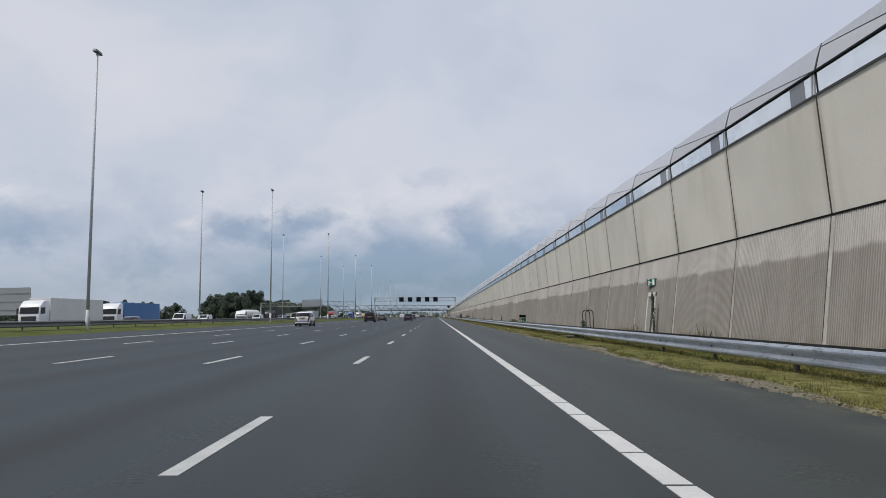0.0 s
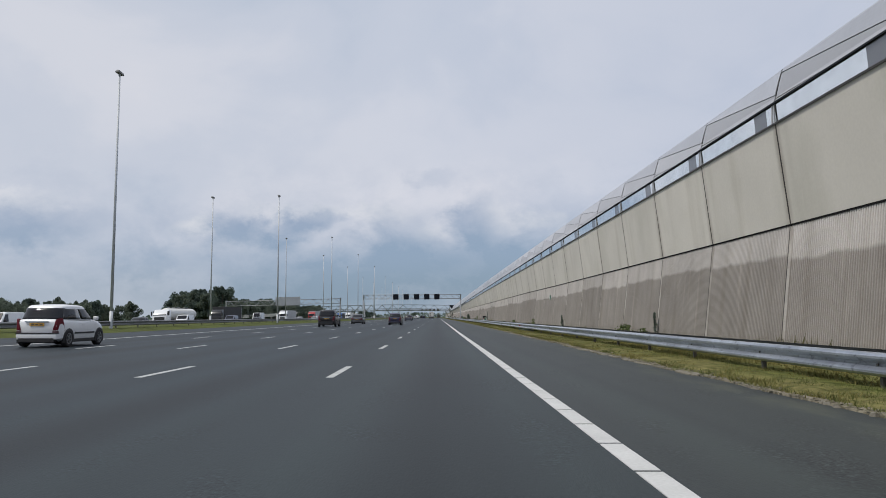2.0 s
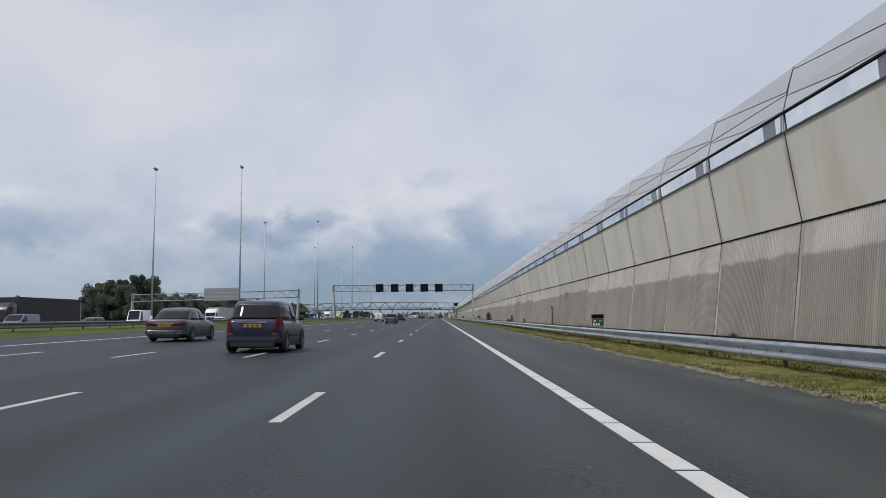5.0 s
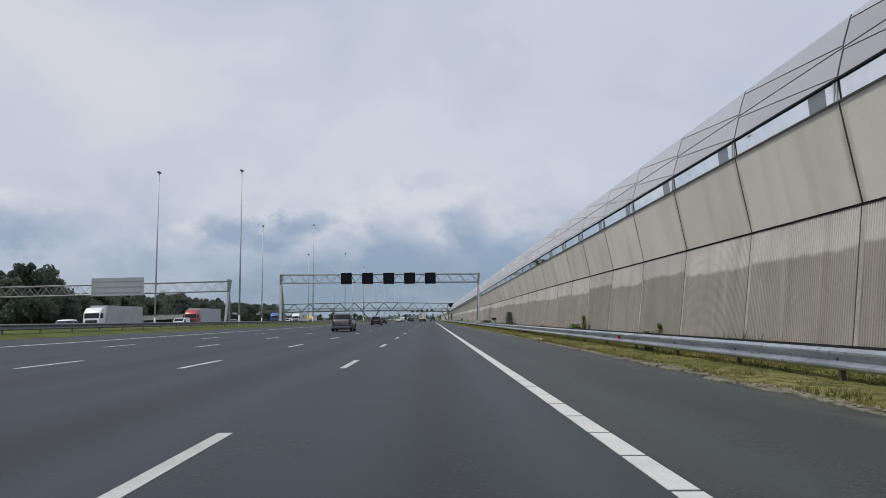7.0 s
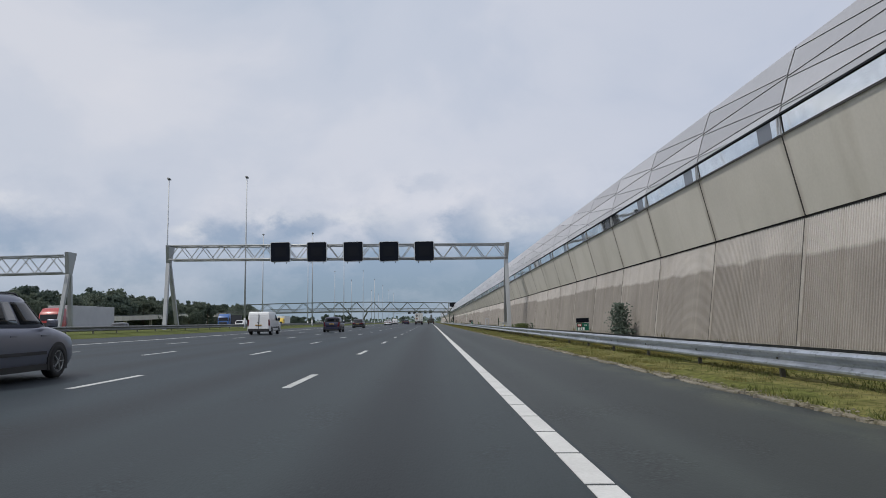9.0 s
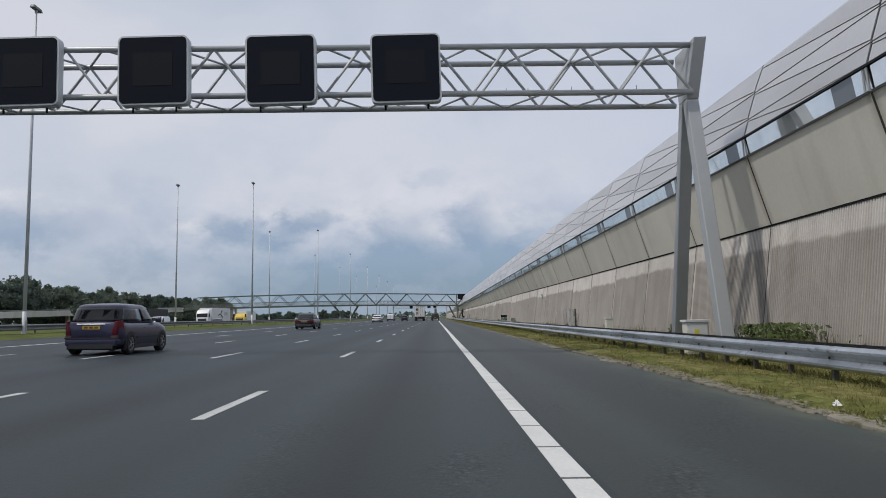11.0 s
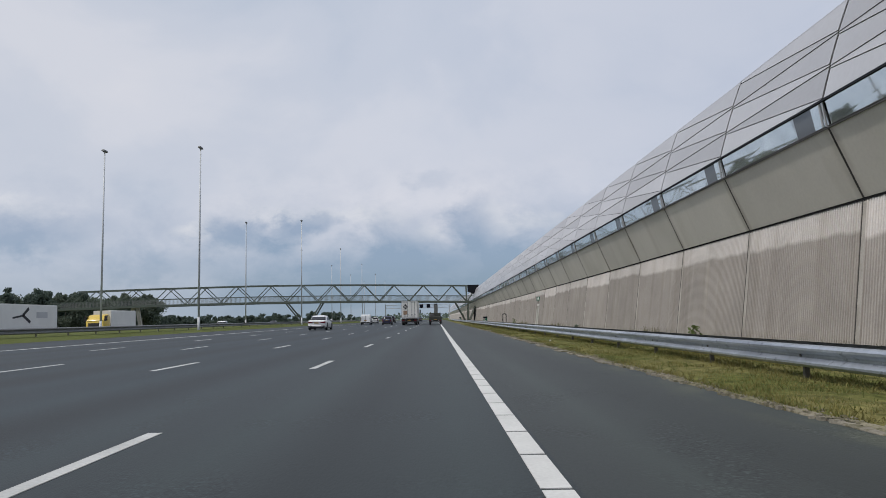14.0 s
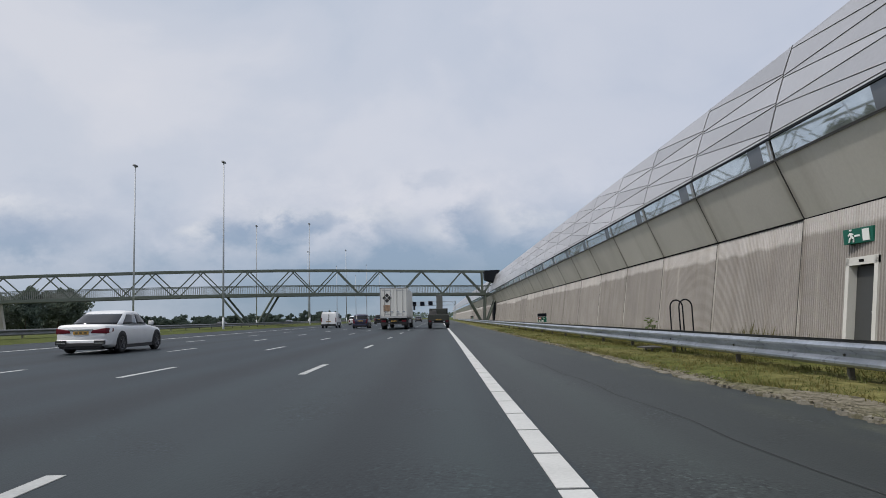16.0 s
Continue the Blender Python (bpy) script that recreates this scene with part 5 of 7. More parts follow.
# big sign seen from its back, beyond the oncoming carriageway
bb = thing("direction_sign", "large grey back of a road sign on steel posts", "road sign", pose(-64.5, 106, 0.3))
part("panel", rounded_plate(8.0, 4.0, 0.15, 0.12), sign_back, bb, at=pose(0, 0, 4.4))
for dx in (-2.7, 2.7):
    part("post", Shape().box(dx - 0.12, dx + 0.12, 0.12, 0.36, -0.3, 6.3), steel_grey, bb)
for dz in (3.2, 4.4, 5.6):
    part("rail", Shape().box(-3.9, 3.9, -0.06, 0.0, dz - 0.04, dz + 0.04), steel_grey, bb)

# small litter in the verge
plastic_white = plain("plastic_white", (0.6, 0.6, 0.58), 0.5)
for k, (x, y) in enumerate(((4.8, 322.4), (4.1, 48.6), (3.8, 216.5), (4.4, 60.0), (4.0, 391.0), (3.55, 293.0))):
    r = random.Random(k)
    lit = thing("litter", "small crumpled white plastic scrap in the grass", "litter", pose(x, y, road_z(3.4) + 0.03, 0, 0, 40 * k), "litter")
    s = Shape()
    ring = [[(0.05 * c * r.uniform(0.5, 1.2) * math.cos(a), 0.07 * c * r.uniform(0.5, 1.2) * math.sin(a), z * r.uniform(0.6, 1.2)) for a in np.linspace(0, 5.5, 8)] for z, c in ((0.0, 0.7), (0.025, 1.0), (0.05, 0.8), (0.07, 0.3))]
    part("scrap", s.loft(ring), plastic_white, lit)

lit = thing("litter", "crushed orange and white paper cup in the grass", "litter", pose(4.45, 357.2, road_z(3.4) + 0.05, 80, 0, 25), "litter")
s = Shape().tube((0, 0, 0), (0, 0, 0.11), 0.03, 10, 0.042)
s.smooth = True
part("cup", s, plain("orange_paper", (0.55, 0.10, 0.03), 0.6), lit)
part("rim", Shape().tube((0, 0, 0.105), (0, 0, 0.118), 0.046, 10), plastic_white, lit)


# ---- vehicles ----
rubber = mat("tyre_rubber", (0.018, 0.018, 0.019), 0.85, grain=0.15, size=0.3)
rim_metal = plain("rim_metal", (0.42, 0.43, 0.45), 0.35, 0.8)
rim_dark = plain("rim_dark", (0.22, 0.22, 0.23), 0.4, 0.6)
tint = plain("tinted_window", (0.008, 0.009, 0.012), 0.05, 0.0, 0.42)
lamp_red = plain("tail_lamp_red", (0.115, 0.008, 0.016), 0.4, 0.0, 0.25)
lamp_smoke = plain("lamp_smoke", (0.10, 0.06, 0.065), 0.3, 0.0, 0.3)
lamp_clear = plain("lamp_clear", (0.7, 0.72, 0.75), 0.1, 0.2)
plate_yellow = plain("plate_yellow", (0.50, 0.29, 0.06), 0.6)
plate_bar = plain("plate_bar", (0.10, 0.07, 0.03), 0.6)
black_trim = plain("black_trim", (0.02, 0.02, 0.022), 0.6)
chrome = plain("chrome", (0.75, 0.76, 0.78), 0.12, 1.0)


def car_paint(name, base, metal=0.25, rough=0.35):
    m = mat(name, base, rough, metal, grain=0.05, size=0.9, fine=4.0)
    m.node_tree.nodes["Principled BSDF"].inputs["Coat Weight"].default_value = 0.4
    m.node_tree.nodes["Principled BSDF"].inputs["Coat Roughness"].default_value = 0.08
    return m


PAINT = {"silver": car_paint("paint_silver", (0.165, 0.175, 0.222), 0.5), "white": car_paint("paint_white", (0.72, 0.73, 0.74), 0.0),
         "navy": car_paint("paint_navy", (0.035, 0.035, 0.075), 0.4), "black": car_paint("paint_black", (0.014, 0.014, 0.017), 0.2),
         "grey": car_paint("paint_grey", (0.09, 0.092, 0.10), 0.5), "red": car_paint("paint_red", (0.35, 0.03, 0.03), 0.0),
         "blue": car_paint("paint_blue", (0.03, 0.10, 0.30), 0.0), "yellow": car_paint("paint_yellow", (0.60, 0.42, 0.05), 0.0),
         "olive": car_paint("paint_olive", (0.03, 0.033, 0.026), 0.0, 0.7)}


def wheel_meshes(r, w, rim_mat):
    """Tyre and rim, axle along x, outside towards +x."""
    tyre, rim = Shape(), Shape()
    n = 20
    prof = [(-w / 2, r * 0.62), (-w / 2, r * 0.92), (-w * 0.36, r), (w * 0.36, r), (w / 2, r * 0.92), (w / 2, r * 0.66), (w * 0.3, r * 0.62)]
    tyre.loft([[(px, pr * math.cos(2 * math.pi * i / n), pr * math.sin(2 * math.pi * i / n)) for i in range(n)] for px, pr in prof])
    tyre.smooth = True
    rim.loft([[(px, pr * math.cos(2 * math.pi * i / n), pr * math.sin(2 * math.pi * i / n)) for i in range(n)] for px, pr in ((w * 0.2, r * 0.6), (w * 0.46, r * 0.66), (w * 0.46, r * 0.6), (w * 0.32, r * 0.56), (w * 0.28, r * 0.1))])
    for i in range(5):
        a = 2 * math.pi * i / 5
        c, s = math.cos(a), math.sin(a)
        rim.bar((w * 0.40, r * 0.1 * c, r * 0.1 * s), (w * 0.42, r * 0.6 * c, r * 0.6 * s), r * 0.16, w * 0.1)
    rim.tube((w * 0.3, 0, 0), (w * 0.46, 0, 0), r * 0.14, 8)
    return tyre.mesh("tyre", rubber), rim.mesh("rim", rim_mat)


def add_wheels(thing_ob, spots, r, w, rim_mat=None):
    ty, ri = wheel_meshes(r, w, rim_mat or rim_metal)
    for x, y in spots:
        at = pose(x, y, r, 0, 0, 0 if x > 0 else 180)
        wh = part("wheel", ty, None, thing_ob, at=at)
        part("rim", ri, None, wh)


def pane(p, q, r, s, out, thick=0.012):
    """A thin pane on the quad p q r s, set out along the vector out."""
    o = Vector(out)
    a = [Vector(k) + o for k in (p, q, r, s)]
    b = [k - o.normalized() * thick for k in a]
    return Shape().hexa(b, a)


def number_plate(v, y, z, out, material=None):
    pl = part("number_plate", Shape().box(-0.26, 0.26, min(y, y + out), max(y, y + out), z - 0.055, z + 0.055), material or plate_yellow, v, "yellow plate with dark bars")
    s = Shape()
    for k, w in ((-0.15, 0.1), (0.0, 0.1), (0.15, 0.1)):
        s.box(k - w / 2, k + w / 2, min(y + out, y + out * 1.3), max(y + out, y + out * 1.3), z - 0.03, z + 0.03)
    part("plate_bars", s, plate_bar, pl)


def car(name, label, cat, at, paint, L, W, H, top, cabin, wheels, r=0.32, ground=0.2, rim_mat=None, quarter=True, rails=False, lights="tall", tumble=0.77, front=True, group=""):
    """A car with its tail at y = 0 and its nose at y = L. top: the body's upper line; cabin: tail bottom, roof tail, roof nose, screen bottom and the belt's height."""
    v = thing(name, label, cat, at, group)
    hw = W / 2
    ys = sorted({0.0, 0.012, 0.04, 0.09, 0.17, 0.28, 0.4, 0.6, wheels[0], (wheels[0] + wheels[1]) / 2, wheels[1], L - 0.7, L - 0.5, L - 0.35, L - 0.22, L - 0.12, L - 0.05, L - 0.015, L} | {p[0] for p in top})
    tx, tz = [p[0] for p in top], [p[1] for p in top]
    rings = []
    for y in ys:
        z1 = float(np.interp(y, tx, tz))
        edge = min(y, L - y)
        if y < L / 2:
            k = 1 - 0.15 * (1 - min(1, edge / 0.42)) ** 2.2 - 0.02 * (1 - min(1, edge / 0.05))
        else:
            k = 1 - 0.24 * (1 - min(1, edge / 0.8)) ** 2.2 - 0.03 * (1 - min(1, edge / 0.06))
        zb = ground + 0.14 * (1 - min(1, edge / 0.4)) ** 1.5
        z1 -= 0.03 * (1 - min(1, edge / 0.05)) ** 2
        h, m = hw * k, zb + (z1 - zb) * 0.5
        half = [(h * 0.80, zb), (h * 0.93, zb + 0.03), (h * 0.98, zb + 0.12), (h, m), (h * 0.995, z1 - 0.24), (h * 0.98, z1 - 0.12), (h * 0.95, z1 - 0.055), (h * 0.89, z1 - 0.015), (h * 0.7, z1 + 0.006), (h * 0.3, z1 + 0.02)]
        rings.append([(x, y, z) for x, z in half] + [(-x, y, z) for x, z in half[::-1]])
    s = Shape().loft(rings)
    s.smooth = True
    body = part("body", s, paint, v)
    c0, c1, c2, c3, belt = cabin
    hb, ht = hw * 0.94, hw * (tumble + 0.06 if lights == "tall" else tumble)
    n = 5.0

    def skin(g, th, off=0.0, inset=0.0):
        """The cabin's surface at a fraction of its height and an angle round it."""
        y0, y1 = c0 + (c1 - c0) * g, c3 + (c2 - c3) * g
        h = hb + (ht - hb) * g ** 1.25
        if g > 0.85:
            q = min(1.0, (g - 0.85) / 0.15)
            inset += 0.09 * (1 - math.sqrt(1 - q * q))
        c, sn = math.cos(th), math.sin(th)
        return ((h - inset + off) * math.copysign(abs(c) ** (2 / n), c), (y0 + y1) / 2 + ((y1 - y0) / 2 - 1.4 * inset + off) * math.copysign(abs(sn) ** (2 / n), sn),
                belt - 0.04 + (H - belt + 0.04) * g + 0.12 * inset)

    # angles that step evenly along each face of the rounded plan
    steps = [math.copysign(abs(f) ** (n / 2), f) for f in np.linspace(-0.85, 0.85, 9)]
    corner = [radians(d) for d in (-50, -45, -40)]
    angles = [-math.acos(f) for f in steps] + corner + [math.asin(f) for f in steps] + [radians(d) for d in (40, 45, 50)] + [math.acos(f) for f in steps[::-1]] + [radians(d) for d in (130, 135, 140)] + [math.pi - math.asin(f) for f in steps[::-1]] + [radians(d) for d in (220, 225, 230)]
    angles = sorted({round(th % (2 * math.pi), 5) for th in angles})
    s = Shape().loft([[skin(g, th) for th in angles] for g in (0, 0.25, 0.5, 0.7, 0.85, 0.89, 0.93, 0.96, 0.985, 1.0)] + [[skin(1.0, th, 0, q) for th in angles] for q in (0.12, 0.3)])
    s.smooth = True
    part("cabin", s, paint, v)

    def glazing(t0, t1, g0, g1, nm):
        """A curved pane that lies a little proud of the cabin's skin."""
        s = Shape()
        t0, t1 = min(t0, t1), max(t0, t1)
        ths = [t0] + sorted(th + k for th in angles for k in (-2 * math.pi, 0.0) if t0 + 0.01 < th + k < t1 - 0.01) + [t1]
        gs = [g0, 0.25, 0.5, 0.7, g1]
        na, nb = len(ths), 5
        for off in (0.008, -0.006):
            for th in ths:
                for g in gs:
                    s.v.append(skin(g, th, off))
        for i in range(na - 1):
            for j in range(nb - 1):
                q = i * nb + j
                s.f += [(q, q + 1, q + nb + 1, q + nb), tuple(na * nb + w for w in (q, q + nb, q + nb + 1, q + 1))]
        rim = [j for j in range(nb)] + [i * nb + nb - 1 for i in range(1, na)] + [(na - 1) * nb + j for j in range(nb - 2, -1, -1)] + [i * nb for i in range(na - 2, 0, -1)]
        for k in range(len(rim)):
            p, q = rim[k], rim[(k + 1) % len(rim)]
            s.f.append((p, q, na * nb + q, na * nb + p))
        s.smooth = True
        part(nm, s, tint, v)

    wide = math.acos((0.93 if lights == "tall" else 0.88) ** (n / 2))
    glazing(-math.pi + wide, -wide, 0.10, 0.83, "rear_window")
    wide = math.acos(0.92 ** (n / 2))
    glazing(wide, math.pi - wide, 0.10, 0.82, "windscreen")
    cuts = ((0.05, 0.31), (0.335, 0.61), (0.635, 0.95)) if quarter else ((0.07, 0.51), (0.54, 0.95)) if lights == "tall" else ((0.17, 0.53), (0.555, 0.92))
    for sx in (-1, 1):
        for a, b in cuts:
            t = [math.asin(math.copysign(abs(2 * f - 1) ** (n / 2), 2 * f - 1)) for f in (a, b)]
            glazing(*(t if sx > 0 else [math.pi - w for w in t]), 0.12, 0.78, "side_window")
        my = c3 - 0.42
        part("mirror", mesh_of(rounded(Shape().box(hw - 0.03 if sx > 0 else -hw - 0.15, hw + 0.15 if sx > 0 else -hw + 0.03, my - 0.06, my + 0.06, belt - 0.02, belt + 0.13), 0.03), paint), None, v)
        for wy in wheels:
            cnt = 14
            arc = Shape().loft([[(sx * (hw - 0.06), wy + (r + 0.055) * math.cos(math.pi * i / cnt), r + (r + 0.055) * math.sin(math.pi * i / cnt)) for i in range(cnt + 1)] + [(sx * (hw - 0.06), wy - (r + 0.05), 0.16), (sx * (hw - 0.06), wy + (r + 0.05), 0.16)],
                                [(sx * (hw + 0.004), wy + (r + 0.055) * math.cos(math.pi * i / cnt), r + (r + 0.055) * math.sin(math.pi * i / cnt)) for i in range(cnt + 1)] + [(sx * (hw + 0.004), wy - (r + 0.05), 0.16), (sx * (hw + 0.004), wy + (r + 0.05), 0.16)]])
            part("wheel_arch", arc, black_trim, v)
        if lights == "tall":
            part("side_trim", Shape().box(sx * hw - 0.006, sx * hw + 0.012 * (1 if sx > 0 else 1), wheels[0] + r + 0.12, wheels[1] - r - 0.12, ground + 0.27, ground + 0.33), black_trim, v)
        part("sill", Shape().box(min(sx * hw * 0.9, sx * hw * 0.995), max(sx * hw * 0.9, sx * hw * 0.995), wheels[0] + r + 0.06, wheels[1] - r - 0.06, ground - 0.02, ground + 0.09), black_trim, v)
        for hy in ((wheels[0] + 1.0), (wheels[0] + 2.0)):
            part("door_handle", Shape().box(sx * hw * 0.985 - 0.012, sx * hw * 0.985 + 0.012, hy, hy + 0.18, belt - 0.2, belt - 0.165), paint, v)
        zt = float(np.interp(0.05, tx, tz))
        if lights == "tall":
            part("tail_lamp", mesh_of(rounded(Shape().hexa([(sx * hw * 0.66, -0.02, belt - 0.38), (sx * hw * 0.86, 0.0, belt - 0.38), (sx * hw * 1.0, 0.34, belt - 0.32), (sx * hw * 0.7, 0.2, belt - 0.34)], [(sx * hw * 0.79, -0.012, belt + 0.03), (sx * hw * 0.87, 0.02, belt + 0.04), (sx * hw * 0.965, 0.22, belt + 0.06), (sx * hw * 0.8, 0.2, belt + 0.04)]), 0.02), lamp_red), None, v, "red tail lamp")
            part("reflector", mesh_of(rounded(Shape().hexa([(sx * hw * 0.66, -0.022, belt - 0.46), (sx * hw * 0.86, 0.0, belt - 0.46), (sx * hw * 1.0, 0.34, belt - 0.42), (sx * hw * 0.7, 0.2, belt - 0.46)], [(sx * hw * 0.66, -0.02, belt - 0.39), (sx * hw * 0.86, 0.0, belt - 0.39), (sx * hw * 1.0, 0.34, belt - 0.33), (sx * hw * 0.7, 0.2, belt - 0.39)]), 0.01), lamp_smoke, False), None, v, "smoky clear reversing lamp")
        else:
            part("tail_lamp", mesh_of(rounded(Shape().hexa([(sx * hw * 0.36, -0.035, zt - 0.25), (sx * hw * 0.90, 0.0, zt - 0.28), (sx * hw * 1.005, 0.34, zt - 0.22), (sx * hw * 0.5, 0.2, zt - 0.25)], [(sx * hw * 0.40, -0.035, zt - 0.15), (sx * hw * 0.89, 0.0, zt - 0.08), (sx * hw * 0.995, 0.40, zt - 0.10), (sx * hw * 0.5, 0.2, zt - 0.12)]), 0.015), lamp_red), None, v, "red tail lamp")
            part("bumper_vent", Shape().box(min(sx * hw * 0.5, sx * hw * 0.88), max(sx * hw * 0.5, sx * hw * 0.88), -0.075, 0.0, ground + 0.13, ground + 0.27), black_trim, v)
            part("exhaust_trim", Shape().box(min(sx * hw * 0.52, sx * hw * 0.84), max(sx * hw * 0.52, sx * hw * 0.84), -0.078, 0.0, ground + 0.165, ground + 0.195), chrome, v, "chrome exhaust trim")
        zf = float(np.interp(L - 0.25, tx, tz))
        part("headlamp", mesh_of(rounded(Shape().hexa([(sx * hw * 0.45, L - 0.10, zf - 0.26), (sx * hw * 0.86, L - 0.30, zf - 0.26), (sx * hw * 0.84, L - 0.45, zf - 0.26), (sx * hw * 0.45, L - 0.3, zf - 0.26)], [(sx * hw * 0.45, L - 0.14, zf - 0.09), (sx * hw * 0.84, L - 0.36, zf - 0.07), (sx * hw * 0.82, L - 0.5, zf - 0.07), (sx * hw * 0.45, L - 0.35, zf - 0.09)]), 0.02), lamp_clear), None, v, "clear headlamp")
        if rails:
            rl = Shape()
            for a, b in ((0.10, 0.16), (0.16, 0.50), (0.50, 0.84), (0.84, 0.9)):
                za, zb2 = (0.0 if a == 0.10 else 0.05), (0.0 if b == 0.9 else 0.05)
                ya, yb = c1 + (c2 - c1) * a, c1 + (c2 - c1) * b
                rl.tube((sx * ht * 0.88, ya, H - 0.02 + za), (sx * ht * 0.88, yb, H - 0.02 + zb2), 0.018, 6)
            part("roof_rail", rl, black_trim, v)
    part("rear_bumper", mesh_of(rounded(Shape().hexa([(-hw * 0.85, -0.03, ground + 0.08), (hw * 0.85, -0.03, ground + 0.08), (hw * 0.985, 0.3, ground + 0.1), (-hw * 0.985, 0.3, ground + 0.1)], [(-hw * 0.86, -0.035, ground + 0.29), (hw * 0.86, -0.035, ground + 0.29), (hw * 1.0, 0.34, ground + 0.31), (-hw * 0.99, 0.3, ground + 0.31)]), 0.04), paint), None, v)
    part("diffuser", Shape().box(-hw * 0.74, hw * 0.74, -0.034, 0.2, ground + 0.0, ground + 0.13), black_trim, v)
    if lights == "tall":
        part("bumper_strip", Shape().hexa([(-hw * 0.87, -0.042, ground + 0.285), (hw * 0.87, -0.042, ground + 0.285), (hw * 0.9, 0.1, ground + 0.285), (-hw * 0.9, 0.1, ground + 0.285)], [(-hw * 0.87, -0.042, ground + 0.325), (hw * 0.87, -0.042, ground + 0.325), (hw * 0.9, 0.1, ground + 0.325), (-hw * 0.9, 0.1, ground + 0.325)]), black_trim, v)
    zp = ground + 0.62 if lights == "tall" else float(np.interp(0.05, tx, tz)) - 0.24
    if lights != "tall":
        part("lower_apron", mesh_of(rounded(Shape().box(-hw * 0.78, hw * 0.78, -0.065, 0.1, ground + 0.05, ground + 0.19), 0.03), black_trim, False), None, v)
    # black slab added below the body to deepen the shade under the car
    part("underbody", Shape().box(-hw + 0.28, hw - 0.28, 0.2, L - 0.3, ground - 0.05, ground + 0.06), black_trim, v, "dark slab added under the body to deepen the shade")
    number_plate(v, -0.004, zp, -0.02)
    part("plate_strip", Shape().box(-0.42, 0.42, -0.035, 0.02, zp + 0.08, zp + 0.12), chrome, v, "chrome strip above the number plate")
    for sx in (-0.55, 0.55):
        part("exhaust", Shape().tube((sx * hw, -0.05, ground + 0.03), (sx * hw, 0.2, ground + 0.03), 0.035, 8), black_trim, v)
    part("grille", Shape().box(-hw * 0.42, hw * 0.42, L - 0.06, L + 0.012, ground + 0.28, ground + 0.46), black_trim, v)
    number_plate(v, L + 0.012, ground + 0.2, 0.02)
    add_wheels(v, [(sx * (hw - 0.085), wy) for sx in (-1, 1) for wy in wheels], r, 0.215, rim_mat)
    return v


def on_road(x, y, turn=0.0):
    """A pose on the sloping carriageway."""
    return pose(x, y, road_z(x) + 0.005, 0, math.degrees(math.atan(SLOPE)), turn)


car("estate_car", "silver-grey estate car with dark rear glass and roof rails", "car", on_road(-9.3, 243.6), PAINT["silver"], 4.42, 1.76, 1.56,
    [(0, 0.98), (0.1, 1.02), (1.0, 1.02), (3.1, 1.0), (3.4, 0.96), (4.1, 0.82), (4.3, 0.72), (4.42, 0.58)], (0.02, 0.52, 2.55, 3.45, 1.0), (0.78, 3.42), rails=True)
car("hatchback", "small white hatchback with dark rear window", "car", on_road(-15.85, 77.4), PAINT["white"], 3.7, 1.69, 1.51,
    [(0, 0.94), (0.1, 1.0), (1.0, 1.0), (2.7, 0.98), (3.0, 0.93), (3.5, 0.78), (3.62, 0.7), (3.7, 0.55)], (0.05, 0.42, 2.1, 2.95, 0.98), (0.62, 3.0), r=0.31, quarter=False)
car("off_road_car", "black off-road car with upright tail", "car", on_road(-13.5, 130.0), PAINT["black"], 4.75, 1.92, 1.80,
    [(0, 1.08), (0.1, 1.12), (1.0, 1.12), (3.2, 1.1), (3.5, 1.07), (4.5, 1.0), (4.68, 0.85), (4.75, 0.6)], (0.02, 0.32, 2.7, 3.5, 1.1), (0.9, 3.75), r=0.37, ground=0.26, rails=True)
car("hatchback", "dark navy-blue hatchback with tall tail", "car", on_road(-7.35, 150.8), PAINT["navy"], 4.1, 1.75, 1.55,
    [(0, 0.96), (0.1, 1.0), (1.0, 1.0), (2.9, 0.98), (3.2, 0.94), (3.9, 0.8), (4.02, 0.7), (4.1, 0.55)], (0.04, 0.45, 2.3, 3.15, 0.99), (0.72, 3.25), quarter=False)
car("saloon_car", "dark grey saloon car", "car", on_road(-13.6, 160.5), PAINT["grey"], 4.6, 1.8, 1.45,
    [(0, 0.92), (0.1, 0.96), (0.7, 0.97), (3.3, 0.95), (4.3, 0.8), (4.5, 0.7), (4.6, 0.55)], (0.45, 1.25, 2.6, 3.4, 0.94), (0.95, 3.7), quarter=False, lights="flat")
car("hatchback", "dark purple-blue hatchback seen from behind", "car", on_road(-11.1, 306.4), PAINT["navy"], 4.1, 1.75, 1.5,
    [(0, 0.94), (0.1, 0.98), (1.0, 0.98), (2.9, 0.97), (3.2, 0.94), (3.9, 0.8), (4.02, 0.7), (4.1, 0.55)], (0.04, 0.45, 2.3, 3.15, 0.97), (0.72, 3.25), quarter=False)
car("saloon_car", "black saloon car in slow traffic", "car", on_road(-13.0, 352.0), PAINT["black"], 4.5, 1.8, 1.46,
    [(0, 0.92), (0.1, 0.96), (0.7, 0.97), (3.3, 0.95), (4.2, 0.8), (4.4, 0.7), (4.5, 0.55)], (0.45, 1.25, 2.6, 3.4, 0.94), (0.95, 3.7), quarter=False, lights="flat")
car("luxury_saloon", "large white saloon car with slim red tail lamps and dark wheels", "car", on_road(-13.0, 435.35), PAINT["white"], 5.1, 1.9, 1.47,
    [(0, 0.92), (0.08, 1.0), (0.9, 1.0), (3.5, 0.98), (4.6, 0.86), (4.95, 0.72), (5.1, 0.55)], (0.62, 1.75, 2.95, 3.85, 0.99), (1.05, 4.2), r=0.36, quarter=False, lights="flat", rim_mat=rim_dark)
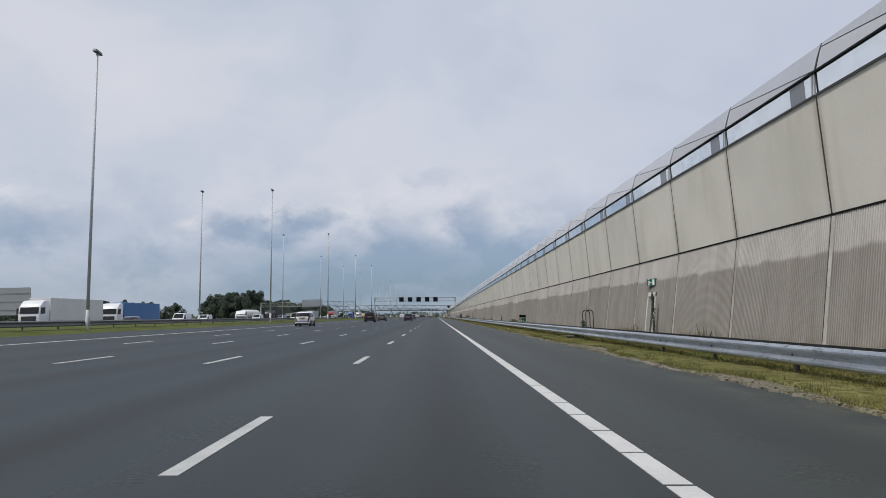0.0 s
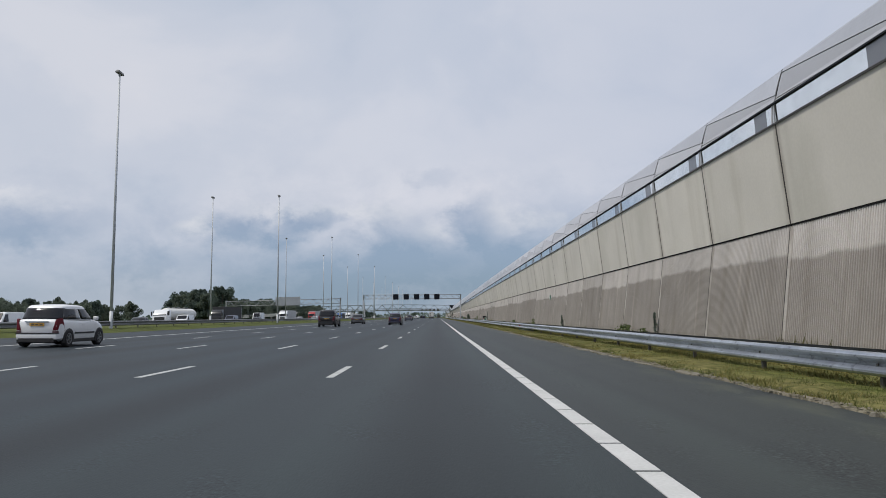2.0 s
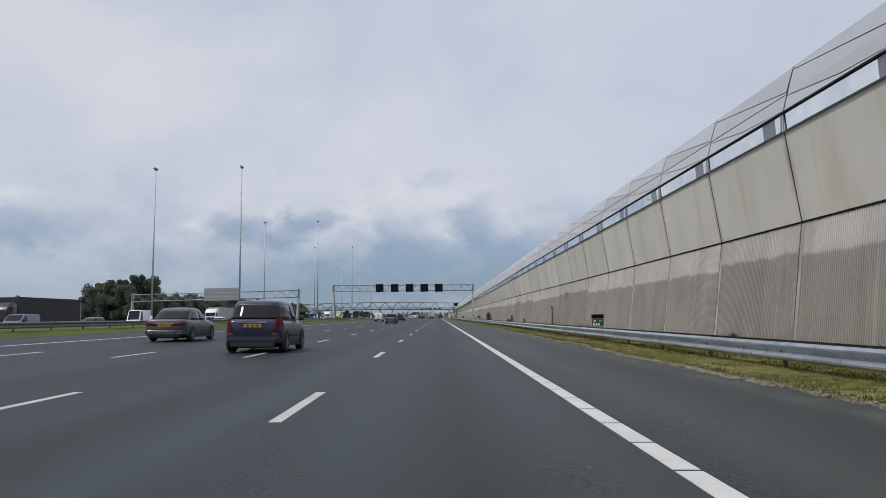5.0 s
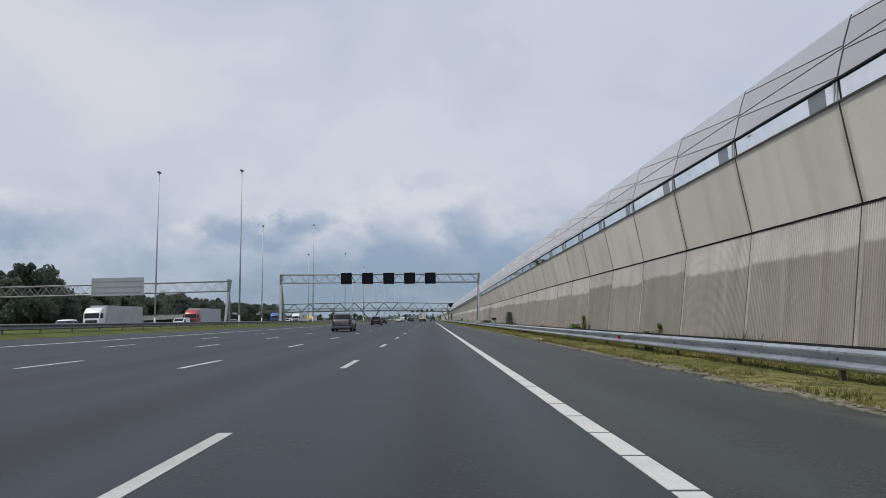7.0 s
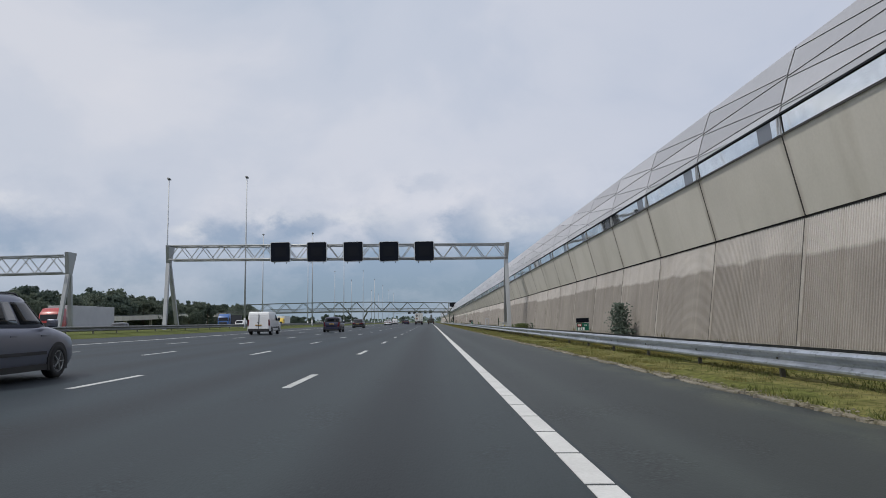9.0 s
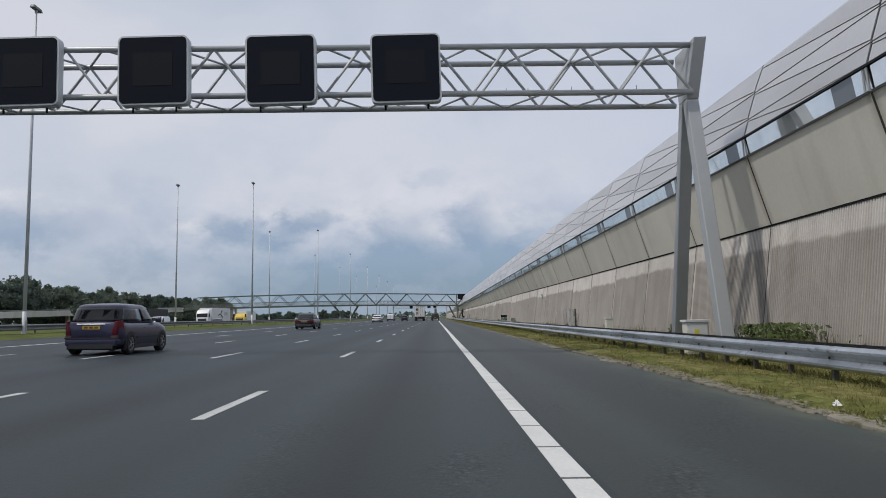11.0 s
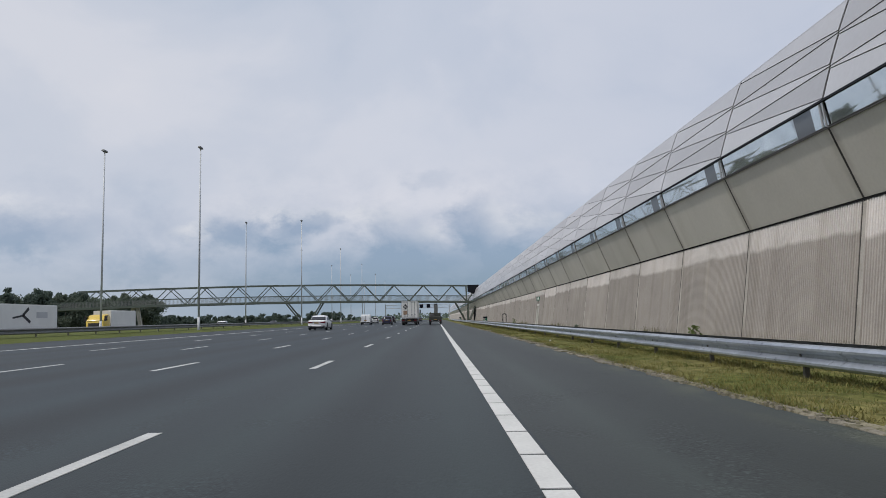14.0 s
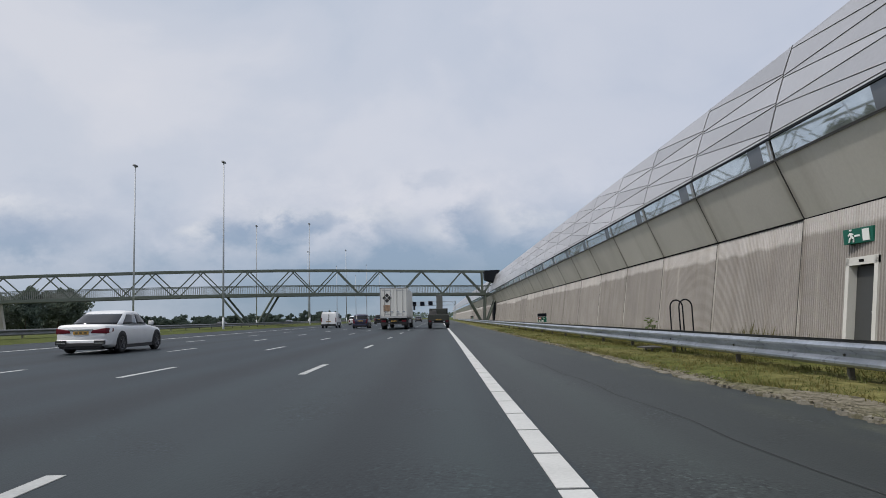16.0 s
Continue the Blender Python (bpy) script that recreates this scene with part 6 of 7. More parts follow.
car("hatchback", "small white hatchback near the footbridge", "car", on_road(-15.6, 536.0), PAINT["white"], 3.8, 1.7, 1.5,
    [(0, 0.94), (0.1, 1.0), (1.0, 1.0), (2.7, 0.98), (3.0, 0.93), (3.6, 0.78), (3.72, 0.7), (3.8, 0.55)], (0.05, 0.42, 2.1, 2.95, 0.98), (0.62, 3.05), r=0.31, quarter=False)
car("off_road_car", "dark off-road car far ahead near the footbridge", "car", on_road(-12.6, 553.0), PAINT["black"], 4.7, 1.9, 1.78,
    [(0, 1.08), (0.1, 1.12), (1.0, 1.12), (3.2, 1.1), (3.5, 1.07), (4.5, 1.0), (4.62, 0.85), (4.7, 0.6)], (0.02, 0.32, 2.7, 3.5, 1.1), (0.9, 3.7), r=0.37, ground=0.26)
car("hatchback", "dark navy hatchback ahead of the white van", "car", on_road(-9.6, 491.5), PAINT["navy"], 4.1, 1.75, 1.52,
    [(0, 0.94), (0.1, 0.98), (1.0, 0.98), (2.9, 0.97), (3.2, 0.94), (3.9, 0.8), (4.02, 0.7), (4.1, 0.55)], (0.04, 0.45, 2.3, 3.15, 0.97), (0.72, 3.25), quarter=False)
car("saloon_car", "dark saloon car far along the road", "car", on_road(-6.6, 612.0), PAINT["grey"], 4.5, 1.8, 1.46,
    [(0, 0.92), (0.1, 0.96), (0.7, 0.97), (3.3, 0.95), (4.2, 0.8), (4.4, 0.7), (4.5, 0.55)], (0.45, 1.25, 2.6, 3.4, 0.94), (0.95, 3.7), quarter=False, lights="flat")


def van(label, at, paint, L=4.45, W=1.84, H=1.86, group=""):
    """A small panel van with blind sides behind the cab and two rear doors."""
    v = thing("panel_van", label, "van", at, group)
    hw = W / 2
    prof = [(0.0, 0.3), (0.02, 1.5), (0.10, H - 0.06), (0.25, H), (L - 2.0, H), (L - 1.75, H - 0.05), (L - 1.05, 1.22), (L - 0.2, 0.95), (L - 0.03, 0.75), (L, 0.32)]
    s = Shape()
    # side walls lean in above the belt
    cross = []
    for y, z in prof:
        top = hw * (0.90 if z > 1.5 else 1.0 - 0.08 * max(0, z - 1.0))
        cross.append((y, z, top))
    s.loft([[(-t, y, z) for y, z, t in cross], [(-t * 0.9, y, z + (0.03 if z > 1.2 else 0)) for y, z, t in cross], [(t * 0.9, y, z + (0.03 if z > 1.2 else 0)) for y, z, t in cross], [(t, y, z) for y, z, t in cross]])
    part("body", mesh_of(rounded(s, 0.035), paint), None, v)
    part("windscreen", pane((-hw * 0.82, L - 1.12, 1.27), (hw * 0.82, L - 1.12, 1.27), (hw * 0.76, L - 1.66, H - 0.12), (-hw * 0.76, L - 1.66, H - 0.12), (0, 0.05, 0.05)), tint, v)
    for sx in (-1, 1):
        part("rear_door", pane((sx * 0.02, 0, 0.5), (sx * hw * 0.86, 0, 0.5), (sx * hw * 0.83, 0.06, 1.66), (sx * 0.02, 0.06, 1.66), (0, -0.03, 0.0), 0.02), paint, v)
        part("tail_lamp", Shape().hexa([(sx * hw * 0.885, -0.02, 0.75), (sx * hw * 0.985, 0.0, 0.75), (sx * hw * 0.985, 0.1, 0.75), (sx * hw * 0.885, 0.1, 0.75)], [(sx * hw * 0.86, -0.01, 1.25), (sx * hw * 0.955, 0.02, 1.25), (sx * hw * 0.955, 0.1, 1.25), (sx * hw * 0.86, 0.1, 1.25)]), lamp_red, v, "red tail lamp")
        part("side_window", pane((sx * hw * 0.99, L - 2.15, 1.18), (sx * hw * 0.99, L - 1.2, 1.18), (sx * hw * 0.91, L - 1.72, H - 0.2), (sx * hw * 0.91, L - 2.15, H - 0.2), (sx * 0.02, 0, 0)), tint, v)
        part("mirror", mesh_of(rounded(Shape().box(hw + 0.02 if sx > 0 else -hw - 0.2, hw + 0.2 if sx > 0 else -hw - 0.02, L - 1.45, L - 1.33, 1.15, 1.42), 0.03), black_trim), None, v)
        part("headlamp", Shape().box(min(sx * hw * 0.5, sx * hw * 0.93), max(sx * hw * 0.5, sx * hw * 0.93), L - 0.22, L - 0.08, 0.68, 0.86), lamp_clear, v)
        for wy in (0.85, L - 0.85):
            arc = Shape()
            n = 12
            ring2 = [(wy + 0.37 * math.cos(math.pi * i / n), 0.32 + 0.37 * math.sin(math.pi * i / n)) for i in range(n + 1)] + [(wy - 0.37, 0.22), (wy + 0.37, 0.22)]
            arc.loft([[(sx * (hw - 0.05), a, b) for a, b in ring2], [(sx * (hw + 0.004), a, b) for a, b in ring2]])
            part("wheel_arch", arc, black_trim, v)
        part("side_strip", Shape().box(min(sx * (hw - 0.01), sx * (hw + 0.012)), max(sx * (hw - 0.01), sx * (hw + 0.012)), 1.3, L - 1.3, 0.55, 0.65), black_trim, v)
    part("rear_bumper", mesh_of(rounded(Shape().box(-hw * 0.96, hw * 0.96, -0.08, 0.15, 0.26, 0.5), 0.04), black_trim, False), None, v)
    part("front_bumper", mesh_of(rounded(Shape().box(-hw * 0.94, hw * 0.94, L - 0.2, L + 0.05, 0.24, 0.52), 0.05), black_trim, False), None, v)
    part("door_gap", Shape().box(-0.012, 0.012, -0.036, 0.02, 0.5, 1.7), black_trim, v)
    part("door_handle", Shape().box(-0.12, -0.02, -0.05, -0.03, 1.0, 1.05), black_trim, v)
    number_plate(v, -0.032, 0.78, -0.02)
    part("grille", Shape().box(-0.4, 0.4, L - 0.1, L + 0.015, 0.55, 0.7), black_trim, v)
    add_wheels(v, [(sx * (hw - 0.1), wy) for sx in (-1, 1) for wy in (0.85, L - 0.85)], 0.32, 0.2)
    return v


van("small white panel van with dark bumpers and red lamps", on_road(-15.3, 293.1), PAINT["white"])
van("small white panel van near the footbridge", on_road(-14.0, 497.5), PAINT["white"])

# ---- lorries ----
trailer_white = mat("trailer_white", (0.66, 0.66, 0.63), 0.5, grain=0.08, size=1.2)
trailer_grey = mat("trailer_grey", (0.42, 0.43, 0.44), 0.5, grain=0.1, size=1.5)
chassis = mat("chassis_dark", (0.03, 0.03, 0.032), 0.7, grain=0.2, size=0.6)


def lorry(name, label, at, box_mat, cab_paint, length=13.6, box_h=2.75, tank=False, cab_h=3.6, rear_detail=False, arrow=False):
    """A tractor with a semi-trailer, its tail at y = 0."""
    v = thing(name, label, "lorry", at)
    hw, z0 = 1.275, 1.15
    if tank:
        n = 20
        s = Shape().loft([[(0.0 + k * 1.2 * math.cos(2 * math.pi * i / n), y, 2.2 + k * 1.05 * math.sin(2 * math.pi * i / n)) for i in range(n)] for y, k in ((0.0, 0.55), (0.25, 0.9), (0.7, 1.0), (length - 0.7, 1.0), (length - 0.25, 0.9), (length, 0.55))])
        s.smooth = True
        part("tank", s, box_mat, v)
        part("catwalk", Shape().box(-0.25, 0.25, 1.0, length - 1.0, 3.24, 3.32), chassis, v)
        for y in np.arange(2, length - 1, 2.5):
            part("hatch", Shape().tube((0, y, 3.3), (0, y, 3.45), 0.25, 10), chrome, v)
    else:
        part("box_body", mesh_of(rounded(Shape().box(-hw, hw, 0, length, z0, z0 + box_h), 0.05), box_mat, False), None, v)
        for x0, x1 in ((-hw + 0.06, -0.01), (0.01, hw - 0.06)):
            part("rear_door", mesh_of(rounded(Shape().box(x0, x1, -0.04, 0.0, z0 + 0.08, z0 + box_h - 0.08), 0.01), box_mat, False), None, v)
        for x in (-0.85, -0.3, 0.3, 0.85):
            part("lock_bar", Shape().tube((x, -0.065, z0 + 0.1), (x, -0.065, z0 + box_h - 0.1), 0.02, 6), chrome, v)
            part("bar_handle", Shape().box(x - 0.02, x + 0.22, -0.08, -0.05, z0 + 0.5, z0 + 0.55), chrome, v)
        for x0, x1, a, b in ((-hw, hw, z0 + box_h - 0.07, z0 + box_h + 0.01), (-hw, hw, z0 - 0.08, z0 + 0.07)):
            part("rear_frame", Shape().box(x0, x1, -0.06, 0.05, a, b), trailer_grey, v)
        for sx in (-1, 1):
            part("corner_post", Shape().box(min(sx * hw, sx * (hw - 0.07)), max(sx * hw, sx * (hw - 0.07)), -0.06, 0.05, z0, z0 + box_h), trailer_grey, v)
        if rear_detail:
            # warning diamonds and a picture panel as plain shapes
            for cx, cz in ((-0.62, 2.05), (-0.38, 1.8), (-0.86, 1.8), (-0.62, 1.55)):
                part("diamond", Shape().add([(cx - 0.2, -0.06, z0 + cz), (cx, -0.06, z0 + cz + 0.2), (cx + 0.2, -0.06, z0 + cz), (cx, -0.06, z0 + cz - 0.2), (cx - 0.2, -0.045, z0 + cz), (cx, -0.045, z0 + cz + 0.2), (cx + 0.2, -0.045, z0 + cz), (cx, -0.045, z0 + cz - 0.2)], [(0, 1, 2, 3), (7, 6, 5, 4), (0, 4, 5, 1), (1, 5, 6, 2), (2, 6, 7, 3), (3, 7, 4, 0)]), chassis, v)
            part("poster", Shape().box(-0.95, -0.35, -0.058, -0.04, z0 + 0.55, z0 + 1.15), mat("poster_brown", (0.30, 0.20, 0.13), 0.6, grain=0.4, size=0.2), v)
            for cx, cz, w in ((-0.7, 2.52, 0.8), (0.62, 2.52, 0.8), (0.5, 0.3, 0.5), (-0.6, 0.28, 0.5)):
                part("caption_bar", Shape().box(cx - w / 2, cx + w / 2, -0.056, -0.04, z0 + cz - 0.04, z0 + cz + 0.04), trailer_grey, v)
    if arrow:
        for sx in (-1, 1):
            x = sx * (hw + 0.012)
            s = Shape().bar((x, 7.4, z0 + 1.5), (x, 6.2, z0 + 2.3), 0.02, 0.34).bar((x, 7.4, z0 + 1.5), (x, 5.9, z0 + 0.7), 0.02, 0.34).bar((x, 7.2, z0 + 1.5), (x, 9.4, z0 + 1.2), 0.02, 0.2)
            part("arrow", s, chassis, v, "dark arrow shape on the trailer's side")
            part("caption_bar", Shape().box(min(x, x - sx * 0.02), max(x, x - sx * 0.02), 2.2, 4.6, z0 + 1.2, z0 + 1.9), trailer_grey, v)
    part("chassis", Shape().box(-0.5, 0.5, 0.1, length + 1.5, 0.75, 1.12), chassis, v)
    part("underrun_bar", Shape().box(-1.2, 1.2, -0.02, 0.1, 0.48, 0.62), chassis, v)
    for sx in (-1, 1):
        part("tail_lamp", Shape().box(min(sx * 0.75, sx * 1.15), max(sx * 0.75, sx * 1.15), -0.05, 0.02, 0.7, 0.86), lamp_red, v, "red tail lamp")
        part("mudguard", Shape().box(min(sx * 0.7, sx * 1.25), max(sx * 0.7, sx * 1.25), 0.4, 0.46, 0.35, 1.05), chassis, v)
        part("side_guard", Shape().box(min(sx * 1.2, sx * 1.25), max(sx * 1.2, sx * 1.25), 5.6, length - 3.2, 0.55, 0.95), trailer_grey, v)
    number_plate(v, -0.05, 0.78, -0.02)
    # tractor
    y0 = length - 0.1
    cab = Shape()
    prof = [(y0 + 0.35, 0.9), (y0 + 0.35, cab_h - 0.35), (y0 + 0.7, cab_h), (y0 + 1.5, cab_h - 0.1), (y0 + 2.25, cab_h - 0.75), (y0 + 2.45, 1.9), (y0 + 2.5, 0.45), (y0 + 0.9, 0.45)]
    cab.loft([[(x, y, z) for y, z in prof] for x in (-1.22, 1.22)])
    part("cab", mesh_of(rounded(cab, 0.07), cab_paint), None, v)
    part("windscreen", pane((-1.1, y0 + 2.43, 2.0), (1.1, y0 + 2.43, 2.0), (1.08, y0 + 2.27, cab_h - 0.85), (-1.08, y0 + 2.27, cab_h - 0.85), (0, 0.03, 0.0)), tint, v)
    part("grille", Shape().box(-0.85, 0.85, y0 + 2.48, y0 + 2.53, 0.9, 1.7), chassis, v)
    part("front_bumper", mesh_of(rounded(Shape().box(-1.24, 1.24, y0 + 2.3, y0 + 2.62, 0.35, 0.85), 0.06), cab_paint, False), None, v)
    for sx in (-1, 1):
        part("side_window", pane((sx * 1.22, y0 + 1.2, 2.0), (sx * 1.22, y0 + 2.25, 2.0), (sx * 1.22, y0 + 2.12, 2.7), (sx * 1.22, y0 + 1.2, 2.75), (sx * 0.01, 0, 0)), tint, v)
        part("mirror", mesh_of(rounded(Shape().box(1.3 if sx > 0 else -1.52, 1.52 if sx > 0 else -1.3, y0 + 2.2, y0 + 2.32, 1.95, 2.65), 0.03), black_trim, False), None, v)
        part("headlamp", Shape().box(min(sx * 0.85, sx * 1.2), max(sx * 0.85, sx * 1.2), y0 + 2.6, y0 + 2.64, 0.5, 0.72), lamp_clear, v)
    spots = [(sx * 1.08, y) for sx in (-1, 1) for y in (1.7, 3.0, 4.3, y0 + 0.2, y0 + 1.75)]
    add_wheels(v, [(x, y) for x, y in spots], 0.5, 0.34)
    return v


lorry("box_lorry", "white box lorry with dark diamonds on its rear door", on_road(-5.1, 479.0), trailer_white, PAINT["white"], rear_detail=True)

mast_grey = mat("mast_grey", (0.11, 0.115, 0.11), 0.6, grain=0.2, size=0.6)
# ---- the dark utility truck with its mast ----
jeep = thing("utility_truck", "dark olive open utility truck with an upright mast box", "truck", on_road(-0.9, 481.0))
part("bed", mesh_of(rounded(Shape().box(-1.05, 1.05, 0.0, 2.4, 0.75, 1.35), 0.04), PAINT["olive"], False), None, jeep)
part("tailgate", mesh_of(rounded(Shape().box(-1.0, 1.0, -0.06, 0.0, 0.7, 1.3), 0.03), PAINT["olive"], False), None, jeep)
cabs = Shape().loft([[(x, y, z) for y, z in ((2.4, 0.7), (2.4, 1.95), (3.5, 1.95), (3.9, 1.35), (5.0, 1.25), (5.1, 0.7))] for x in (-0.92, 0.92)])
part("cab", mesh_of(rounded(cabs, 0.05), PAINT["olive"], False), None, jeep)
part("rear_window", Shape().box(-0.7, 0.7, 2.38, 2.4, 1.45, 1.8), tint, jeep)
part("mast_box", mesh_of(rounded(Shape().box(-0.2, 0.42, 1.6, 2.2, 1.2, 3.3), 0.05), mast_grey, False), None, jeep, "tall grey mast box")
part("mast_foot", mesh_of(rounded(Shape().box(-0.6, 0.75, 1.2, 2.4, 1.2, 1.9), 0.05), PAINT["olive"], False), None, jeep)
part("load", mesh_of(rounded(Shape().hexa([(-0.95, 0.2, 1.3), (-0.1, 0.2, 1.3), (-0.1, 1.3, 1.3), (-0.95, 1.3, 1.3)], [(-0.85, 0.4, 1.72), (-0.25, 0.35, 1.78), (-0.25, 1.2, 1.75), (-0.85, 1.2, 1.7)]), 0.06), chassis, False), None, jeep)
part("underrun_bar", Shape().box(-1.0, 1.0, -0.1, 0.0, 0.5, 0.62), chassis, jeep)
for sx in (-1, 1):
    part("tail_lamp", Shape().box(min(sx * 0.7, sx * 0.95), max(sx * 0.7, sx * 0.95), -0.11, -0.05, 0.64, 0.76), lamp_red, jeep)
    part("mudguard", Shape().box(min(sx * 0.62, sx * 1.05), max(sx * 0.62, sx * 1.05), 0.3, 0.36, 0.3, 0.75), chassis, jeep)
part("chassis", Shape().box(-0.45, 0.45, 0.1, 4.6, 0.5, 0.72), chassis, jeep)
number_plate(jeep, -0.06, 0.85, -0.02)
add_wheels(jeep, [(sx * 0.86, y) for sx in (-1, 1) for y in (1.0, 4.1)], 0.4, 0.28, rim_dark)


# ---- oncoming traffic, facing the viewer ----
def oncoming(x, y):
    """The nose at y; the carriageway there is level."""
    return pose(x, y, 0.51, 0, 0, 180)


lorry("box_lorry", "white articulated lorry with plain stripes on its trailer", oncoming(-48.5, 100.0), trailer_white, PAINT["white"])
lorry("container_lorry", "lorry with a bright blue container", oncoming(-48.5, 120.5), mat("container_blue", (0.05, 0.16, 0.38), 0.55, grain=0.12, size=1.0), PAINT["white"], box_h=2.55)
van("white minibus among the oncoming traffic", oncoming(-45.0, 127.0), PAINT["white"], 5.2, 1.95, 2.1)
van("white van following the lorries", oncoming(-45.0, 139.0), PAINT["white"])
lorry("tank_lorry", "pale tank lorry with a rounded white barrel", oncoming(-48.5, 191.0), trailer_white, PAINT["white"], tank=True, cab_h=3.0)
van("white delivery van behind the tanker", oncoming(-44.5, 178.0), PAINT["white"], 4.8, 1.9, 1.95)
van("pale grey van among the oncoming traffic", oncoming(-44.5, 206.0), PAINT["silver"], 4.6, 1.88, 1.9)
lorry("box_lorry", "dark curtain-sided lorry with a black cab", oncoming(-48.5, 222.0), chassis, PAINT["black"], cab_h=3.3)
van("white camper van with a tall body", oncoming(-48.5, 246.0), PAINT["white"], 6.0, 2.1, 2.75)
lorry("box_lorry", "lorry with a red cab and a grey trailer", oncoming(-48.5, 340.0), trailer_grey, PAINT["red"])
van("white van on the inner lane", oncoming(-44.5, 309.0), PAINT["white"])
lorry("box_lorry", "lorry with a long grey box trailer", oncoming(-52.0, 306.0), trailer_grey, PAINT["white"])
lorry("box_lorry", "lorry with a dark blue cab and white roof", oncoming(-48.5, 412.0), chassis, PAINT["blue"], length=9.0, box_h=2.2)
van("white minivan among the oncoming traffic", oncoming(-44.5, 403.0), PAINT["white"], 4.9, 1.92, 1.95)
lorry("box_lorry", "white lorry with a dark arrow shape on its trailer", oncoming(-48.5, 450.5), trailer_white, PAINT["white"], arrow=True)
lorry("box_lorry", "lorry with a yellow cab and a pale box", oncoming(-48.5, 474.0), trailer_white, PAINT["yellow"], length=8.5, box_h=2.3, cab_h=2.9)
for i, (x, y, paint, word) in enumerate(((-41.0, 96, "silver", "silver"), (-41.0, 150, "black", "black"), (-41.5, 215, "grey", "dark grey"), (-41.0, 262, "white", "white"), (-41.5, 330, "grey", "dark grey"), (-41.0, 421, "silver", "silver"), (-41.0, 500, "white", "white"), (-44.8, 560, "grey", "dark grey"), (-41.5, 610, "silver", "silver"))):
    car("hatchback", word + " car among the oncoming traffic", "car", oncoming(x, y), PAINT[paint], 4.2, 1.76, 1.5,
        [(0, 0.94), (0.1, 0.98), (1.0, 0.98), (2.9, 0.97), (3.2, 0.94), (4.0, 0.8), (4.12, 0.7), (4.2, 0.55)], (0.04, 0.45, 2.3, 3.2, 0.97), (0.72, 3.35), quarter=False)


# ---- trees and weeds ----
def leaf_mat(name, base):
    m = mat(name, base, 0.75, grain=0.35, size=1.5, fine=3.0, spec=0.25, vary=0.15)
    nt = m.node_tree
    geo = nt.nodes.new("ShaderNodeNewGeometry")
    mr = nt.nodes.new("ShaderNodeMapRange")
    mr.inputs["To Min"].default_value = 0.2
    nt.links.new(geo.outputs["Random Per Island"], mr.inputs[0])
    inv = nt.nodes.new("ShaderNodeMath")
    inv.operation = "SUBTRACT"
    inv.inputs[0].default_value = 1.0
    nt.links.new(mr.outputs[0], inv.inputs[1])
    multiply_in(m, inv.outputs[0], (0.62, 0.66, 0.62))
    # thin leaves let some of the light through
    bsdf, out = nt.nodes["Principled BSDF"], nt.nodes["Material Output"]
    thin, both = nt.nodes.new("ShaderNodeBsdfTranslucent"), nt.nodes.new("ShaderNodeMixShader")
    both.inputs[0].default_value = 0.35
    nt.links.new(bsdf.inputs["Base Color"].links[0].from_socket, thin.inputs["Color"])
    nt.links.new(bsdf.outputs[0], both.inputs[1])
    nt.links.new(thin.outputs[0], both.inputs[2])
    nt.links.new(both.outputs[0], out.inputs["Surface"])
    return m


leaf_dark = leaf_mat("leaf_dark", (0.12, 0.155, 0.13))
leaf_mid = leaf_mat("leaf_mid", (0.15, 0.18, 0.14))
leaf_weed = leaf_mat("leaf_weed", (0.11, 0.145, 0.05))
leaf_dry = leaf_mat("leaf_dry", (0.24, 0.215, 0.078))
bark = mat("bark", (0.10, 0.085, 0.065), 0.9, grain=0.3, size=0.5, bump=0.5)


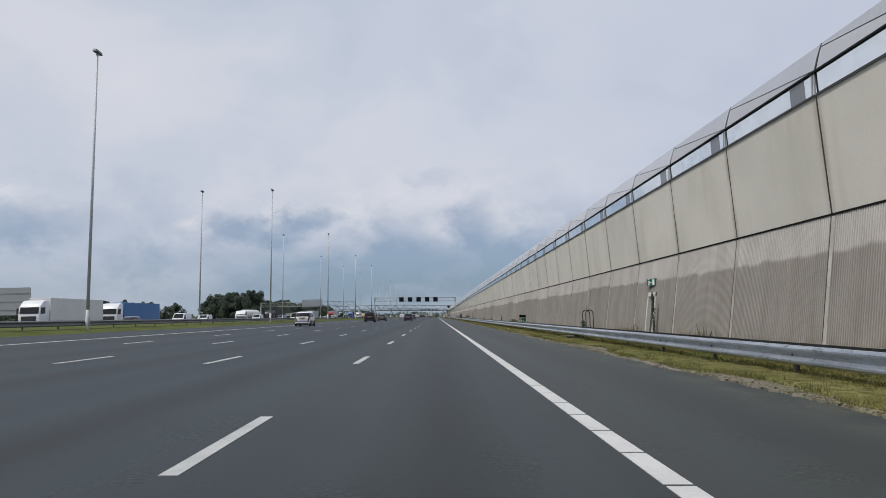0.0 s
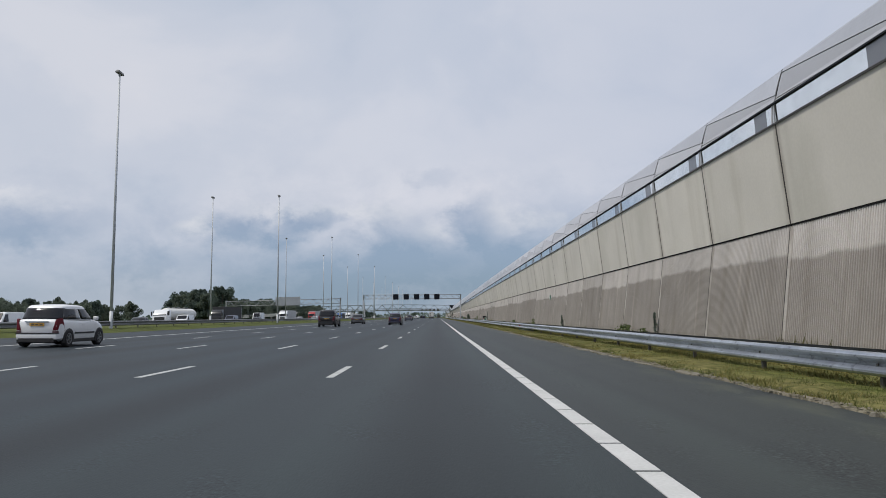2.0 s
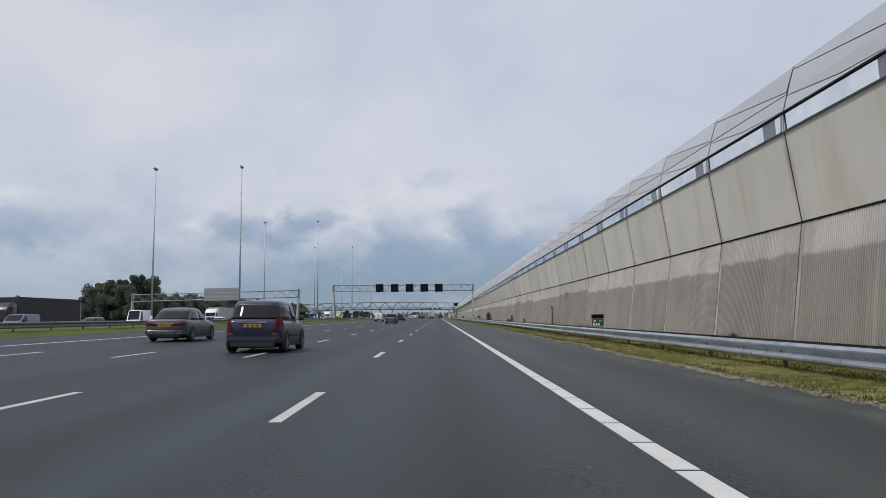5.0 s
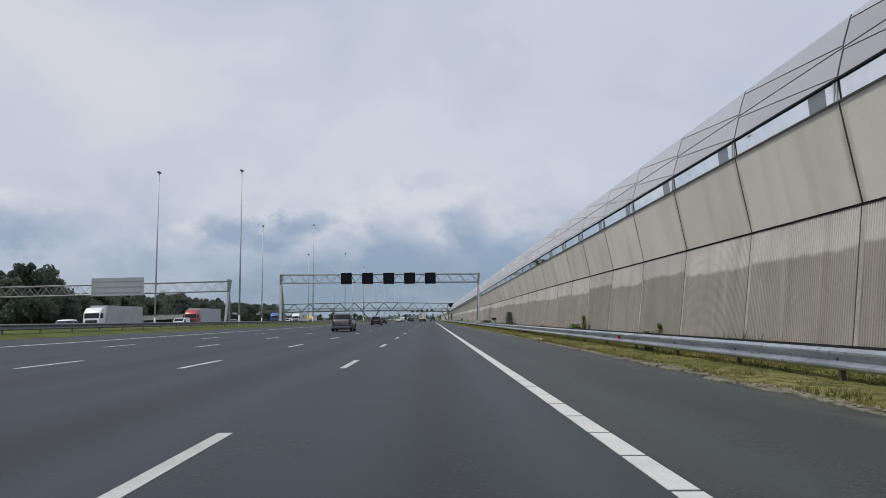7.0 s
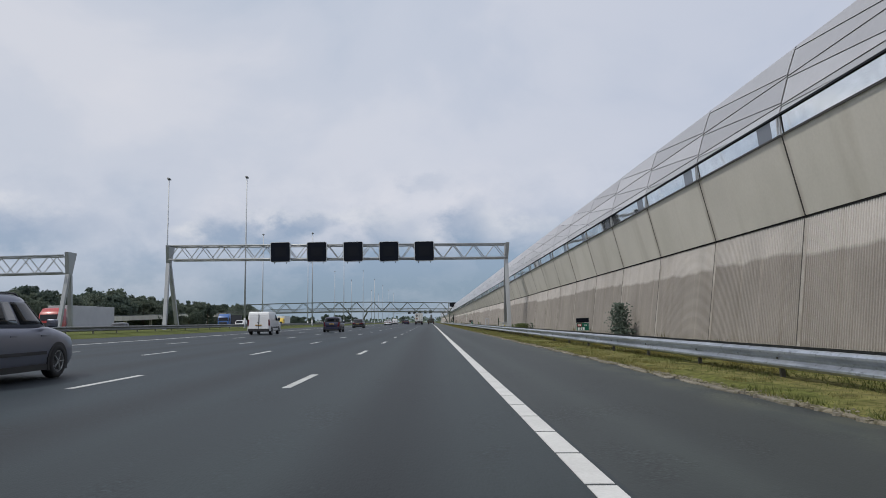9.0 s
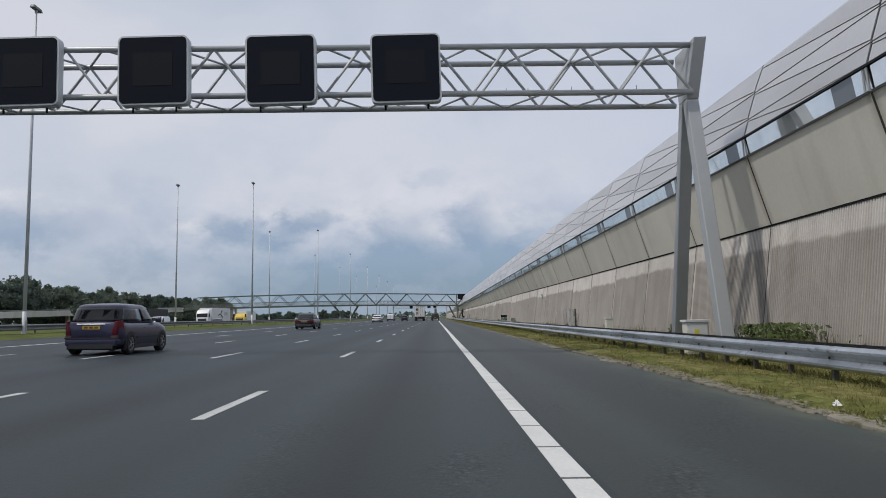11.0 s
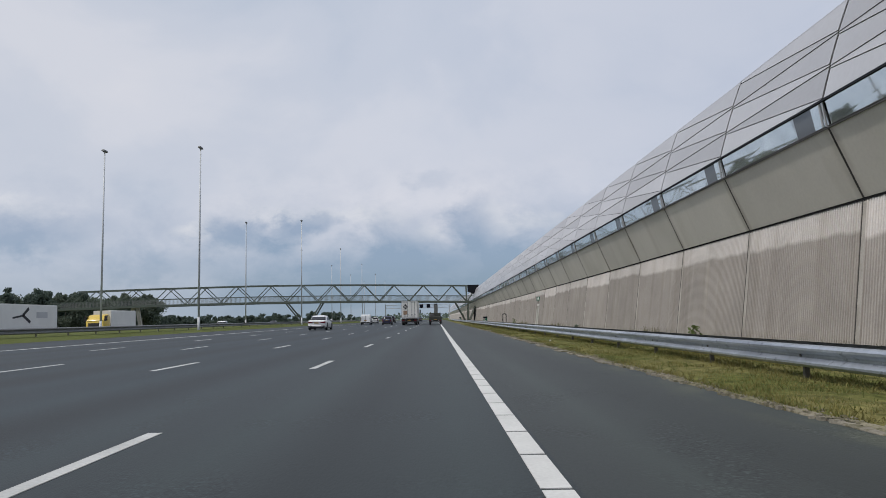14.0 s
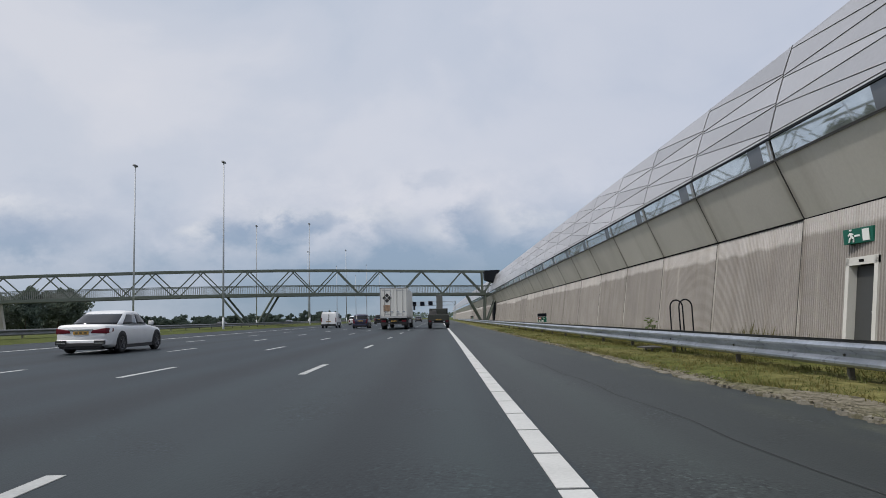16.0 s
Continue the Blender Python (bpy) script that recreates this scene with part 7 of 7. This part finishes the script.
def tree_meshes(seed, height, width, leaves, leaf, material, narrow=0.0):
    """Trunk with limbs, and a crown of small leaf clumps round the limb ends; returns two meshes."""
    r = random.Random(seed)
    wood, crown = Shape(), Shape()
    top = height * 0.82
    bend = [(0, 0, -0.3)]
    for k in range(1, 5):
        bend.append((bend[-1][0] + r.uniform(-0.2, 0.2), bend[-1][1] + r.uniform(-0.2, 0.2), top * k / 4))
    rad = height * 0.018
    for k in range(4):
        wood.tube(bend[k], bend[k + 1], rad * (1 - 0.22 * k), 7, rad * (1 - 0.22 * (k + 1)))
    tips = []
    for i in range(15):
        h = r.uniform(0.18, 0.85)
        a = r.uniform(0, 2 * math.pi)
        f = h * 4 / 0.82
        k = min(3, int(f))
        base = Vector(bend[k]).lerp(Vector(bend[k + 1]), min(1, f - k))
        reach = width * 0.5 * (1.05 - 0.75 * abs(h - 0.42) / 0.6) * r.uniform(0.65, 1.1) * (1 - narrow * h)
        tip = base + Vector((math.cos(a) * reach, math.sin(a) * reach, reach * r.uniform(0.25, 0.85)))
        wood.tube(base, tip, rad * 0.35, 5, rad * 0.1)
        tips.append((tip, reach))
        tips.append((base.lerp(tip, 0.55), reach * 0.8))
    tips.append((Vector(bend[-1]), width * 0.25))
    tips.append((Vector(bend[-1]) + Vector((r.uniform(-0.4, 0.4), r.uniform(-0.4, 0.4), height * 0.12)), width * 0.16))
    for i in range(leaves):
        c, spread = tips[r.randrange(len(tips))]
        sp = 0.34 * spread + 0.35
        d = Vector((r.gauss(0, 1), r.gauss(0, 1), r.gauss(0, 0.85)))
        d = d.normalized() * sp * (r.random() ** 0.45)
        p = c + d
        p.z = max(p.z, height * 0.06)
        u = Vector((r.gauss(0, 1), r.gauss(0, 1), r.gauss(0, 0.7))).normalized()
        v = u.orthogonal().normalized()
        w = u.cross(v)
        s = leaf * r.uniform(0.6, 1.3)
        v, w = v * s, w * s * 0.6
        crown.add([p - v, p + w - v * 0.1, p + v, p - w - v * 0.1], [(0, 1, 2, 3)])
    me = bpy.data.meshes.new("crown")
    me.from_pydata(crown.v, [], crown.f)
    me.materials.append(material)
    wood.smooth = True
    return wood.mesh("trunk", bark), me


def plant_tree(meshes, x, y, z, k, spin, name="tree", label="", group=""):
    t = thing(name, label, "tree", pose(x, y, z, 0, 0, spin) @ Matrix.Scale(k, 4), group)
    part("trunk", meshes[0], None, t)
    part("crown", meshes[1], None, t)
    return t


KINDS = [tree_meshes(1, 9, 7.5, 4000, 0.25, leaf_mid), tree_meshes(2, 9, 6.0, 4000, 0.25, leaf_dark, 0.3),
         tree_meshes(3, 9, 5.0, 4000, 0.25, leaf_dark, 0.6), tree_meshes(5, 9, 7.0, 4000, 0.25, leaf_mid, 0.2)]
WOOD = [tree_meshes(11, 13, 8.0, 5200, 0.28, leaf_dark), tree_meshes(12, 13, 7.5, 5200, 0.28, leaf_dark, 0.3), tree_meshes(13, 12, 8.5, 5200, 0.28, leaf_mid, 0.1)]
rnd = random.Random(21)
L_BELT = "bushy dull green broadleaf tree in the belt beyond the oncoming carriageway"
L_WOOD = "tall dense dark green tree of the small wood"
# the belt beside the oncoming carriageway, uneven in height and depth
for row, (x0, off) in enumerate(((-124, 0), (-136, 3.5))):
    y = 60.0 + off
    while y < 345:
        hi = float(np.interp(y, (60, 180, 260, 345), (0.62, 0.72, 0.95, 1.0))) + 0.25 * noise.noise((y * 0.03, row * 3.0, 0))
        plant_tree(rnd.choice(KINDS), x0 + rnd.uniform(-3, 3), y, 0.2, hi * rnd.uniform(0.88, 1.12), rnd.uniform(0, 360), label=L_BELT, group="tree belt")
        y += rnd.uniform(4.2, 7.0)
for row, (x0, off) in enumerate(((-90, 0), (-100, 3.5))):
    y = 345.0 + off
    while y < 590:
        hi = 1.12 + 0.3 * noise.noise((y * 0.05, row * 3.0, 0))
        plant_tree(rnd.choice(KINDS), x0 + rnd.uniform(-3, 3), y, 0.2, hi * rnd.uniform(0.88, 1.12), rnd.uniform(0, 360), label=L_BELT, group="tree belt")
        y += rnd.uniform(4.2, 7.0)
# the wood behind the oncoming gantry: a dense block that runs back from the road
for i in range(56):
    f, back = rnd.random() ** 0.8, rnd.random()
    x, y = -73 - 42 * f - 10 * back, 322 + 40 * f + 26 * back
    k = (1.02 if 0.12 < f < 0.85 else 0.78) * rnd.uniform(0.92, 1.12)
    plant_tree(rnd.choice(WOOD), x, y, 0.2, k, rnd.uniform(0, 360), label=L_WOOD, group="wood")
y = 404.0
while y < 500:
    k = 1.12 if y < 478 else 0.82
    plant_tree(rnd.choice(KINDS), -94 + rnd.uniform(-3, 2), y, 0.2, 1.12 * k * rnd.uniform(0.85, 1.15), rnd.uniform(0, 360), label=L_BELT, group="tree belt")
    y += rnd.uniform(4.0, 6.5)
for y in (432, 438, 443, 449, 455, 461):
    plant_tree(rnd.choice(KINDS), -71 + rnd.uniform(-2, 2), y, 0.2, rnd.uniform(0.72, 0.95), rnd.uniform(0, 360), label=L_BELT, group="tree belt")
# hedges and trees too far off to tell apart, each stretch as one mass
def tree_mass(name, label, spots):
    v, f, n = [], [], 0
    for kind, x, y, z, k, spin in spots:
        me = KINDS[kind][1]
        co = np.empty(len(me.vertices) * 3, np.float32)
        me.vertices.foreach_get("co", co)
        # a quarter of the leaf clumps, each twice as wide, is enough so far away
        co = co.reshape(-1, 4, 3)[::4]
        mid = co.mean(1, keepdims=True)
        co = (mid + (co - mid) * 1.9).reshape(-1, 3) * k
        c, sn = math.cos(spin), math.sin(spin)
        v.append(np.stack((co[:, 0] * c - co[:, 1] * sn + x, co[:, 0] * sn + co[:, 1] * c + y, co[:, 2] + z), 1))
        f.append(np.arange(len(co)).reshape(-1, 4) + n)
        n += len(co)
    me = bpy.data.meshes.new(name)
    me.from_pydata(np.concatenate(v).tolist(), [], np.concatenate(f).tolist())
    me.materials.append(leaf_dark)
    tagged(part(name, me, None), label, "trees", kind="stuff")


tree_mass("hedge_trees", "low bushy trees of the hedge beyond the footbridge",
          [(rnd.randrange(4), -142 + rnd.uniform(-9, 9), 540 + 460 * rnd.random(), -0.6, rnd.uniform(0.6, 0.98), rnd.uniform(0, 6.28)) for i in range(190)])
tree_mass("distant_trees", "distant round-crowned trees at the end of the road",
          [(rnd.randrange(4), -122 + rnd.uniform(-46, 40), rnd.uniform(1000, 1110), -1.2, rnd.uniform(1.0, 1.5), rnd.uniform(0, 6.28)) for i in range(26)]
          + [(rnd.randrange(4), rnd.uniform(-330, 40), rnd.uniform(1150, 1300), -1.2, rnd.uniform(0.8, 1.3), rnd.uniform(0, 6.28)) for i in range(22)])
# far woods on the horizon
s = Shape()
r = random.Random(8)
for i in range(9000):
    a = r.random()
    x = -260 - 500 * r.random() if i < 5200 else r.uniform(-900, 500)
    y = r.uniform(100, 1900) if i < 5200 else r.uniform(1500, 2100)
    hgt = 8 + 5 * noise.noise((x * 0.01, y * 0.01, 2))
    p = Vector((x, y, hgt * r.random() ** 0.6))
    u = Vector((r.gauss(0, 1), r.gauss(0, 1), r.gauss(0, 1))).normalized() * r.uniform(1.5, 3.5)
    v = u.orthogonal()
    s.add([p - u, p + v * 0.7, p + u, p - v * 0.7], [(0, 1, 2, 3)])
far_woods = part("far_woods", s, leaf_dark)
tagged(far_woods, "far dull green woods on the horizon", "woods", kind="stuff")


# bushes and weeds at the foot of the wall
def bush(x, y, w, h, seed, material=leaf_weed, count=320, label="ragged green bush at the foot of the wall"):
    r = random.Random(seed)
    b = thing("bush", label, "bush", pose(x, y, -0.3), "bushes")
    s = Shape()
    for i in range(5):
        st = Shape()
        a = r.uniform(0, 6.28)
        st.tube((0, 0, 0), (math.cos(a) * w * 0.22, math.sin(a) * w * 0.4, h * r.uniform(0.5, 0.95)), 0.012, 4, 0.004)
        part("stem", st, bark, b)
    for i in range(count):
        z = h * (0.05 + 0.95 * r.random())
        k = math.sqrt(max(0.05, 1 - (z / h - 0.35) ** 2 * 1.6))
        p = Vector((r.gauss(0, 0.2) * w * k * 0.6, r.gauss(0, 0.26) * w * k, z))
        u = Vector((r.gauss(0, 1), r.gauss(0, 1), r.gauss(0, 1))).normalized() * r.uniform(0.04, 0.09)
        v = u.orthogonal().normalized() * u.length * 0.6
        s.add([p - u, p + v, p + u, p - v], [(0, 1, 2, 3)])
    me = bpy.data.meshes.new("foliage")
    me.from_pydata(s.v, [], s.f)
    me.materials.append(material)
    part("foliage", me, None, b)


bush(7.7, 302.9, 3.4, 0.95, 1, count=1500, label="broad leafy green bush beside the foot of the gantry")
bush(7.7, 304.9, 1.2, 0.9, 2)
bush(7.7, 87.0, 1.5, 0.85, 140, leaf_weed, 380)
bush(7.8, 84.2, 0.9, 0.7, 141, leaf_weed, 160)
bush(5.4, 35.8, 1.1, 0.55, 142, leaf_weed, 200, "low green weed clump under the guard rail")
bush(5.9, 36.4, 0.6, 1.05, 143, leaf_dark, 120)
bush(7.6, 266.0, 1.7, 2.0, 3, leaf_dark, 2000, "tall dark bush against the foot of the wall")
bush(8.0, 226.3, 0.5, 1.35, 4, leaf_weed, 420, "tall leafy shoot at a joint of the wall")
bush(7.6, 226.7, 1.5, 0.85, 5, leaf_weed, 420)
for q, (y, x) in enumerate(((105.5, 5.3), (107.2, 5.2), (108.8, 5.35), (110.6, 5.25), (112.0, 5.4))):
    bush(x, y, 0.8, 0.42, 120 + q, leaf_dark, 150, "low dark weed clump under the guard rail")
for i, y in enumerate((64, 121, 139, 152, 199, 210, 228, 243, 285, 296, 312, 333, 352, 366, 384, 404, 421, 440)):
    bush(7.75, y + 0.7 * math.sin(y), 0.5 + 0.5 * ((i * 7) % 5) / 4, 0.5 + 0.5 * ((i * 3) % 4) / 3, 20 + i, leaf_weed if i % 3 else leaf_dark, 130)
for i, (y, h) in enumerate(((32.15, 2.3), (83.7, 1.4), (108.1, 1.3), (193.0, 2.1), (332.2, 1.6), (368.4, 0.9))):
    bush(8.2, y, 0.22, h, 60 + i, leaf_dark, 170, "thin dark creeper growing up a joint of the wall")
for i, (y, x, h) in enumerate(((9.0, 5.5, 0.5), (52, 5.4, 0.4), (104, 5.45, 0.6), (118, 5.3, 0.5), (204.6, 5.5, 0.65), (236, 5.5, 0.5), (300, 5.6, 0.5), (345, 5.5, 0.45), (412, 5.4, 0.5))):
    bush(x, y, 0.7, h + 0.15, 80 + i, leaf_weed, 170, "low green weed clump under the guard rail")

# tall dry stalks in loose stands along the foot of the wall
r = random.Random(55)
v, f = [], []
for i in range(16000):
    y = r.uniform(-5, 470)
    stand = noise.noise((y * 0.22, 2.0, 7.0))
    if stand < 0.08:
        continue
    x = 7.2 + 0.9 * r.random()
    h = r.uniform(0.35, 0.68) + 1.1 * max(0, stand - 0.1) * r.random()
    ang, w = r.uniform(0, 6.28), r.uniform(0.006, 0.012)
    lx, ly = r.gauss(0, 0.09), r.gauss(0, 0.12)
    dx, dy = math.cos(ang) * w, math.sin(ang) * w
    n = len(v)
    v += [(x - dx, y - dy, -0.32), (x + dx, y + dy, -0.32), (x + lx * 0.4 + dx * 0.8, y + ly * 0.4 + dy * 0.8, -0.3 + h * 0.6), (x + lx, y + ly, -0.3 + h)]
    f += [(n, n + 1, n + 2), (n, n + 2, n + 3)]
me = bpy.data.meshes.new("tall_grass")
me.from_pydata(v, [], f)
me.materials.append(leaf_mat("leaf_stalk", (0.15, 0.14, 0.07)))
tagged(part("tall_grass", me, None), "tall dry grass stalks along the foot of the wall", "grass", kind="stuff")

# the verge's grass: short blades in tufts, densest along the asphalt's edge
r = random.Random(77)
leaf_green = leaf_mat("leaf_green", (0.14, 0.155, 0.052))
for a, b in ((-10, 110), (110, 230), (230, 350), (350, 470)):
    for material, share in ((leaf_dry, 44000), (leaf_green, 24000)):
        v, f = [], []
        for i in range(share):
            y = r.uniform(a, b)
            x = edge_x(y) + 0.17 + 4.6 * r.random() ** 1.6
            if noise.noise((x * 0.9, y * 0.5, 1.3 if material is leaf_dry else 6.1)) < -0.1 or x < edge_x(y) + 0.08 + 0.9 * bare_width(y)[0]:
                continue
            z = road_z(3.1) - 0.02 - 0.02 * (x - 3.0) + 0.03 * min(1, max(0, x - 3.1) * 3)
            tall = noise.noise((x * 1.6, y * 0.8, 9)) > 0.15
            for k in range(3):
                h = r.uniform(0.035, 0.10) * (1.4 if tall else 1.0)
                ang = r.uniform(0, 6.28)
                w = r.uniform(0.007, 0.014)
                bx, by = x + r.gauss(0, 0.025), y + r.gauss(0, 0.04)
                lx, ly = r.gauss(0, 0.05), r.gauss(0, 0.05)
                dx, dy = math.cos(ang) * w, math.sin(ang) * w
                n = len(v)
                v += [(bx - dx, by - dy, z), (bx + dx, by + dy, z), (bx + lx, by + ly, z + h)]
                f.append((n, n + 1, n + 2))
        me = bpy.data.meshes.new("grass")
        me.from_pydata(v, [], f)
        me.materials.append(material)
        tagged(part("grass", me, None), "short dry yellow-green grass on the verge", "grass", kind="stuff")
